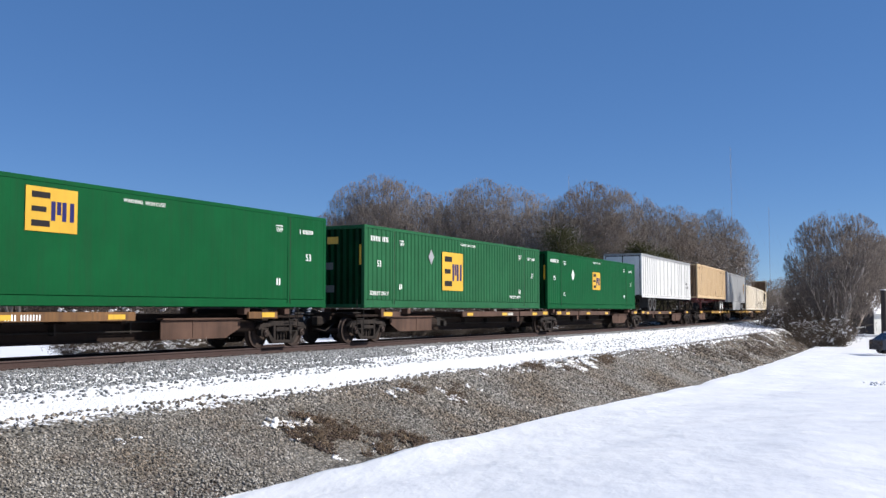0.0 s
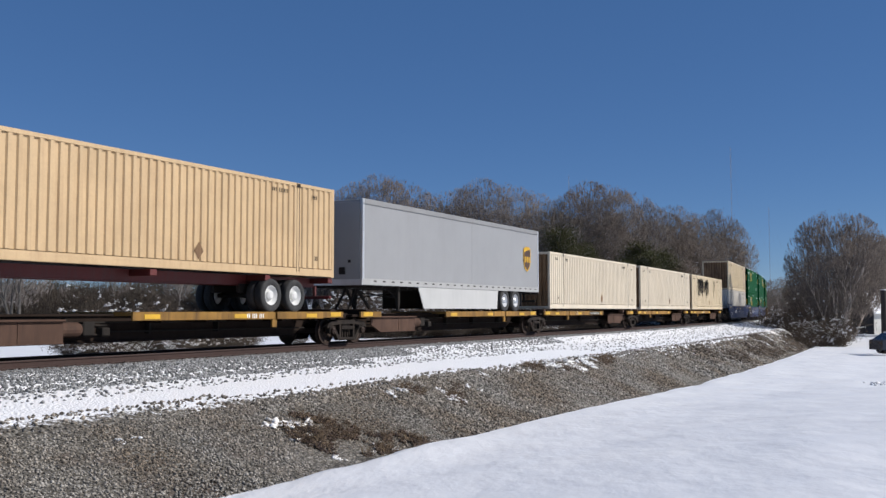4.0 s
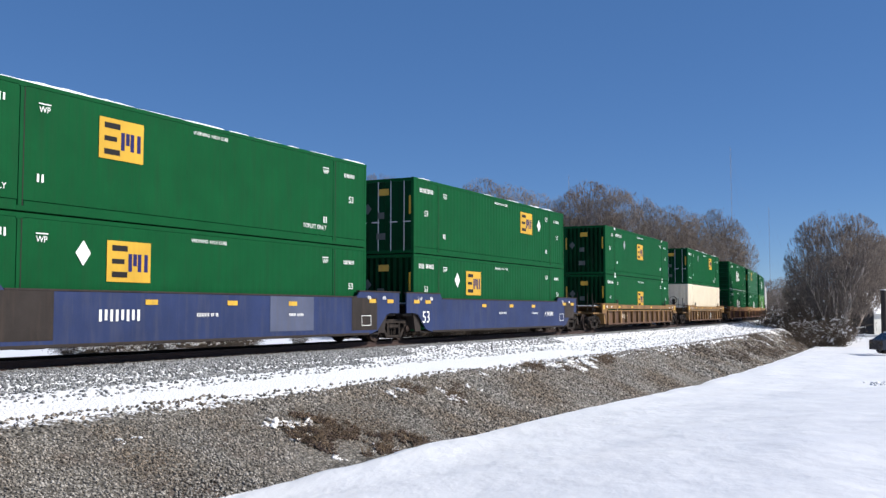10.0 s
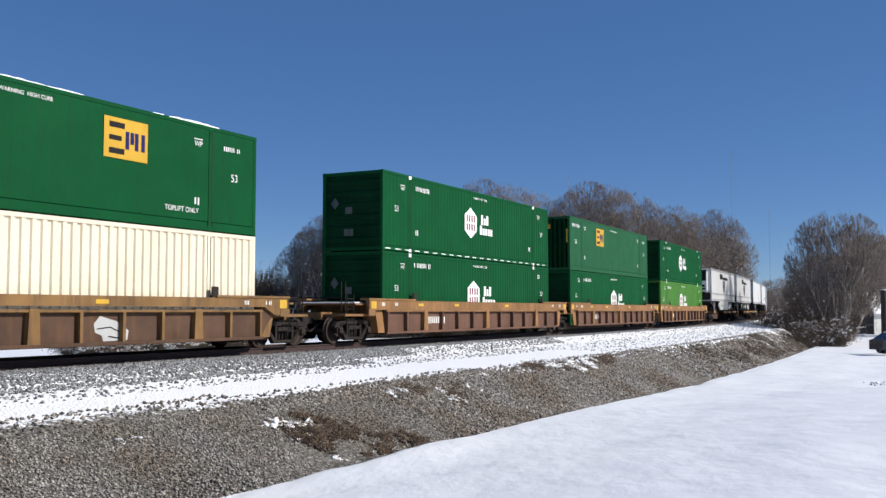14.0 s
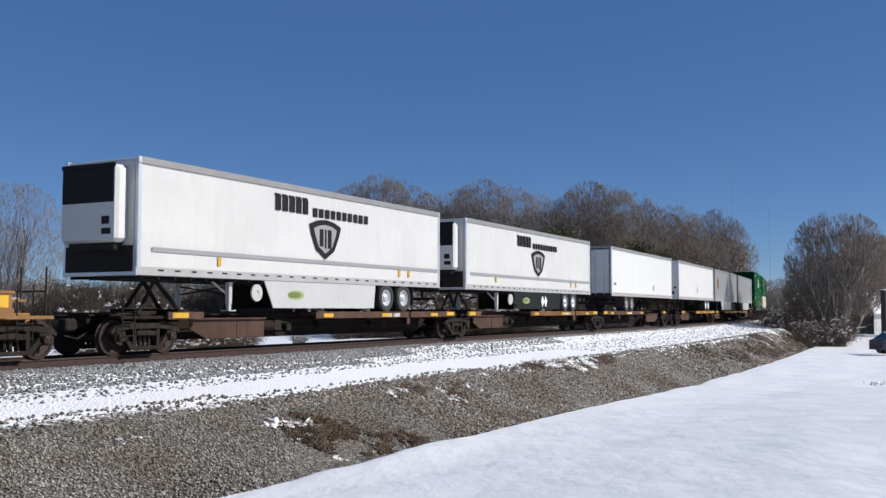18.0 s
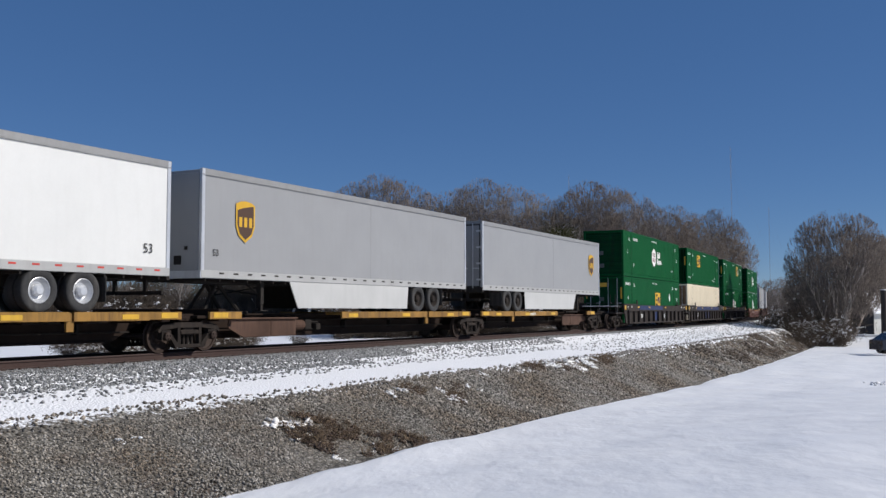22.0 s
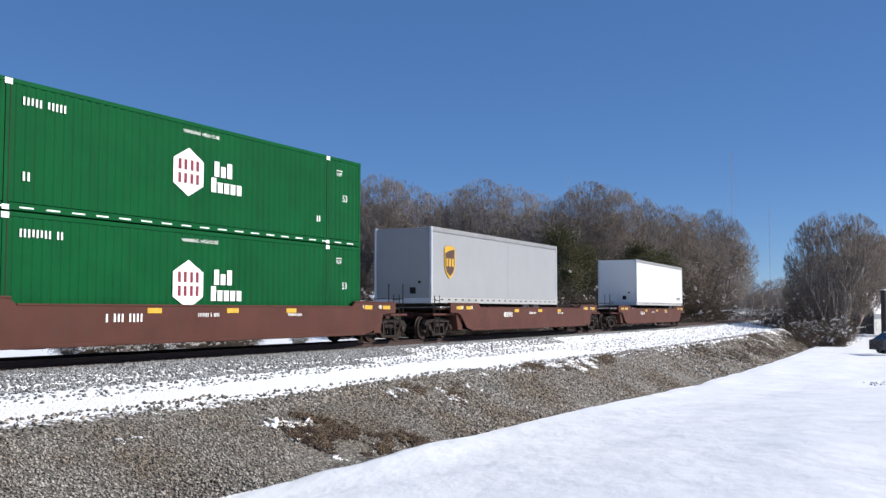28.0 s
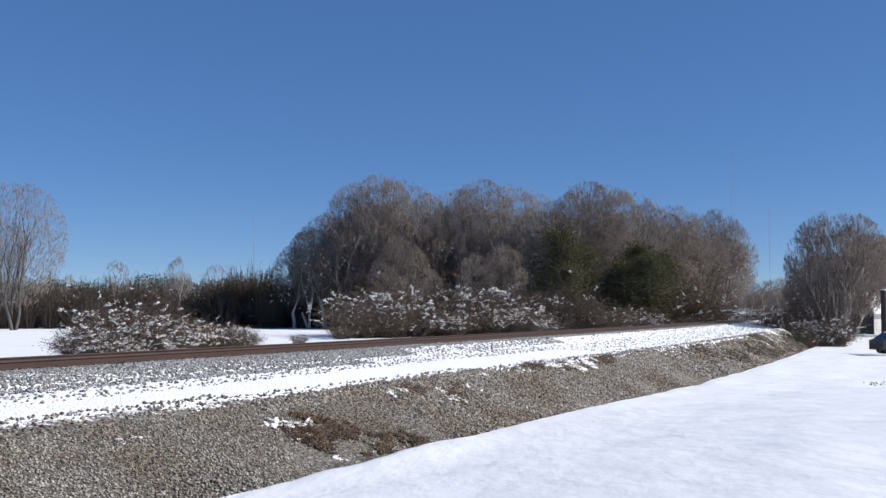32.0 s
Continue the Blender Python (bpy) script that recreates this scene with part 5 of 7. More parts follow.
    ob.matrix_basis = car_pose(front + L / 2, level)
    MOVING.append((ob, front + L / 2, level))
    return ob


def emblem_shield(ob, x, z=2.6, k=1.0):
    y = SIDE_Y + 0.006
    outer = [(x + px * k, z + pz * k) for px, pz in ((0, -0.62), (0.30, -0.42), (0.42, -0.15), (0.42, 0.48), (0.22, 0.56), (0, 0.58), (-0.22, 0.56), (-0.42, 0.48), (-0.42, -0.15), (-0.30, -0.42))]
    e = part("emblem", Build().prism(outer, y - 0.003, y + 0.003), GOLD_MARK, ob, "brown and gold shield emblem")
    part("emblem_shape", Build().prism([(x + px * k, z + pz * k) for px, pz in ((0, -0.53), (0.26, -0.36), (0.36, -0.12), (0.36, 0.30), (0.10, 0.38), (-0.36, 0.46), (-0.36, -0.12), (-0.26, -0.36))], y + 0.003, y + 0.006), UMBER_MARK, e)
    for dx in (0.22, 0.0, -0.22):
        part("emblem_shape", Build().box(x + (dx - 0.065) * k, x + (dx + 0.065) * k, y + 0.006, y + 0.009, z - 0.17 * k, z + 0.11 * k), GOLD_MARK, e)


def reefer_dress(ob, length, second):
    """The cooling unit on the nose, a dark wordmark, a shield and lower stripes."""
    hx, y = length / 2, SIDE_Y + 0.004
    unit = part("cooling_unit", Build().box(hx + 0.02, hx + 0.42, -0.98, 0.98, 1.75, 3.7, 0.10), WHITE, ob, "white cooling unit on the nose")
    part("grille", Build().box(hx + 0.41, hx + 0.44, -0.9, 0.9, 2.75, 3.62, 0.02).box(hx + 0.40, hx + 0.45, -0.94, 0.94, 3.62, 3.74, 0.02), BLACK_MARK, unit, "black louvred grille")
    part("nose_base", Build().box(hx + 0.022, hx + 0.05, -1.18, 1.18, 1.02, 1.68, 0.01).box(hx + 0.02, hx + 0.30, -0.8, 0.8, 1.55, 1.76, 0.03), DARK, ob, "dark lower nose panel")
    part("vent", Build().box(hx + 0.42, hx + 0.435, 0.5, 0.75, 2.2, 2.4).box(hx + 0.42, hx + 0.435, 0.5, 0.8, 1.95, 2.1), BLACK_MARK, unit)
    b = Build()
    for k in range(5):
        x = 2.5 - 0.35 * k
        b.box(x - 0.27, x, y - 0.003, y + 0.003, 3.07, 3.50)
        b.prism([(x - 0.27, 3.50), (x, 3.50), (x + 0.06, 3.58), (x - 0.20, 3.58)], y - 0.003, y + 0.003)
    for k in range(10):
        x = 0.56 - 0.337 * k
        b.box(x - 0.24, x, y - 0.003, y + 0.003, 3.03, 3.31)
    part("wordmark", b, BLACK_MARK, ob, "dark wordmark in plain blocks")
    xs = -0.13
    sh = [(0, 1.69), (0.52, 1.98), (0.78, 2.45), (0.9, 2.78), (0.5, 2.92), (0, 2.98), (-0.5, 2.92), (-0.9, 2.78), (-0.78, 2.45), (-0.52, 1.98)]
    part("emblem", Build().prism([(xs + px, pz) for px, pz in sh], y - 0.003, y + 0.003), BLACK_MARK, ob, "dark shield emblem")
    part("emblem_shape", Build().prism([(xs + px * 0.72, 2.38 + (pz - 2.38) * 0.72) for px, pz in sh], y + 0.003, y + 0.006), GREY, ob)
    part("emblem_shape", Build().box(xs - 0.34, xs - 0.12, y + 0.006, y + 0.009, 2.05, 2.66).box(xs + 0.12, xs + 0.34, y + 0.006, y + 0.009, 2.1, 2.66).box(xs - 0.05, xs + 0.05, y + 0.006, y + 0.009, 2.05, 2.66), BLACK_MARK, ob)
    part("stripe", Build().box(-hx + 0.2, hx - 0.5, y - 0.003, y + 0.002, 1.54, 1.66), GREY, ob, "grey stripe along the lower side")
    for px in (5.0, -4.9, -5.6):
        plate(ob, "reflector", px - 0.07, px + 0.07, 1.28, 1.52, y + 0.002, GOLD_MARK)
    yb = BOX_W / 2 - 0.016
    oval = [(0.45 * math.cos(a * 0.5236) * (1 if a % 3 else 0.96), 0.15 * math.sin(a * 0.5236)) for a in range(12)]
    badge = part("skirt_badge", Build().prism([(1.40 + px, 0.52 + pz) for px, pz in oval], yb - 0.004, yb), LIME_MARK, ob, "pale green oval badge on the skirt")
    part("badge_shape", Build().prism([(1.47 + px * 0.8, 0.52 + pz * 0.62) for px, pz in oval], yb, yb + 0.003), OLIVE_MARK, badge)
    part("skirt_disc", Build().lathe([(0.001, 0.0), (0.25, 0.0), (0.25, 0.05), (0.08, 0.06), (0.05, 0.03), (0.001, 0.03)], 20, "y", (hx - 4.75, BOX_W / 2 - 0.05, 0.56), closed=False), LIGHT_GREY, ob, "pale round wheel disc")
    if second:
        for px in (-0.72, -1.14):
            part("placard", Build().prism([(px - 0.2, 0.5), (px, 0.22), (px + 0.2, 0.5), (px, 0.78)], BOX_W / 2 - 0.02, BOX_W / 2 - 0.008), WHITE_MARK, ob)


def chassis(front, level):
    """A gooseneck road chassis under a container."""
    ob = thing("container_chassis", "dark red steel road chassis carrying a tan container", "chassis")
    hx = BOX_L / 2
    red = painted("dark_red_paint", (0.10, 0.012, 0.011), 0.6, dirty=0.5, dirt=(0.05, 0.03, 0.03))
    for y in (1, -1):
        part("main_rail", Build().prism([(-hx, 0.80), (hx - 3.2, 0.80), (hx - 2.6, 0.98), (hx, 0.98), (hx, 1.11), (-hx, 1.11)], 0.38 * y, 0.50 * y), red, ob)
    for x in (hx - 0.12, hx - 3.0, 0.0, -hx + 3.4, -hx + 0.12):
        part("cross_bolster", Build().box(x - 0.12, x + 0.12, -1.24, 1.24, 0.93, 1.11, 0.02), red, ob)
    xa = -hx + 2.65
    part("axle_frame", Build().box(xa - 1.2, xa + 1.2, -0.55, -0.42, 0.58, 0.84).box(xa - 1.2, xa + 1.2, 0.42, 0.55, 0.58, 0.84).rod((xa - 0.6, -1, 0.5), (xa - 0.6, 1, 0.5), 0.07).rod((xa + 0.6, -1, 0.5), (xa + 0.6, 1, 0.5), 0.07), DARK, ob)
    for x in (xa - 0.6, xa + 0.6):
        for y, q in ((1.13, 1), (0.81, 1), (-1.13, -1), (-0.81, -1)):
            road_wheel(ob, x, y, q, WHITE)
    for y in (0.9, -0.9):
        part("landing_leg", Build().box(hx - 3.6, hx - 3.46, y - 0.07, y + 0.07, 0.18, 1.0, 0.01).box(hx - 3.68, hx - 3.38, y - 0.14, y + 0.14, 0.02, 0.06).rod((hx - 3.53, y, 0.4), (hx - 4.1, y * 0.6, 0.9), 0.03), red, ob)
    part("rear_guard", Build().box(-hx - 0.02, -hx + 0.1, -1.2, 1.2, 0.42, 0.52, 0.02).box(-hx, -hx + 0.08, -0.6, -0.5, 0.5, 0.85).box(-hx, -hx + 0.08, 0.5, 0.6, 0.5, 0.85), red, ob)
    ob.matrix_basis = car_pose(front + hx, level)
    MOVING.append((ob, front + hx, level))
    return ob


def premier_board(ob):
    """A framed name board in plain bars and placards on a trailer's nose."""
    x = 16.15 / 2 + 0.024
    b = Build().box(x, x + 0.004, -0.95, 0.65, 3.30, 3.34).box(x, x + 0.004, -0.95, 0.65, 2.62, 2.66).box(x, x + 0.004, -0.95, -0.91, 2.62, 3.34).box(x, x + 0.004, 0.61, 0.65, 2.62, 3.34)
    part("board_frame", b, GREY, ob)
    b = Build()
    for k in range(7):
        y = -0.78 + k * 0.19
        b.box(x, x + 0.004, y, y + 0.13, 2.88, 3.08 + (0.08 if k == 0 else 0))
    part("board_mark", b, BLACK_MARK, ob, "dark name in plain bars")
    for y, r in ((-0.6, 0.2), (-0.1, 0.14)):
        part("placard", Build().add([(x, y - r, 1.6), (x, y, 1.6 - r), (x, y + r, 1.6), (x, y, 1.6 + r), (x + 0.004, y - r, 1.6), (x + 0.004, y, 1.6 - r), (x + 0.004, y + r, 1.6), (x + 0.004, y, 1.6 + r)],
             [(0, 1, 2, 3), (7, 6, 5, 4), (0, 4, 5, 1), (1, 5, 6, 2), (2, 6, 7, 3), (3, 7, 4, 0)]), GREY, ob)
    part("air_couplings", Build().box(x, x + 0.05, 0.62, 0.95, 1.3, 1.55, 0.02).box(x, x + 0.05, 0.95, 1.1, 1.75, 1.9, 0.02), DARK, ob)


# ---- the consist, in the order in which it passes
S1, S2 = 0.36, 3.275          # levels of stacked boxes in a well
TOP = 1.20                    # level of a box on a spine car
DECK = 1.07
GREEN_BOX = "green steel domestic container with a yellow square emblem"
HUB_BOX = "green steel domestic container with a white hexagon emblem"
SPINE_Y = "rusty yellow and brown intermodal spine car on grimy bogies"
SPINE_B = "brown intermodal spine car with yellow reflectors on grimy bogies"

spine_car(8.5, 24.3, False, True, YELLOW_CAR, BROWN_CAR, "front", SPINE_Y, 11, seed=1)
spine_car(29.2, 46.5, True, False, BROWN_CAR, BROWN_CAR, "rear", SPINE_B, 9, trucks=(True, False), seed=2)
spine_car(46.5, 63.1, False, False, BROWN_CAR, BROWN_CAR, "front", SPINE_B, None, trucks=(True, False), seed=3)
spine_car(63.1, 79.5, False, True, BROWN_CAR, BROWN_CAR, "front", SPINE_B, None, hitch=(-5.2, -1), seed=4)
spine_car(83.8, 100.5, True, False, GOLD_CAR, BROWN_CAR, "rear", SPINE_Y, 10, hitch=(6.4, 1), trucks=(True, False), seed=5)
spine_car(100.5, 117.5, False, False, GOLD_CAR, BROWN_CAR, "rear", SPINE_Y, None, hitch=(6.6, 1), trucks=(True, False), seed=6)
spine_car(117.5, 134.8, False, False, GOLD_CAR, BROWN_CAR, "front", SPINE_Y, None, trucks=(True, False), seed=7)
spine_car(134.8, 152.1, False, False, GOLD_CAR, BROWN_CAR, "front", SPINE_Y, None, trucks=(True, False), seed=8)
spine_car(152.1, 169.4, False, True, GOLD_CAR, BROWN_CAR, "front", SPINE_Y, 10, seed=9)

container("emp", 10.1, TOP, GREEN, GREEN_BOX, extras=[(emblem_yellow, 2.8, 1.68), (small_marks, None, 1, False), (diamond, 4.5, 2.35, WHITE_MARK)])
container("ribbed", 28.58, TOP, GREEN_FADED, "faded green steel domestic container with a yellow square emblem", extras=[(emblem_yellow, 1.35, 0.72, 1.28), (small_marks, None, 6), (lift_marks,), (diamond, 3.2, 2.0, GREY)])
container("emp", 45.81, TOP, GREEN, GREEN_BOX, extras=[(emblem_yellow, 0.08, 1.10), (small_marks, None, 9), (diamond, 4.2, 1.81, WHITE_MARK)])
trailer(63.78, DECK, 16.15, DULL_WHITE, "ribbed", "white highway trailer with outside side posts on a spine car", nose=False, rim=TRUCK, extras=[(diamond, -0.9, 1.55, GREY, 0.3), (put_marks, 7, -6.6, 1.75, 0.2, BLACK_MARK, SIDE_Y + 0.02), (put_marks, 5, -6.4, 2.05, 0.2, BLACK_MARK, SIDE_Y + 0.02)])
chassis(83.2, DECK)
container("cream", 83.2, 2.18, TAN, "tan corrugated container on a dark red road chassis", front_style="ribs", extras=[(diamond, -1.6, 0.55, STAINED_SHADED, 0.24), (cream_marks, 3)])
trailer(101.1, DECK, 16.15, GREY, "grey", "light grey highway trailer with a brown shield emblem", nose=True, skirt=LIGHT_GREY, extras=[(emblem_shield, -6.6, 2.5)])
for a, p, ex in ((118.8, OFFWHITE, []), (136.1, OFFWHITE, []), (153.35, CREAM, [(scrawl,)])):
    container("cream", a, TOP, p, "cream corrugated steel domestic container with grime streaks" if not ex else "cream corrugated container sprayed with black graffiti", extras=[(diamond, -0.6, 0.62, STAINED_SHADED, 0.24), (cream_marks, int(a)), *ex])

BLUE_WELL = "faded blue and grey steel well car with white stencils"
well_car(172.7, 192.4, True, False, "smooth", BLUE_GREY, SLATE_CAR, BLUE_WELL, trucks=(True, False), seed=20, big53=2.75, brake=True,
         patches=[(7.65, 6.55, 0.5, 1.3, BLUE_CAR), (4.9, 2.9, 0.45, 1.54, BLUE_CAR), (2.896, 1.3, 0.98, 1.5, BLUE_CAR), (-1.9, -4.6, 1.1, 1.5, BLUE_CAR), (-4.604, -8.1, 0.45, 1.5, BLUE_CAR), (-8.104, -9.5, 1.04, 1.5, BLUE_CAR)])
well_car(192.4, 212.4, False, False, "smooth", BLUE_CAR, SLATE_CAR, BLUE_WELL, trucks=(True, False), seed=30, big53=2.3,
         patches=[(9.6, 8.204, 1.04, 1.54, SLATE_CAR), (8.2, 5.6, 0.45, 1.55, SLATE_CAR), (-2.2, -4.4, 0.5, 1.54, BLUE_GREY), (-6.6, -8.2, 0.45, 1.55, SLATE_CAR)])
well_car(212.4, 231.3, False, True, "smooth", BLUE_CAR, SLATE_CAR, BLUE_WELL, seed=40, big53=1.75, patches=[(-7.4, -8.8, 0.75, 1.55, SLATE_CAR)])
ORANGE_WELL = "faded orange ribbed well car with rusty panels"
OCHRE_WELL = "weathered ochre and rust-brown ribbed well car"
well_car(235.3, 254.9, True, True, "arch", RUST_CAR, OCHRE_CAR, OCHRE_WELL, seed=50)
well_car(259.2, 278.3, True, True, "arch", RUST_CAR, OCHRE_CAR, "weathered rust-brown ribbed well car", seed=60, brake=True)
well_car(282.2, 302.3, True, False, "ribbed", PANEL_CAR, ORANGE_CAR, ORANGE_WELL, trucks=(True, False), seed=70)
well_car(302.3, 321.8, False, False, "ribbed", PANEL_CAR, ORANGE_CAR, ORANGE_WELL, trucks=(True, False), seed=80)
well_car(321.8, 340.9, False, True, "ribbed", PANEL_CAR, ORANGE_CAR, ORANGE_WELL, seed=90)

container("cream", 174.5, S2, CREAM, "cream corrugated container stacked on a white one", front_style="ribs", extras=[(roof_snow, 53), (diamond, -0.5, 0.5, STAINED_SHADED, 0.24), (cream_marks, 4)])
container("cream", 174.5, S1, PALE, "off-white corrugated container in a blue well car", extras=[(cream_marks, 5)])
container("emp", 194.0, S2, GREEN, GREEN_BOX, extras=[(roof_snow, 33), (emblem_yellow, 3.2, 1.5), (small_marks, None, 12), (lift_marks,)])
container("emp", 194.0, S1, GREEN, GREEN_BOX, extras=[(emblem_yellow, 2.88, 1.45), (small_marks, None, 15), (diamond, 4.32, 2.1, WHITE_MARK)])
container("emp", 213.5, S2, GREEN, GREEN_BOX, front_style="doors", extras=[(roof_snow, 59), (emblem_yellow, -3.0, 1.5), (small_marks, None, 18), (diamond, -4.6, 2.0, WHITE_MARK)])
container("emp", 213.5, S1, GREEN, GREEN_BOX, extras=[(emblem_yellow, 2.86, 1.4), (small_marks, None, 21), (diamond, 4.4, 2.0, WHITE_MARK)])
container("emp", 236.95, S2, GREEN, GREEN_BOX, extras=[(emblem_yellow, 0.05, 1.2), (small_marks, None, 24, True, 5.2), (cast_tips,), (diamond, 3.9, 1.95, GREY)])
container("emp", 236.95, S1, GREEN, GREEN_BOX, extras=[(emblem_yellow, 0.05, 1.0), (small_marks, None, 27), (cast_tips,)])
container("emp", 260.4, S2, GREEN, GREEN_BOX, front_style="doors", extras=[(roof_snow, 35), (emblem_yellow, -3.0, 1.55), (small_marks, None, 30), (lift_marks,), (diamond, 3.3, 2.27, GREY)])
container("cream", 260.4, S1, CREAM_CLEAN, "cream corrugated container under a green one")
container("hub", 283.7, S2, GREEN_HUB, HUB_BOX, front_style="bars", extras=[(emblem_hexagon, 0.87, 0.88), (small_marks, None, 33, True, 5.1), (dash_tape,), (cast_tips,)])
container("hub", 283.7, S1, GREEN, HUB_BOX, front_style="bars", extras=[(emblem_hexagon, 0.6, 0.72), (small_marks, None, 36, True, 5.1), (cast_tips,)])
container("emp", 303.1, S2, GREEN_FADED, GREEN_BOX, extras=[(emblem_yellow, 2.7, 1.58), (small_marks, None, 39)])
container("hub", 303.1, S1, GREEN_HUB, HUB_BOX, front_style="bars", extras=[(emblem_hexagon, 0.0, 0.70), (small_marks, None, 42, True, 5.1)])
container("hub", 323.0, S2, GREEN_HUB, HUB_BOX, front_style="bars", extras=[(emblem_hexagon, 0.87, 0.88), (small_marks, None, 45, True, 5.1), (cast_tips,)])
container("hub", 323.0, S1, GREEN_LIGHT, "light green steel domestic container with a white hexagon emblem", front_style="bars", extras=[(emblem_hexagon, 0.83, 0.83), (small_marks, None, 48, True, 5.1), (cast_tips,)])

spine_car(344.9, 362.4, True, False, BROWN_CAR, BROWN_CAR, "rear", SPINE_B, 9, hitch=(7.6, 1), trucks=(True, False), seed=101)
spine_car(362.4, 380.8, False, False, YELLOW_CAR, BROWN_CAR, "rear", SPINE_Y, 12, hitch=(7.4, 1), trucks=(True, False), seed=102)
spine_car(380.8, 397.6, False, True, BROWN_CAR, BROWN_CAR, "front", SPINE_B, 10, hitch=(-6.0, -1), seed=103)
spine_car(402.2, 418.8, True, False, GOLD_CAR, BROWN_CAR, "rear", SPINE_Y, None, hitch=(6.4, 1), trucks=(True, False), seed=104)
spine_car(418.8, 436.1, False, False, GOLD_CAR, BROWN_CAR, "rear", SPINE_Y, None, hitch=(6.6, 1), trucks=(True, False), seed=105)
spine_car(436.1, 452.6, False, True, GOLD_CAR, BROWN_CAR, "front", SPINE_Y, 10, hitch=(-6.0, -1), seed=106)
REEFER = "white refrigerated highway trailer with dark markings"
trailer(344.3, DECK, 16.15, DULL_WHITE, "reefer", REEFER, nose=True, skirt=LIGHT_GREY, extras=[(reefer_dress, 16.15, False)])
trailer(362.75, DECK, 16.15, DULL_WHITE, "reefer", REEFER, nose=True, skirt=SKIRT, extras=[(reefer_dress, 16.15, True)])
trailer(383.0, DECK, 16.15, WHITE, "plain", "plain white highway trailer with red and white tape", nose=False, rim=RAIL_GREY, extras=[(diamond, -2.4, 1.62, GREY, 0.24), (put_marks, 5, 7.3, 1.6, 0.14, BLACK_MARK, SIDE_Y + 0.004)])
trailer(401.6, DECK, 16.15, WHITE, "plain", "plain white highway trailer with red and white tape", nose=True, extras=[(diamond, 0.1, 1.75, GREY, 0.26), (put_text, "53", -7.3, 1.5, 0.34, BLACK_MARK, SIDE_Y + 0.004), (premier_board,)])
SHIELD = "light grey highway trailer with a brown and gold shield emblem"
trailer(418.95, DECK, 16.15, GREY, "grey", SHIELD, nose=True, rim=TRUCK, skirt=LIGHT_GREY, extras=[(emblem_shield, 6.25), (put_text, "53", 7.5, 1.55, 0.26, BLACK_MARK, SIDE_Y + 0.004)])
trailer(436.7, DECK, 16.15, GREY, "grey", SHIELD, nose=False, rim=TRUCK, skirt=LIGHT_GREY, extras=[(emblem_shield, -6.62)])

SLATE_WELL = "dark slate ribbed well car with blue patches and yellow reflectors"
well_car(457.0, 476.3, True, False, "ribbed", SLATE_CAR, SLATE_CAR, SLATE_WELL, trucks=(True, False), seed=110, big53=-2.2, patches=[(5.6, -1.0, 1.17, 1.44, BLUE_CAR), (1.2, -0.6, 0.45, 1.05, BLUE_CAR)])
well_car(476.3, 495.8, False, False, "ribbed", SLATE_CAR, SLATE_CAR, SLATE_WELL, trucks=(True, False), seed=120, patches=[(6.0, -6.0, 1.17, 1.44, BLUE_CAR), (1.2, 0.2, 0.45, 1.05, BLUE_CAR), (-0.2, -2.2, 0.45, 1.05, BLUE_CAR)])
well_car(495.8, 514.8, False, True, "ribbed", SLATE_CAR, SLATE_CAR, SLATE_WELL, seed=130)
RED_WELL = "oxide red smooth-sided well car with yellow reflectors"
well_car(518.2, 537.6, True, True, "smooth", RED_CAR, RED_CAR, RED_WELL, seed=140, low=True)
well_car(541.4, 560.3, True, True, "smooth", RED_CAR, RED_CAR, RED_WELL, seed=150, low=True)
well_car(564.2, 583.2, True, True, "smooth", RED_CAR, RED_CAR, RED_WELL, seed=160, low=True)

container("hub", 457.95, S2, GREEN_HUB, HUB_BOX, front_style="bars", extras=[(emblem_hexagon, 0.06, 0.88), (small_marks, None, 60, True, 5.1)])
container("emp", 457.95, S1, GREEN, GREEN_BOX, front_style="doors", extras=[(emblem_yellow, -0.9, 1.0), (small_marks, None, 63), (diamond, -4.6, 1.7, WHITE_MARK)])
container("emp", 477.3, S2, GREEN, GREEN_BOX, extras=[(emblem_yellow, 2.8, 1.53), (small_marks, None, 66), (lift_marks,)])
container("cream", 477.3, S1, CREAM_CLEAN, "cream corrugated container under a green one", front_style="doors")
container("emp", 496.6, S2, GREEN, GREEN_BOX, front_style="doors", extras=[(roof_snow, 34), (emblem_yellow, -3.3, 1.6), (small_marks, None, 69), (diamond, -4.2, 1.9, WHITE_MARK)])
container("hub", 496.6, S1, GREEN_HUB, HUB_BOX, front_style="doors", extras=[(emblem_hexagon, 0.2, 0.72), (small_marks, None, 72, True, 5.1)])
container("hub", 519.1, S2, GREEN_HUB, HUB_BOX, front_style="bars", extras=[(emblem_hexagon, 0.45, 0.88), (small_marks, None, 75, True, 5.1), (dash_tape,), (cast_tips,)])
container("hub", 519.1, S1, GREEN_HUB, HUB_BOX, front_style="bars", extras=[(emblem_hexagon, 0.4, 0.80), (small_marks, None, 78, True, 5.1), (cast_tips,)])
trailer(540.4, 0.48, 13.72, GREY, "grey", "light grey highway trailer with a shield emblem in a well car", nose=True, extras=[(emblem_shield, 5.3, 2.6, 1.12)])
trailer(569.4, 0.54, 14.2, WHITE, "plain", "plain white highway trailer riding in a red well car", nose=True, extras=[(put_marks, 9, -5.6, 1.35, 0.2, BLACK_MARK, SIDE_Y + 0.004)])


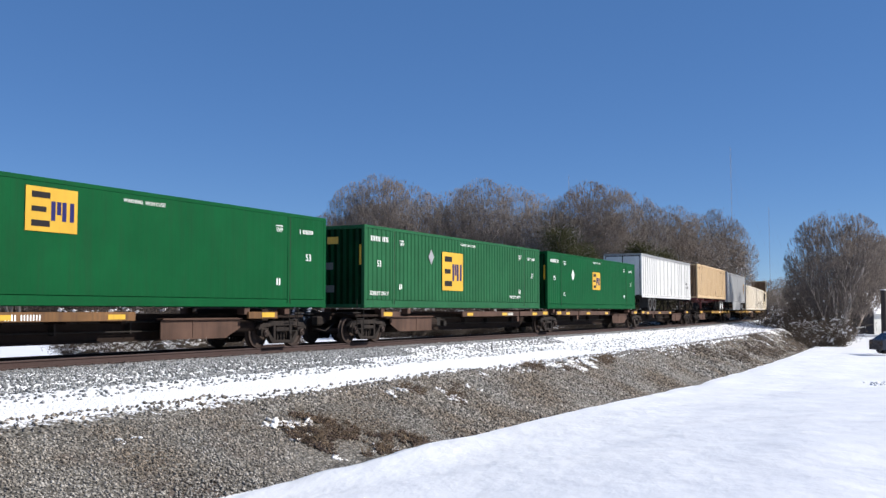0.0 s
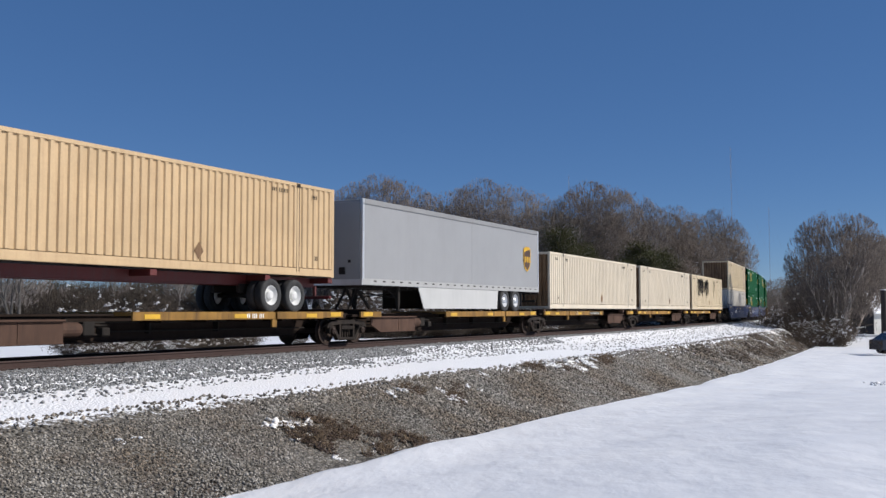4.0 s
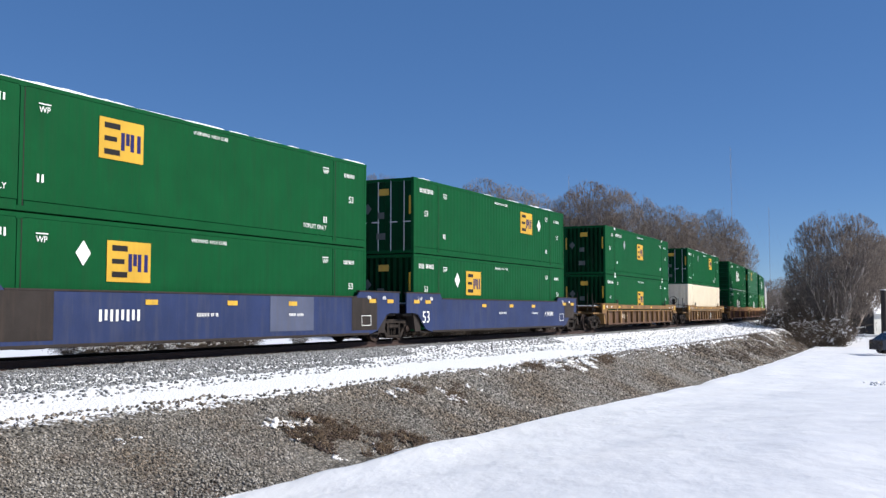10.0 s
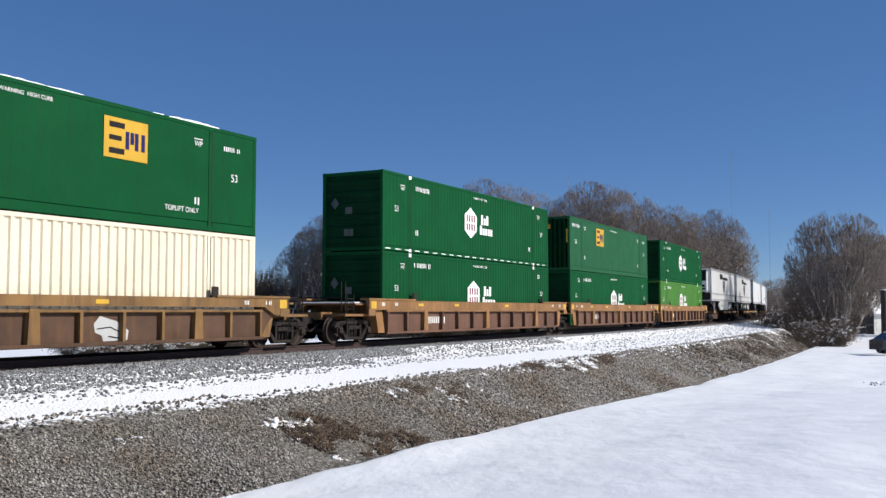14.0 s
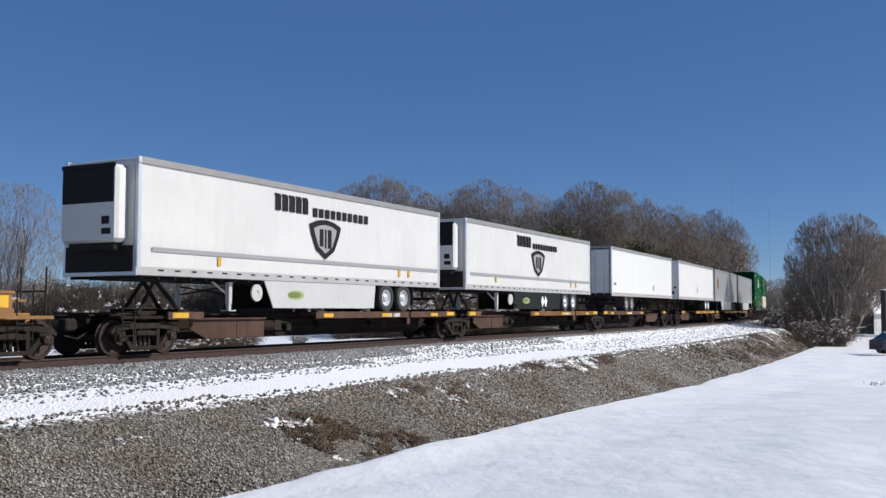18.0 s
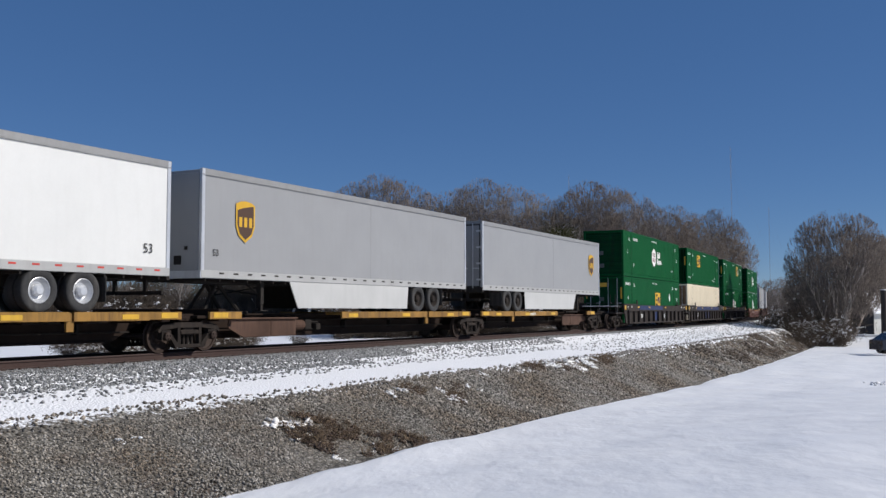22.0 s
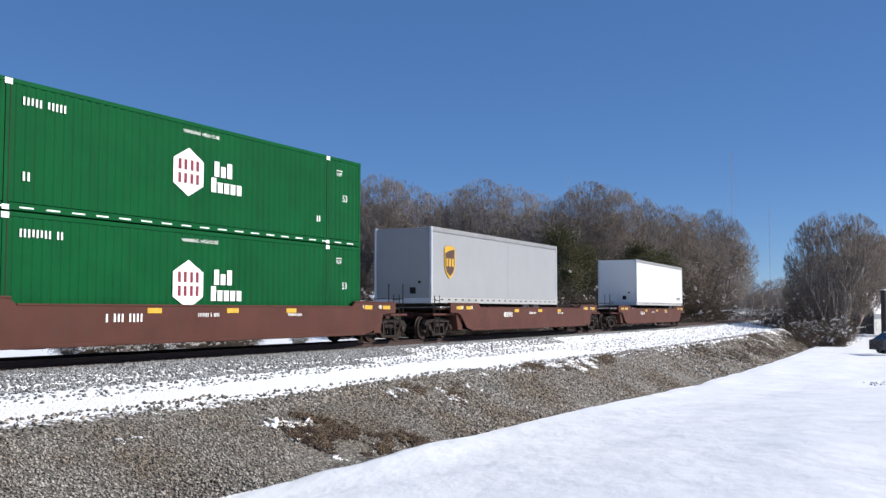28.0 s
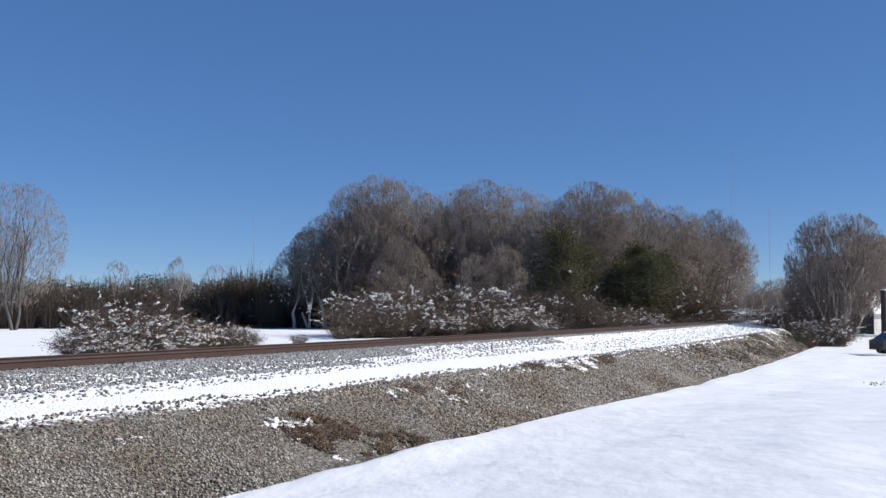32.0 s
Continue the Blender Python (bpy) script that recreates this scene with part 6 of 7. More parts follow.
# ---------------------------------------------------------------- plants
def twig_material(name, a, b_, rough=0.9):
    m, n, l, b = nodes_of(name)
    geo = n.new("ShaderNodeNewGeometry").outputs["Random Per Island"]
    info = n.new("ShaderNodeObjectInfo").outputs["Random"]
    co = n.new("ShaderNodeTexCoord").outputs["Object"]
    base = ramp_node(n, l, geo, [(0.0, a), (1.0, b_)])
    tone = ramp_node(n, l, info, [(0.0, (0.80, 0.76, 0.72)), (0.5, (1, 1, 1)), (1.0, (1.08, 1.02, 0.95))])
    base = mix_node(n, l, 1.0, base, tone, "MULTIPLY")
    g = ramp_node(n, l, noise_node(n, l, co, 6, 4), [(0.3, (0.7, 0.7, 0.7)), (0.7, (1.1, 1.1, 1.1))])
    l.new(mix_node(n, l, 1.0, base, g, "MULTIPLY"), b.inputs["Base Color"])
    b.inputs["Roughness"].default_value = rough
    b.inputs["Specular IOR Level"].default_value = 0.2
    return m


BARK = twig_material("grey_bark", (0.28, 0.255, 0.235), (0.60, 0.55, 0.515))
DARK_BARK = twig_material("dark_grey_bark", (0.055, 0.052, 0.05), (0.115, 0.108, 0.10))
TWIG = twig_material("bare_twigs", (0.100, 0.085, 0.077), (0.245, 0.213, 0.196))
TWIG_GREY = twig_material("grey_bare_twigs", (0.115, 0.100, 0.095), (0.285, 0.256, 0.242))
DEAD_LEAF = twig_material("withered_leaves", (0.11, 0.082, 0.058), (0.20, 0.15, 0.10))
OLIVE_LEAF = twig_material("olive_withered_leaves", (0.11, 0.10, 0.06), (0.19, 0.165, 0.10))
NEEDLE = twig_material("cedar_needles", (0.05, 0.056, 0.024), (0.13, 0.128, 0.06))
BRUSH = twig_material("brown_brush", (0.052, 0.042, 0.035), (0.145, 0.118, 0.098))
HEDGE = twig_material("hedge_twigs", (0.045, 0.037, 0.031), (0.105, 0.087, 0.072))
FAR_GREEN = twig_material("distant_pines", (0.05, 0.06, 0.05), (0.09, 0.10, 0.08))
SNOW_CLUMP = twig_material("clinging_snow", (0.78, 0.80, 0.84), (0.88, 0.89, 0.91), 0.6)


def tubes(segments, k=3):
    """A mesh of open tapered tubes from rows of (p, q, r0, r1)."""
    seg = np.array([(*p, *q, a, b) for p, q, a, b in segments], dtype=float)
    p, q = seg[:, 0:3], seg[:, 3:6]
    d = q - p
    d /= np.linalg.norm(d, axis=1, keepdims=True) + 1e-9
    ref = np.where(np.abs(d[:, 2:3]) < 0.9, np.array([[0, 0, 1.0]]), np.array([[1.0, 0, 0]]))
    u = np.cross(d, ref)
    u /= np.linalg.norm(u, axis=1, keepdims=True) + 1e-9
    w = np.cross(d, u)
    rings = []
    for c, r in ((p, seg[:, 6:7]), (q, seg[:, 7:8])):
        for i in range(k):
            a = 6.28318 * i / k
            rings.append(c + (u * math.cos(a) + w * math.sin(a)) * r)
    v = np.stack(rings, axis=1)                       # n, 2k, 3
    quad = np.array([(i, (i + 1) % k, k + (i + 1) % k, k + i) for i in range(k)])
    f = quad[None] + (np.arange(len(seg)) * 2 * k)[:, None, None]
    return raw_mesh(v.reshape(-1, 3), f.reshape(-1, 4))


def spikes(segments):
    """A mesh of thin three-sided spikes from rows of (p, q, r)."""
    seg = np.array([(*p, *q, r) for p, q, r in segments], dtype=float)
    p, q, r = seg[:, 0:3], seg[:, 3:6], seg[:, 6:7]
    d = q - p
    d /= np.linalg.norm(d, axis=1, keepdims=True) + 1e-9
    ref = np.where(np.abs(d[:, 2:3]) < 0.9, np.array([[0, 0, 1.0]]), np.array([[1.0, 0, 0]]))
    u = np.cross(d, ref)
    u /= np.linalg.norm(u, axis=1, keepdims=True) + 1e-9
    w = np.cross(d, u)
    v = np.stack([p + (u * math.cos(a) + w * math.sin(a)) * r for a in (0.0, 2.0944, 4.1888)] + [q], axis=1)
    f = np.array([(0, 1, 3), (1, 2, 3), (2, 0, 3)])[None] + (np.arange(len(seg)) * 4)[:, None, None]
    return raw_mesh(v.reshape(-1, 3), f.reshape(-1, 3))


def raw_mesh(v, f):
    me = bpy.data.meshes.new("plant")
    n = f.shape[1]
    me.vertices.add(len(v))
    me.vertices.foreach_set("co", v.astype(np.float32).ravel())
    me.loops.add(f.size)
    me.loops.foreach_set("vertex_index", f.astype(np.int32).ravel())
    me.polygons.add(len(f))
    me.polygons.foreach_set("loop_start", np.arange(0, f.size, n, dtype=np.int32))
    me.update()
    return me


def flakes(points, size, rng, flat=1.0):
    """Small leaf-like or clump-like solids at points: bent four-sided chips."""
    pts = np.array(points, dtype=float)
    n = len(pts)
    base = np.array([(1, 0, 0), (0, 1, 0), (-1, 0, 0), (0, -1, 0), (0, 0, 0.55), (0, 0, -0.45)], dtype=float)
    v = base[None] * rng.uniform(0.5, 1.2, (n, 6, 1)) * (size * rng.uniform(0.5, 1.4, n))[:, None, None]
    v[:, :, 2] *= flat
    a, b = rng.uniform(0, 6.28, n), rng.uniform(-0.9, 0.9, n)
    x, y, z = v[:, :, 0], v[:, :, 1], v[:, :, 2]
    y, z = y * np.cos(b)[:, None] - z * np.sin(b)[:, None], y * np.sin(b)[:, None] + z * np.cos(b)[:, None]
    x, y = x * np.cos(a)[:, None] - y * np.sin(a)[:, None], x * np.sin(a)[:, None] + y * np.cos(a)[:, None]
    v = np.stack((x, y, z), axis=2) + pts[:, None, :]
    tri = np.array([(0, 1, 4), (1, 2, 4), (2, 3, 4), (3, 0, 4), (1, 0, 5), (2, 1, 5), (3, 2, 5), (0, 3, 5)])
    f = tri[None] + (np.arange(n) * 6)[:, None, None]
    return raw_mesh(v.reshape(-1, 3), f.reshape(-1, 3))


def grow(rng, height, stems, spread, depth, first, twigs, lift=0.25, thick=1.0, crown=(0.58, 0.25, 0.43), cloud=4200):
    """Limbs and twigs of a bare tree of that height: two lists of (p, q, r0, r1), and the twigs' ends.
    crown: middle of the crown, its half width and half height, as shares of the height."""
    wood, fine, sprays, tips = [], [], [], []
    cz, rx, rz = height * crown[0], height * crown[1], height * crown[2]
    lobes = [(rng.uniform(0, 6.28), rng.uniform(-0.5, 1.2), rng.uniform(0.75, 1.12)) for k in range(7)]

    def reach(v):
        """How far out in the crown a point lies; its outline is uneven."""
        a, e = math.atan2(v.y, v.x), (v.z - cz) / rz
        k = 1.0
        for la, le, lk in lobes:
            near = math.exp(-((math.remainder(a - la, 6.2832)) ** 2 / 0.7 + (e - le) ** 2 / 0.35))
            k += (lk - 1.0) * near
        return math.sqrt((v.x ** 2 + v.y ** 2) / rx ** 2 + e ** 2) / k

    def limb(p, d, length, r, level):
        n = 2 if level < 3 else 1
        for k in range(n):
            d2 = (d + Vector((rng.uniform(-1, 1), rng.uniform(-1, 1), rng.uniform(-0.3, 0.8))) * 0.18).normalized()
            q = p + d2 * (length / n)
            r2 = r * (0.84 if n == 2 else 0.70)
            if level > 0 and q.z > cz - rz and reach(q) > 1.0:
                return
            (wood if r > 0.022 * thick else fine).append((p, q, r, r2))
            p, d, r = q, d2, r2
        if level >= depth:
            return
        kids = 3 if rng.random() < 0.6 else 2
        turn = rng.uniform(0, 6.28)
        u = d.orthogonal().normalized()
        w = d.cross(u)
        for k in range(kids):
            a = turn + 6.28 * k / kids + rng.uniform(-0.5, 0.5)
            tilt = spread * (rng.uniform(0.2, 0.6) if k == 0 else rng.uniform(0.8, 1.4))
            nd = (d * math.cos(tilt) + (u * math.cos(a) + w * math.sin(a)) * math.sin(tilt) + Vector((0, 0, lift))).normalized()
            limb(p, nd, length * (rng.uniform(0.78, 0.9) if k == 0 else rng.uniform(0.58, 0.76)) * (1.0 if level < 3 else 0.78), max(r * (0.88 if k == 0 else rng.uniform(0.66, 0.84)), 0.02), level + 1)

    for k in range(stems):
        a = 6.28 * k / stems + rng.uniform(-0.4, 0.4)
        lean = 0.0 if stems == 1 else rng.uniform(0.15, 0.45)
        d = Vector((math.cos(a) * lean, math.sin(a) * lean, 1)).normalized()
        limb(Vector((math.cos(a) * 0.2 * (stems > 1), math.sin(a) * 0.2 * (stems > 1), -0.3)), d, height * first, height * 0.0185 / math.sqrt(stems) * 1.2, 0)
    # sprays of fine twigs fill the crown in clumps with gaps between them
    made = 0
    shift = rng.uniform(0, 90)
    while made < cloud:
        v = Vector((rng.uniform(-1.15, 1.15) * rx, rng.uniform(-1.15, 1.15) * rx, cz + rng.uniform(-1, 1.1) * rz))
        f = reach(v)
        if f > 1 or rng.random() > 0.25 + 0.75 * f * f or noise.noise(v * 0.5 + Vector((shift, 0, 0))) < rng.uniform(-0.3, 0.12):
            continue
        out = Vector((v.x, v.y, max((v.z - cz) * 0.6, 0) + rz * 0.25)).normalized()
        d = (out * 0.6 + Vector((0, 0, 0.85)) + Vector((rng.uniform(-1, 1), rng.uniform(-1, 1), rng.uniform(-1, 1))) * 0.5).normalized()
        e = v + d * rng.uniform(0.25, 0.6)
        if reach(e) > 1.0:
            e = v.lerp(e, 0.35)
        sprays.append((v, e, 0.023 * thick))
        for k in range(4):
            d2 = (d + Vector((rng.uniform(-1, 1), rng.uniform(-1, 1), rng.uniform(-0.2, 1))) * 0.6).normalized()
            c = v.lerp(e, rng.uniform(0.35, 1.0))
            e2 = c + d2 * rng.uniform(0.15, 0.45)
            if reach(e2) > 1.04:
                continue
            sprays.append((c, e2, 0.016 * thick))
            tips.append(e2)
        made += 1
    return wood, fine, sprays, tips


def tree_model(seed, height, stems, spread, depth, first, twigs, label, twig_mat, leaf_mat=None, leaves=0, leaf_size=0.12, snow=0, lift=0.25, thick=1.0, crown=(0.58, 0.25, 0.43), cloud=4200, bark=None):
    rng = random.Random(seed)
    nrng = np.random.default_rng(seed)
    wood, fine, sprays, tips = grow(rng, height, stems, spread, depth, first, twigs, lift, thick, crown, cloud)
    ob = thing("bare_tree", label, "tree")
    part("trunk", tubes(wood, 6), bark or BARK, ob)
    part("branches", tubes(fine, 3), twig_mat, ob)
    part("crown", spikes(sprays), twig_mat, ob)
    if leaves:
        pick = [tips[rng.randrange(len(tips))] + Vector((rng.uniform(-0.3, 0.3), rng.uniform(-0.3, 0.3), rng.uniform(-0.3, 0.2))) for k in range(leaves)]
        part("withered_foliage", flakes(pick, leaf_size, nrng, 0.5), leaf_mat, ob, "withered leaves still on the twigs")
    if snow:
        low = [p for p in tips if p.z < height * 0.55]
        pick = []
        for k in range(snow):
            c = low[rng.randrange(len(low))]
            run = Vector((rng.uniform(-1, 1), rng.uniform(-1, 1), rng.uniform(-0.2, 0.8))) * rng.uniform(0.1, 0.5)
            pick += [c + run * (n / 3) for n in range(rng.randint(1, 4))]
        tagged(part("snow", flakes(pick, 0.11, nrng, 0.7), SNOW_CLUMP, ob), "clumps of snow on the twigs", kind="stuff")
    return ob


def shrub_model(seed, height, width, stems, label, mat, snow, snow_size=0.10, name="shrub"):
    """A tangle of bowed canes with snow lying on it."""
    rng = random.Random(seed)
    nrng = np.random.default_rng(seed)
    fine, tips = [], []
    for k in range(stems):
        a = rng.uniform(0, 6.28)
        rr = width * math.sqrt(rng.random()) * 0.8
        p = Vector((math.cos(a) * rr * 0.7, math.sin(a) * rr * 0.7, -0.1))
        d = Vector((math.cos(a) * 0.5 + rng.uniform(-0.4, 0.4), math.sin(a) * 0.5 + rng.uniform(-0.4, 0.4), 1.2)).normalized()
        lim = height * (1 - 0.45 * (rr / width) ** 2) * rng.uniform(0.6, 1.08)
        r = rng.uniform(0.010, 0.022)
        steps = 5
        for j in range(steps):
            q = p + d * (lim / steps * 1.15)
            fine.append((p, q, r, r * 0.8))
            r *= 0.8
            for m in range(2):
                e = q + Vector((rng.uniform(-1, 1), rng.uniform(-1, 1), rng.uniform(-0.3, 0.9))).normalized() * rng.uniform(0.25, 0.7) * height / 2.6
                fine.append((q, e, 0.010, 0.006))
                e2 = e + Vector((rng.uniform(-1, 1), rng.uniform(-1, 1), rng.uniform(-0.8, 0.4))).normalized() * rng.uniform(0.2, 0.5) * height / 2.6
                fine.append((e, e2, 0.008, 0.005))
                if j > 0:
                    tips += [e, e2]
            p = q
            d = (d + Vector((rng.uniform(-0.4, 0.4), rng.uniform(-0.4, 0.4), -0.16 * j))).normalized()
    ob = thing(name, label, "shrub")
    part("stem_mass", tubes(fine, 3), mat, ob)
    rest = [tips[rng.randrange(len(tips))] for k in range(stems * 5)]
    part("withered_foliage", flakes(rest, 0.055, nrng, 0.4), DEAD_LEAF, ob, "withered brown leaves")
    if snow:
        pick = []
        while len(pick) < snow:
            c = tips[rng.randrange(len(tips))]
            if c.z > height * 0.25 and noise.noise(c * 1.1 + Vector((seed, 0, 0))) > rng.uniform(-0.1, 0.3):
                run = Vector((rng.uniform(-1, 1), rng.uniform(-1, 1), rng.uniform(-0.5, 0.5))).normalized() * rng.uniform(0.15, 0.8)
                for k in range(rng.randint(3, 14)):
                    pick.append(c + run * rng.random() + Vector((rng.gauss(0, 0.04), rng.gauss(0, 0.04), rng.gauss(0, 0.03))))
        tagged(part("snow", flakes(pick, snow_size, nrng, 0.7), SNOW_CLUMP, ob), "clumps of snow on the canes", kind="stuff")
    return ob


def cedar_model(seed, height, width):
    rng = random.Random(seed)
    nrng = np.random.default_rng(seed)
    ob = thing("cedar_tree", "dark green cedar tree among bare trees", "tree")
    part("trunk", tubes([((0, 0, -0.3), (0, 0, height * 0.5), 0.16, 0.1), ((0, 0, height * 0.5), (0, 0, height * 0.97), 0.1, 0.03)], 6), BARK, ob)
    pts, arms = [], []
    for k in range(430):
        z = height * (0.03 + 0.9 * rng.random())
        a = rng.uniform(0, 6.28)
        lobe = 0.85 + 0.5 * noise.noise((math.cos(a) * 1.1, math.sin(a) * 1.1, z * 0.45 + seed))
        reach = width * max(math.sin(math.pi * (0.16 + 0.82 * z / height)), 0.05) ** 0.7 * lobe * rng.uniform(0.6, 1.05) + 0.15
        e = Vector((math.cos(a) * reach, math.sin(a) * reach, z + reach * rng.uniform(0.0, 0.7)))
        arms.append(((0, 0, z), e, 0.03, 0.01))
        for j in range(40):
            t = 0.25 + 0.8 * rng.random()
            pts.append(Vector((0, 0, z)).lerp(e, t) + Vector((rng.gauss(0, 0.55), rng.gauss(0, 0.55), rng.gauss(0, 0.5))))
    part("limb_mass", tubes(arms, 3), BARK, ob)
    part("foliage", flakes(pts, 0.115, nrng, 0.7), NEEDLE, ob)
    tagged(part("snow", flakes([p + Vector((0, 0, 0.1)) for p in pts[::170]], 0.09, nrng, 0.6), SNOW_CLUMP, ob), "a few clumps of snow", kind="stuff")
    return ob


def place(px, depth, z=None):
    """A spot on the ground in the direction px (from the middle of the view, per 1729) at that depth."""
    x = (px - 784) / 1729 * depth
    if z is None:
        z = -1.35
    return x, depth, z


def put(model, first, px, depth, z, turn, size=1.0, lean=0.0):
    m = Matrix.Translation(place(px, depth, z)) @ Matrix.Rotation(turn, 4, "Z") @ Matrix.Rotation(lean, 4, "X")
    if first:
        ob = model
        ob.matrix_basis = m
    else:
        ob = copy_thing(model, m)
    ob.scale = (size,) * 3
    return ob


rng_w = random.Random(77)
BARE = "tall bare deciduous tree with grey bark and fine twigs"
WOODS = [
    (tree_model(1, 17, 1, 0.48, 5, 0.20, 4, BARE, TWIG, DEAD_LEAF, 500, 0.08, snow=60, lift=0.32, crown=(0.60, 0.28, 0.40)), 17),
    (tree_model(2, 17, 1, 0.42, 5, 0.21, 4, BARE, TWIG_GREY, snow=50, lift=0.34, crown=(0.60, 0.29, 0.39)), 17),
    (tree_model(3, 17, 1, 0.52, 5, 0.18, 4, BARE, TWIG, OLIVE_LEAF, 1500, 0.085, snow=40, lift=0.30, crown=(0.59, 0.33, 0.40)), 17),
    (tree_model(4, 17, 2, 0.42, 5, 0.20, 5, BARE, TWIG_GREY, snow=70, lift=0.32, crown=(0.60, 0.32, 0.39)), 17),
    (tree_model(5, 15, 1, 0.56, 5, 0.17, 4, "broad bare tree with withered brown leaves and specks of snow", TWIG, DEAD_LEAF, 1300, 0.08, snow=160, crown=(0.60, 0.33, 0.41)), 15),
]
for ob, h in WOODS:
    ob["group"] = "trees of the wood beyond the line"
# outline of the wood: direction and height of its top over the ground
OUTLINE = [(522, 11.0), (548, 12.9), (575, 14.7), (605, 17.0), (640, 18.9), (672, 19.8), (704, 19.0), (740, 18.0), (778, 18.0), (815, 18.3), (852, 19.1), (890, 18.1), (930, 17.3), (968, 16.8), (1004, 17.5), (1040, 18.8), (1078, 18.5), (1115, 17.6), (1152, 17.1), (1188, 16.0), (1222, 16.2), (1254, 16.0), (1280, 15.4)]
used = set()


def wood_tree(k, px, depth, height, z=-1.35):
    ob, h = WOODS[k]
    put(ob, k not in used, px, depth, z, rng_w.uniform(0, 6.28), height / h)
    used.add(k)


for i, (px, top) in enumerate(OUTLINE):
    depth = 134 if px < 1100 else 134 + (px - 1100) / 168 * 16
    wood_tree((i * 3 + (i // 4)) % 4 if px < 1180 else 4 if i % 2 else 2, px, depth, top * 1.085)
    if px > 600:
        wood_tree(rng_w.randrange(5), px + rng_w.uniform(-12, 22), depth + rng_w.uniform(9, 14), top * 0.95)
    if 620 < px < 1230 and i % 2:
        wood_tree(rng_w.randrange(5), px + rng_w.uniform(4, 30), depth - rng_w.uniform(5, 9), top * rng_w.uniform(0.42, 0.62))
thicket_rows = [(520, 620, 138, 150, 0.08), (600, 1262, 128, 142, 0.6)]
CEDAR = cedar_model(9, 12.8, 4.3)
CEDAR["group"] = "cedars in the wood"
put(CEDAR, True, 992, 120, -1.35, 0.3, 1.0)
put(CEDAR, False, 1030, 123, -1.35, 2.3, 0.85)
put(CEDAR, False, 1170, 122, -1.35, 1.3, 0.78)
for px, depth, height in ((706, 127, 12.5),):
    wood_tree(2, px, depth, height)
put(CEDAR, False, 1128, 125, -1.35, 4.3, 0.88)
put(CEDAR, False, 1085, 127, -1.35, 3.3, 0.62)
put(CEDAR, False, 1106, 119, -1.35, 2.1, 0.68)
put(CEDAR, False, 1150, 119, -1.35, 0.9, 0.74)
put(CEDAR, False, 1004, 117, -1.35, 4.0, 0.62)
put(CEDAR, False, 960, 126, -1.35, 5.0, 0.55)

# brush with snow at the foot of the wood
SHRUBS = [shrub_model(21, 2.7, 2.6, 170, "dense bare shrub loaded with clumps of snow", BRUSH, 1500, 0.068),
          shrub_model(22, 2.5, 2.2, 125, "bare brown shrub with clumps of snow", BRUSH, 900, 0.066),
          shrub_model(23, 2.8, 2.4, 115, "bare brown shrub with a little snow", BRUSH, 170, 0.058)]
for ob in SHRUBS:
    ob["group"] = "shrubs beyond the line"
seen_shrub = set()


def shrub(k, px, depth, size, z=-1.3):
    put(SHRUBS[k], k not in seen_shrub, px, depth, z, rng_w.uniform(0, 6.28), size)
    seen_shrub.add(k)


for px, d, k, s_ in ((140, 47, 0, 0.5), (172, 49, 0, 0.72), (205, 50, 0, 0.98), (238, 51, 0, 1.14), (272, 53, 0, 1.02), (308, 55, 0, 0.86), (342, 57, 0, 0.74), (376, 58, 0, 0.70), (404, 60, 1, 0.72), (430, 61, 0, 0.5), (190, 46, 0, 0.6), (290, 50, 0, 0.6),
                     (432, 63, 2, 0.36), (530, 72, 2, 0.3)):
    shrub(k, px, d, s_)
px = 606
while px < 1235:
    d = 84 + (px - 600) * 0.052 + rng_w.uniform(0, 6)
    snowy = 645 < px < 700 or 720 < px < 865 or 885 < px < 975 or 1075 < px < 1145
    shrub(rng_w.choice((0, 1)) if snowy and rng_w.random() < 0.75 else 2, px, d, rng_w.choice((0.55, 0.8, 1.0, 1.35, 1.6)) * rng_w.uniform(0.85, 1.1) if px < 1180 else 0.9)
    shrub(1 if snowy and rng_w.random() < 0.6 else 2, px + 10, d + 9, rng_w.choice((0.9, 1.4, 1.9, 2.4)) * rng_w.uniform(0.85, 1.1))
    px += rng_w.uniform(16, 27)


# far hedge and woods beyond the field, each one mass
def thicket(name, label, spans, mat, seed, count, h0, h1, r, lean=0.25):
    rng = np.random.default_rng(seed)
    rows = []
    for px0, px1, d0, d1, share in spans:
        for k in range(int(count * share)):
            depth = rng.uniform(d0, d1)
            x = (rng.uniform(px0, px1) - 784) / 1729 * depth
            wave = 0.75 + 0.35 * noise.noise((x * 0.12, depth * 0.05, seed)) + 0.15 * noise.noise((x * 0.6, 3, seed))
            top = rng.uniform(h0, h1) * wave
            b = rng.uniform(0, 0.55) * top
            p = Vector((x, depth, -1.6 + b))
            d = Vector((rng.normal(0, lean), rng.normal(0, lean), 1)).normalized()
            q = p + d * (top - b)
            rows.append((p, q, r, r * 0.35))
            for m in range(2):
                t = rng.uniform(0.3, 0.9)
                c = p.lerp(q, t)
                e = c + Vector((rng.normal(0, 0.7), rng.normal(0, 0.7), rng.uniform(0.1, 1.0))) * (top * 0.16)
                rows.append((c, e, r * 0.7, r * 0.25))
    ob = part(name, tubes(rows, 3), mat)
    return tagged(ob, label, "woods", kind="stuff")


thicket("understorey", "grey-brown leafless undergrowth inside the wood", thicket_rows, BRUSH, 30, 6500, 5.0, 13.0, 0.05, 0.22)


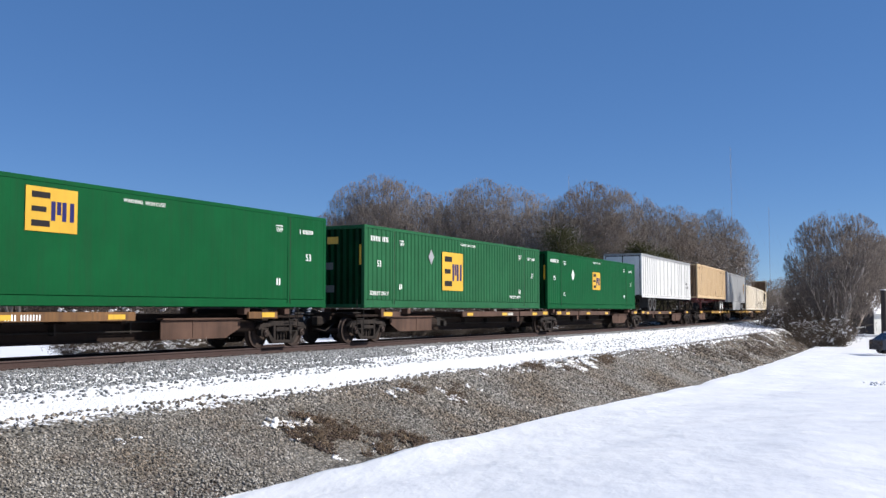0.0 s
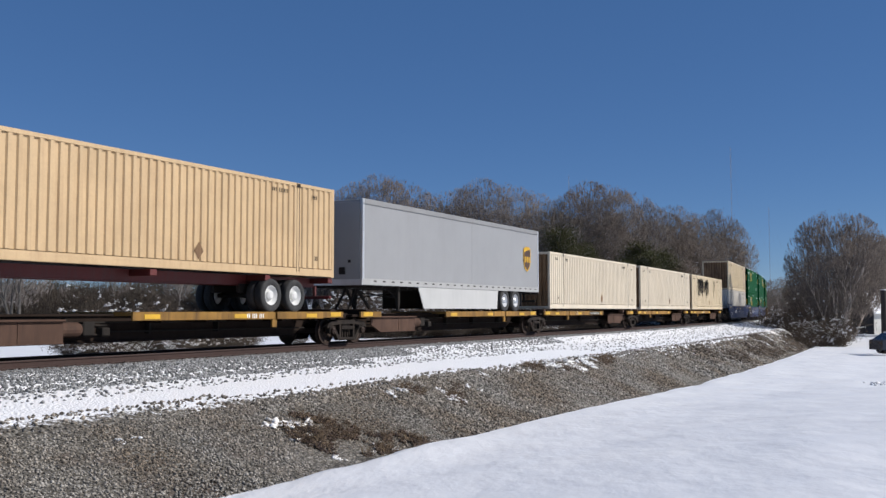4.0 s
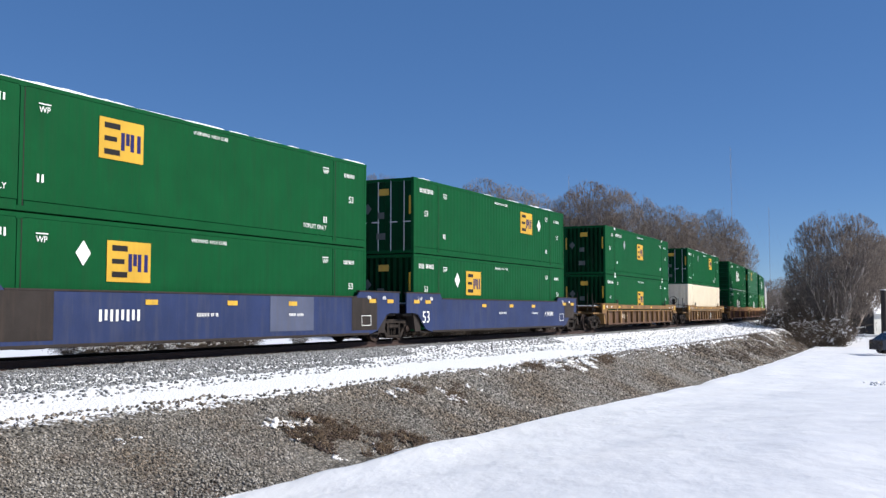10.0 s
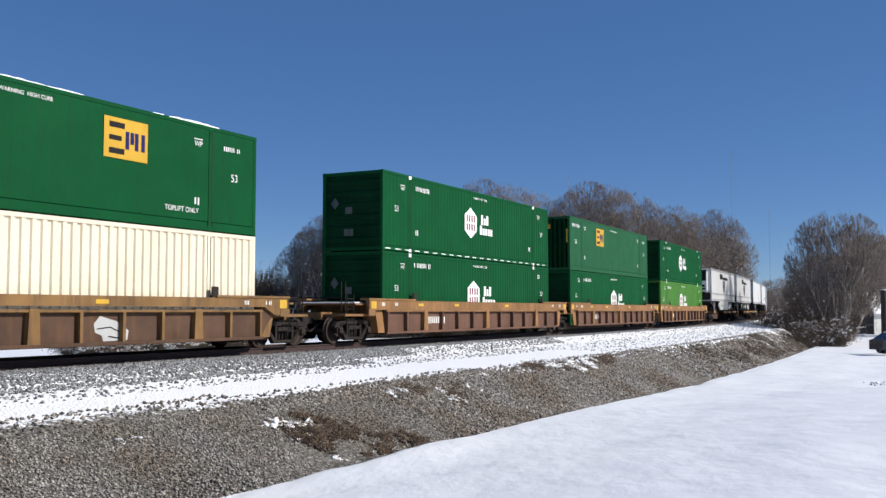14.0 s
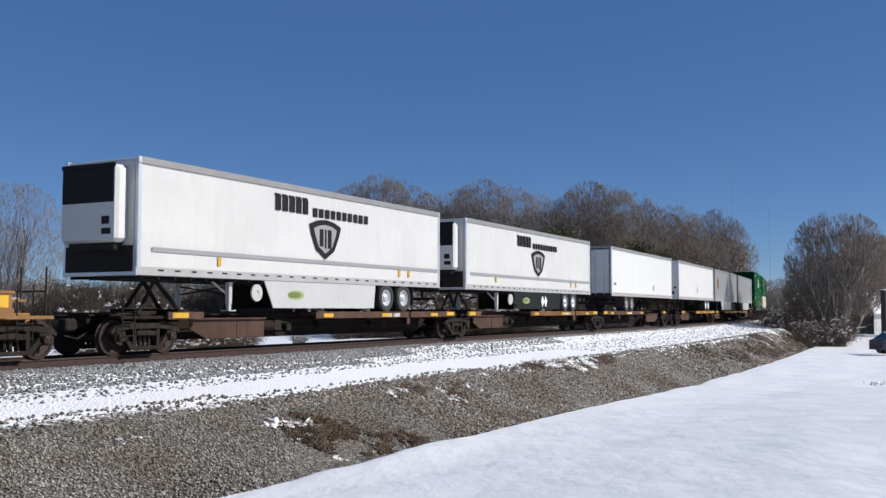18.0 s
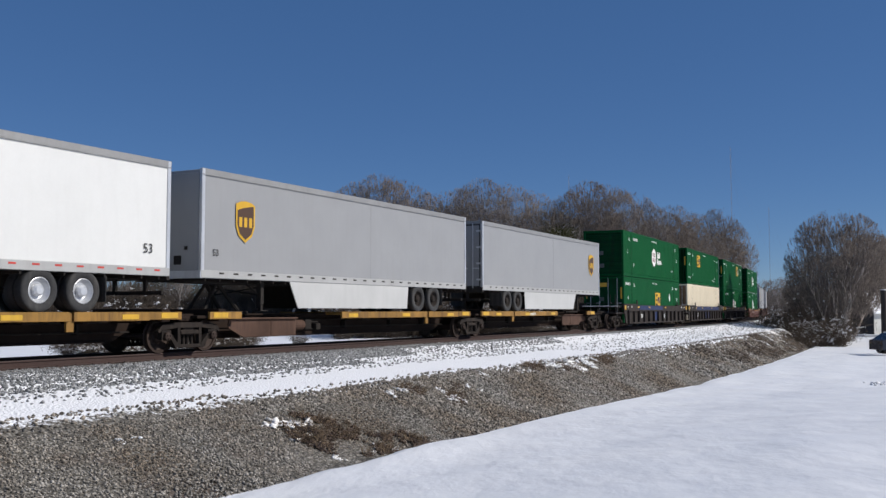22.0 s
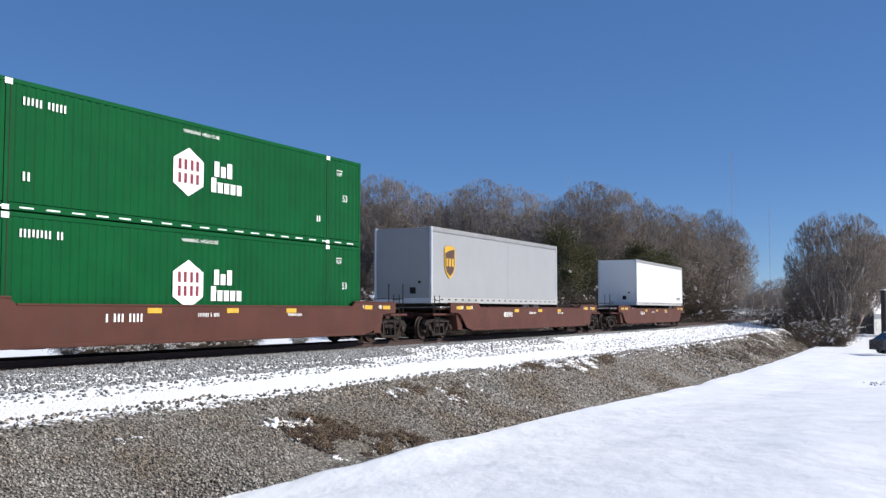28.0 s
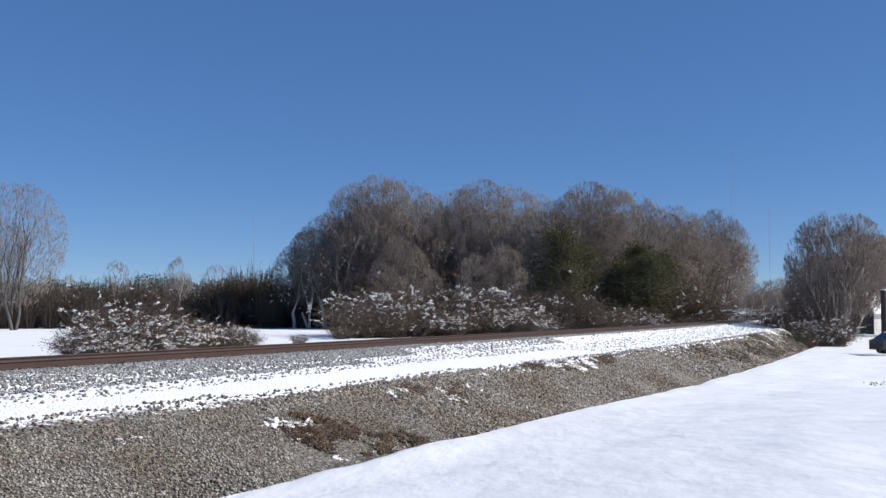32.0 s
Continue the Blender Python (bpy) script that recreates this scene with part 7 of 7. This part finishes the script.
def make_hedge():
    """Bushes of many heights grown into one another, each a fan of canes with side twigs."""
    rng = random.Random(31)
    rows, white = [], []
    for k in range(190):
        depth = rng.uniform(136, 154)
        x = (rng.uniform(-70, 640) - 784) / 1729 * depth
        top, wide = rng.uniform(6.2, 9.8) * (0.88 + 0.3 * noise.noise((x * 0.09, 1.0, 6.0))), rng.uniform(1.2, 3.0)
        for j in range(75):
            a, r = rng.uniform(0, 6.28), math.sqrt(rng.random())
            p = Vector((x + math.cos(a) * r * wide * 0.45, depth + math.sin(a) * r * wide * 0.45, -1.6))
            q = Vector((x + math.cos(a) * r * wide * 1.25, depth + math.sin(a) * r * wide * 1.25, -1.5 + top * math.sqrt(max(1 - 0.75 * r * r, 0.05)) * rng.uniform(0.65, 1.06)))
            m = p.lerp(q, 0.5) + Vector((rng.gauss(0, 0.25), rng.gauss(0, 0.25), 0.2))
            rows += [(p, m, 0.045, 0.035), (m, q, 0.035, 0.015)]
            for i in range(4):
                c = p.lerp(m, rng.uniform(0.3, 1)) if i < 1 else m.lerp(q, rng.uniform(0, 0.95))
                e = c + Vector((rng.gauss(0, 0.45), rng.gauss(0, 0.45), rng.uniform(-0.1, 0.8)))
                rows.append((c, e, 0.024, 0.012))
                if rng.random() < 0.006:
                    white += [e + Vector((rng.gauss(0, 0.25), rng.gauss(0, 0.25), rng.gauss(0, 0.12))) for n in range(rng.randint(2, 8))]
    hedge = tagged(part("hedge", tubes(rows, 3), HEDGE), "brown leafless hedge along the far side of a snowy field", "woods", kind="stuff")
    tagged(part("hedge_snow", flakes(white, 0.14, np.random.default_rng(31), 0.7), SNOW_CLUMP, hedge), "specks of snow on the hedge", kind="stuff")


make_hedge()


def far_mass(name, label, px0, px1, d0, d1, count, top, size, mat, seed):
    rng = np.random.default_rng(seed)
    pts = []
    for k in range(count):
        depth = rng.uniform(d0, d1)
        x = (rng.uniform(px0, px1) - 784) / 1729 * depth
        h = top * (0.86 + 0.30 * noise.noise((x * 0.05, 2, seed)) + 0.28 * noise.noise((x * 0.23, 5, seed)) + 0.2 * noise.noise((x * 0.9, depth * 0.3, seed)))
        pts.append((x, depth, -2 + h * math.sqrt(rng.uniform(0, 1))))
    tagged(part(name, flakes(pts, size, rng, 1.0), mat), label, "woods", kind="stuff")


far_mass("far_pines", "dark distant pine wood on the horizon", -80, 700, 300, 330, 24000, 13.4, 0.34, FAR_GREEN, 32)
far_mass("far_woods", "grey distant leafless woods", 1225, 1450, 330, 380, 9000, 13.0, 0.30, TWIG_GREY, 33)
far_mass("far_woods", "brown distant brush", 1322, 1450, 205, 235, 6000, 6.5, 0.20, TWIG, 35)
far_mass("far_woods", "grey distant leafless woods", 1430, 1720, 210, 250, 6000, 10.0, 0.26, TWIG_GREY, 34)

# single trees over the hedge and at the edges of the view
HEDGE_TREE = tree_model(41, 9.5, 1, 0.45, 5, 0.22, 4, "small bare tree in a hedge", TWIG_GREY, crown=(0.66, 0.22, 0.34), cloud=700)
put(HEDGE_TREE, True, 207, 142, -1.4, 0.4, 1.05)
put(HEDGE_TREE, False, 315, 142, -1.4, 2.4, 1.12)
put(HEDGE_TREE, False, 380, 144, -1.4, 4.0, 1.0)
put(HEDGE_TREE, False, 120, 146, -1.4, 5.0, 0.85)
put(HEDGE_TREE, False, 262, 146, -1.4, 3.1, 0.8)
for px, d, turn, size in ((1272, 190, 1.0, 1.0), (1284, 200, 2.2, 1.15), (1297, 210, 0.4, 1.05), (1308, 196, 3.9, 1.2), (1320, 205, 5.1, 1.1), (1331, 190, 0.9, 1.2), (1343, 200, 2.9, 1.0), (1352, 185, 4.4, 1.2),
                          (1363, 195, 1.7, 1.25), (1374, 180, 3.3, 1.2), (1384, 190, 5.7, 1.3), (1394, 175, 0.2, 1.2), (1405, 180, 2.5, 1.3), (1415, 170, 4.8, 1.25), (1428, 175, 1.2, 1.2)):
    put(HEDGE_TREE, False, px, d, -2.0, turn, size * 0.8)
LONE = tree_model(42, 18, 3, 0.36, 5, 0.24, 5, "tall bare vase-shaped tree at the edge of a field", TWIG_GREY, lift=0.30, thick=1.1, crown=(0.57, 0.36, 0.44), cloud=4200, bark=DARK_BARK)
put(LONE, True, 26, 124, -1.4, 0.0, 1.04)
put(LONE, False, -25, 128, -1.4, 2.0, 0.8)
ROUND = tree_model(43, 14, 5, 0.42, 5, 0.22, 4, "bare round-crowned tree beside a farmhouse", TWIG, lift=0.30, thick=1.1, crown=(0.58, 0.41, 0.42), cloud=7000)
put(ROUND, True, 1482, 98, -2.2, 0.6, 0.96)
put(ROUND, False, 1500, 106, -2.2, 3.2, 0.9)
put(ROUND, False, 1548, 138, -2.2, 2.6, 1.05)
put(ROUND, False, 1440, 112, -2.2, 4.4, 0.6)
put(ROUND, False, 1600, 140, -2.2, 5.4, 1.05)
for px, d, k, s_ in ((1385, 104, 2, 1.2), (1402, 96, 2, 1.0), (1422, 94, 2, 1.25), (1445, 92, 1, 1.3), (1468, 90, 1, 1.0), (1430, 100, 2, 1.6), (1405, 108, 2, 1.8), (1395, 116, 2, 1.5),
                     (1398, 128, 2, 1.5), (1390, 122, 2, 1.2), (1455, 99, 2, 1.5), (1395, 88, 2, 0.7), (1412, 86, 2, 0.75)):
    shrub(k, px, d, s_, -2.35)


# ---------------------------------------------------------------- bank details
def bank_spot(s, n):
    p = track(s, n)[0]
    return Vector((p.x, p.y, ground_level(s, n)))


PATCHES = [(15.9, 7.9, 0.8, 0.7), (16.1, 8.5, 1.0, 0.8), (16.6, 9.2, 1.1, 0.6), (17.9, 9.2, 0.7, 0.4), (21.3, 7.2, 0.9, 0.35), (22.4, 8.1, 0.7, 0.5), (23.2, 7.3, 0.8, 0.3), (29.9, 7.0, 1.4, 0.35), (33.0, 7.3, 1.6, 0.5),
           (36.5, 7.2, 1.5, 0.4), (52.6, 7.6, 2.5, 0.6), (57.0, 8.4, 3.0, 0.7), (66.0, 8.2, 4.0, 0.9), (74.0, 7.6, 4.0, 0.9), (82.0, 8.9, 6.0, 0.7), (88.0, 8.2, 6.0, 1.0), (98.0, 8.7, 8.0, 0.9), (70.0, 9.0, 7.0, 0.45), (92.0, 9.1, 10.0, 0.45), (112.0, 9.0, 10.0, 0.5), (104.0, 8.0, 8.0, 1.2), (122.0, 8.0, 9.0, 1.3)]
DARK_EARTH = stone_material("dark_earth_clods", (0.030, 0.024, 0.020), (0.060, 0.048, 0.040), (0.14, 0.12, 0.105))
EARTH = stone_material("brown_earth_clods", (0.04, 0.026, 0.021), (0.075, 0.050, 0.040), (0.15, 0.115, 0.095))


def make_patches():
    rng = np.random.default_rng(8)
    pts, far, rows = [], [], []
    for s, n, ds, dn in PATCHES:
        k = int((1700 if s < 50 else 900) * ds * dn) + 150
        for i in range(k):
            a, r = rng.uniform(0, 6.28), math.sqrt(rng.uniform(0, 1))
            ps, pn = s + math.cos(a) * r * ds - math.sin(a) * r * dn * 0.6, min(n + math.sin(a) * r * dn, TOE - 0.1)
            if noise.noise((ps * 1.6, pn * 1.6, 4)) + 0.35 * noise.noise((ps * 5, pn * 5, 2)) < -0.02 + 0.35 * (r - 0.5):
                continue
            p = bank_spot(ps, pn)
            (pts if s < 50 else far).append(p + Vector((0, 0, 0.03)))
            if i % (3 if s < 50 else 14) == 0:
                k2 = 1.0 if s < 50 else 1.6
                e = p + Vector((rng.normal(0, 0.14), rng.normal(0, 0.14), rng.uniform(0.05, 0.22))) * k2
                rows.append((p, e, 0.006 * k2, 0.003 * k2))
    tagged(part("earth_clods", flakes(pts, 0.045, rng, 0.45), EARTH), "patches of bare brown earth on the bank", "earth", kind="stuff")
    tagged(part("earth_clods", flakes(far, 0.13, rng, 0.5), DARK_EARTH), "patches of bare brown earth on the far bank", "earth", kind="stuff")
    tagged(part("dead_weeds", tubes(rows, 3), DEAD_LEAF), "matted dead brown weeds on the bank", "weeds", kind="stuff")
    # lumps of snow left on the slope
    lumps = [(15.7, 7.7, 0.20, 12), (15.4, 8.26, 0.10, 3), (15.1, 9.25, 0.10, 4), (16.6, 9.4, 0.10, 3), (16.4, 9.2, 0.07, 3), (12.1, 7.1, 0.09, 3), (21.0, 7.2, 0.10, 6), (20.5, 7.25, 0.10, 3), (22.4, 7.87, 0.14, 7),
             (22.9, 7.6, 0.08, 4), (24.0, 7.6, 0.07, 3), (30.8, 6.95, 0.12, 12), (33.1, 7.0, 0.15, 26), (32.9, 7.5, 0.13, 16), (36.8, 6.9, 0.10, 8), (31.6, 7.1, 0.12, 20), (34.4, 7.2, 0.14, 22), (35.4, 6.9, 0.12, 14), (28.6, 7.2, 0.10, 8), (26.0, 7.0, 0.08, 7), (47.5, 6.9, 0.12, 10), (50.5, 7.0, 0.14, 9), (43.4, 6.6, 0.14, 10), (55.2, 8.6, 0.14, 6), (66.8, 8.1, 0.22, 12), (72.0, 7.6, 0.25, 16), (78.0, 7.4, 0.25, 16), (82.0, 8.3, 0.22, 22), (90.0, 8.8, 0.25, 26), (86.0, 7.0, 0.30, 40), (96.0, 7.2, 0.32, 50), (108.0, 7.3, 0.36, 60), (122.0, 7.3, 0.4, 60)]
    for s, n, r, k in lumps:
        c = []
        for i in range(k):
            cs, cn = s + rng.normal(0, r * 2.0), n + rng.normal(0, r * 1.3)
            for j in range(rng.integers(2, 8)):
                c.append(bank_spot(cs + rng.normal(0, r * 0.45), cn + rng.normal(0, r * 0.45)) + Vector((0, 0, 0.025)))
        tagged(part("snow_lump", flakes(c, r * (0.52 if s < 20 else 0.75 if s < 40 else 0.5), rng, 0.5), SNOW_CLUMP), "small lump of melting snow on the stone bank", "snow", kind="stuff")


def make_clods():
    """Kicked-up lumps of snow on the lawn."""
    rng = np.random.default_rng(19)
    for s0, n0, ds, dn, count, size in ((41.6, 16.7, 1.6, 0.45, 34, 0.095),):
        pts = [bank_spot(s0 + rng.normal(0, ds * 0.6), n0 + rng.normal(0, dn * 0.6)) + Vector((0, 0, 0.01)) for k in range(count)]
        tagged(part("snow_lump", flakes(pts, size, rng, 0.9), SNOW_CLUMP), "loose lumps of snow on the snowy lawn", "snow", kind="stuff")


make_patches()
make_clods()


# ---------------------------------------------------------------- house, car, post, fence and masts
def make_house():
    siding = painted("white_siding", (0.55, 0.54, 0.50), 0.7, dirty=0.15)
    # near-black colour that carries the shade of the gable end
    shaded_boards = painted("shade_darkened_boards", (0.022, 0.024, 0.032), 0.8, dirty=0.3)
    glass = painted("dark_window_glass", (0.02, 0.025, 0.03), 0.1, dirty=0.05, bump=0)
    ob = thing("house", "small farmhouse with a dark gable and a snow-covered roof", "house", Matrix.Translation((57.95, 127.7, -1.5)) @ Matrix.Rotation(radians(-66), 4, "Z"))
    w, l, h, r = 1.9, 9.0, 2.7, 4.85
    part("wall", Build().box(-w, w, -l / 2, l / 2, -0.4, h), siding, ob)
    for q in (1, -1):
        part("gable", Build().prism([(-w, h), (w, h), (0, r - 0.12)], (-l / 2 - 0.05) * q, (-l / 2 + 0.15) * q), shaded_boards, ob, "gable with its shade put into the colour")
        part("roof", Build().add([(0, -l / 2 - 0.4, r), (0, l / 2 + 0.4, r), (q * (w + 0.5), l / 2 + 0.4, h - 0.35), (q * (w + 0.5), -l / 2 - 0.4, h - 0.35),
                                  (0, -l / 2 - 0.4, r - 0.15), (0, l / 2 + 0.4, r - 0.15), (q * (w + 0.5), l / 2 + 0.4, h - 0.5), (q * (w + 0.5), -l / 2 - 0.4, h - 0.5)],
                                 [(0, 1, 2, 3), (4, 7, 6, 5), (0, 3, 7, 4), (1, 5, 6, 2), (2, 6, 7, 3), (0, 4, 5, 1)]), SNOW, ob, "snow-covered roof slope")
    # sheet over the siding that paints the end wall's shade
    part("end_wall", Build().box(-w - 0.02, w + 0.02, -l / 2 - 0.05, -l / 2 - 0.01, -0.4, h), shaded_boards, ob, "end wall with its shade put into the colour")
    win = part("window", Build().box(w + 0.001, w + 0.06, -2.9, -1.9, 0.9, 2.0), WHITE, ob)
    part("pane", Build().box(w + 0.055, w + 0.075, -2.8, -2.0, 1.0, 1.9), glass, win)


def make_car():
    paint = painted("dark_blue_car_paint", (0.012, 0.016, 0.03), 0.25, dirty=0.15, bump=0)
    glass = painted("tinted_car_glass", (0.01, 0.012, 0.015), 0.08, dirty=0.05, bump=0)
    ob = thing("car", "dark blue parked car with snow on its roof", "car", Matrix.Translation(((1604 - 784) / 1729 * 70, 70.5, -1.98)) @ Matrix.Rotation(radians(8), 4, "Z"))
    side = [(-2.25, 0.30), (2.2, 0.30), (2.25, 0.62), (2.05, 0.86), (1.15, 0.98), (0.55, 1.46), (-1.25, 1.48), (-1.95, 1.05), (-2.25, 0.98)]
    part("body", Build().prism(side, -0.86, 0.86), paint, ob)
    part("window_band", Build().prism([(1.02, 1.0), (0.48, 1.40), (-1.15, 1.42), (-1.75, 1.04)], -0.875, 0.875), glass, ob)
    part("windscreen", Build().prism([(1.17, 0.99), (0.58, 1.44), (0.60, 1.46), (1.21, 1.01)], -0.75, 0.75), glass, ob)
    part("roof_snow", Build().box(-1.2, 0.5, -0.75, 0.75, 1.47, 1.56, 0.05), SNOW, ob, "layer of snow on the roof")
    for x in (1.4, -1.4):
        for y in (0.80, -0.80):
            q = 1 if y > 0 else -1
            w = part("wheel", Build().lathe([(0.001, 0.03 * q), (0.20, 0.06 * q), (0.22, 0.10 * q), (0.001, 0.10 * q)], 14), STEEL, ob, at=(x, y, 0.33))
            part("tyre", Build().lathe([(0.21, -0.10), (0.31, -0.11), (0.33, -0.08), (0.33, 0.08), (0.31, 0.11), (0.21, 0.10)], 22), RUBBER, w)
    for y in (0.62, -0.62):
        part("headlight", Build().box(2.08, 2.24, y - 0.18, y + 0.18, 0.62, 0.76, 0.03), STEEL, ob)
        part("tail_light", Build().box(-2.27, -2.2, y - 0.16, y + 0.16, 0.72, 0.84, 0.02), UMBER_MARK, ob)


def make_surroundings():
    make_house()
    make_car()
    wood = painted("dark_weathered_timber", (0.04, 0.032, 0.028), 0.9, dirty=0.3, bump=0.4)
    post = thing("timber_post", "thick dark weathered timber post standing in snow", "post", Matrix.Translation(((1563 - 784) / 1729 * 74, 74, -2.1)))
    part("shaft", Build().rod((0, 0, -0.3), (0, 0, 4.75), 0.24, 0.22, 12), wood, post)
    part("cap", Build().rod((0, 0, 4.75), (0, 0, 4.80), 0.25, 0.20, 12), SNOW, post)
    grey = painted("galvanised_rail", (0.30, 0.30, 0.30), 0.5, metal=0.5, dirty=0.3)
    fence = thing("guard_rail", "low grey guard rail with posts beside the line", "fence", Matrix.Translation(((1303 - 784) / 1729 * 160, 160, -0.45)) @ Matrix.Rotation(radians(8), 4, "Z"))
    for k in range(5):
        part("post", Build().box(-3.4 + 1.7 * k - 0.08, -3.4 + 1.7 * k + 0.08, -0.08, 0.08, -1.5, 1.75), wood, fence)
    for z in (0.8, 1.5):
        part("rail", Build().box(-3.6, 3.6, -0.13, -0.08, z, z + 0.22, 0.02), grey, fence)
    mast_paint = painted("mast_paint", (0.20, 0.24, 0.32), 0.7, dirty=0.1, bump=0)
    for px, top, depth in ((448, 385, 1500), (1008, 308, 1400), (1297, 258, 1300), (1363, 366, 1800)):
        h = (549.8 - top) / 1729 * depth + 9
        mast = thing("radio_mast", "slender guyed radio mast far off on the horizon", "mast", Matrix.Translation(((px - 784) / 1729 * depth, depth, -8)), group="radio masts")
        lat = Build()
        for a in range(3):
            x, y = 0.75 * math.cos(a * 2.094), 0.75 * math.sin(a * 2.094)
            lat.rod((x, y, 0), (x, y, h), 0.10 if px == 1297 else 0.07, k=4)
        step = 6.0
        z = 0.0
        while z < h - step:
            for a in range(3):
                lat.rod((0.55 * math.cos(a * 2.094), 0.55 * math.sin(a * 2.094), z), (0.55 * math.cos(a * 2.094 + 2.094), 0.55 * math.sin(a * 2.094 + 2.094), z + step), 0.06, k=3)
            z += step
        part("lattice", lat, mast_paint, mast)
        for a in range(3):
            part("guy_wire", Build().rod((0, 0, h * 0.92), (h * 0.5 * math.cos(a * 2.094 + 0.5), h * 0.5 * math.sin(a * 2.094 + 0.5), 0), 0.03, k=3), mast_paint, mast)


make_surroundings()


# ---------------------------------------------------------------- motion of the train
def motions():
    times = [k * 0.5 for k in range(65)]
    for ob, s, z in MOVING:
        walk(ob, [(t, car_pose(s - travelled(t), z)) for t in times])
    for ob, s, dx in SPINNING:
        # turning while it is near: from 45 m before the camera's foot to 2 m
        t0 = max((s - 48) / SPEED, 0.0)
        t1 = min((s - 6) / SPEED, 32.0)
        rows = [(0.0, Matrix.Translation((dx, 0, WHEEL_R)))] if t0 > 0.05 else []
        turn, base = 0.0, Matrix.Translation((dx, 0, WHEEL_R))
        if t1 > t0 + 0.1:
            k0, k1 = math.ceil(t0 * 30), math.floor(t1 * 30)
            for k in range(k0, k1 + 1):
                t = k / 30
                turn = (travelled(t) - travelled(k0 / 30)) / WHEEL_R
                rows.append((t, base @ Matrix.Rotation(turn, 4, "Y")))
            last = rows[-1][1]
            if k1 / 30 < 31.9:
                rows.append((32.0, last))
            if len(rows) > 1:
                walk(ob, rows)


motions()
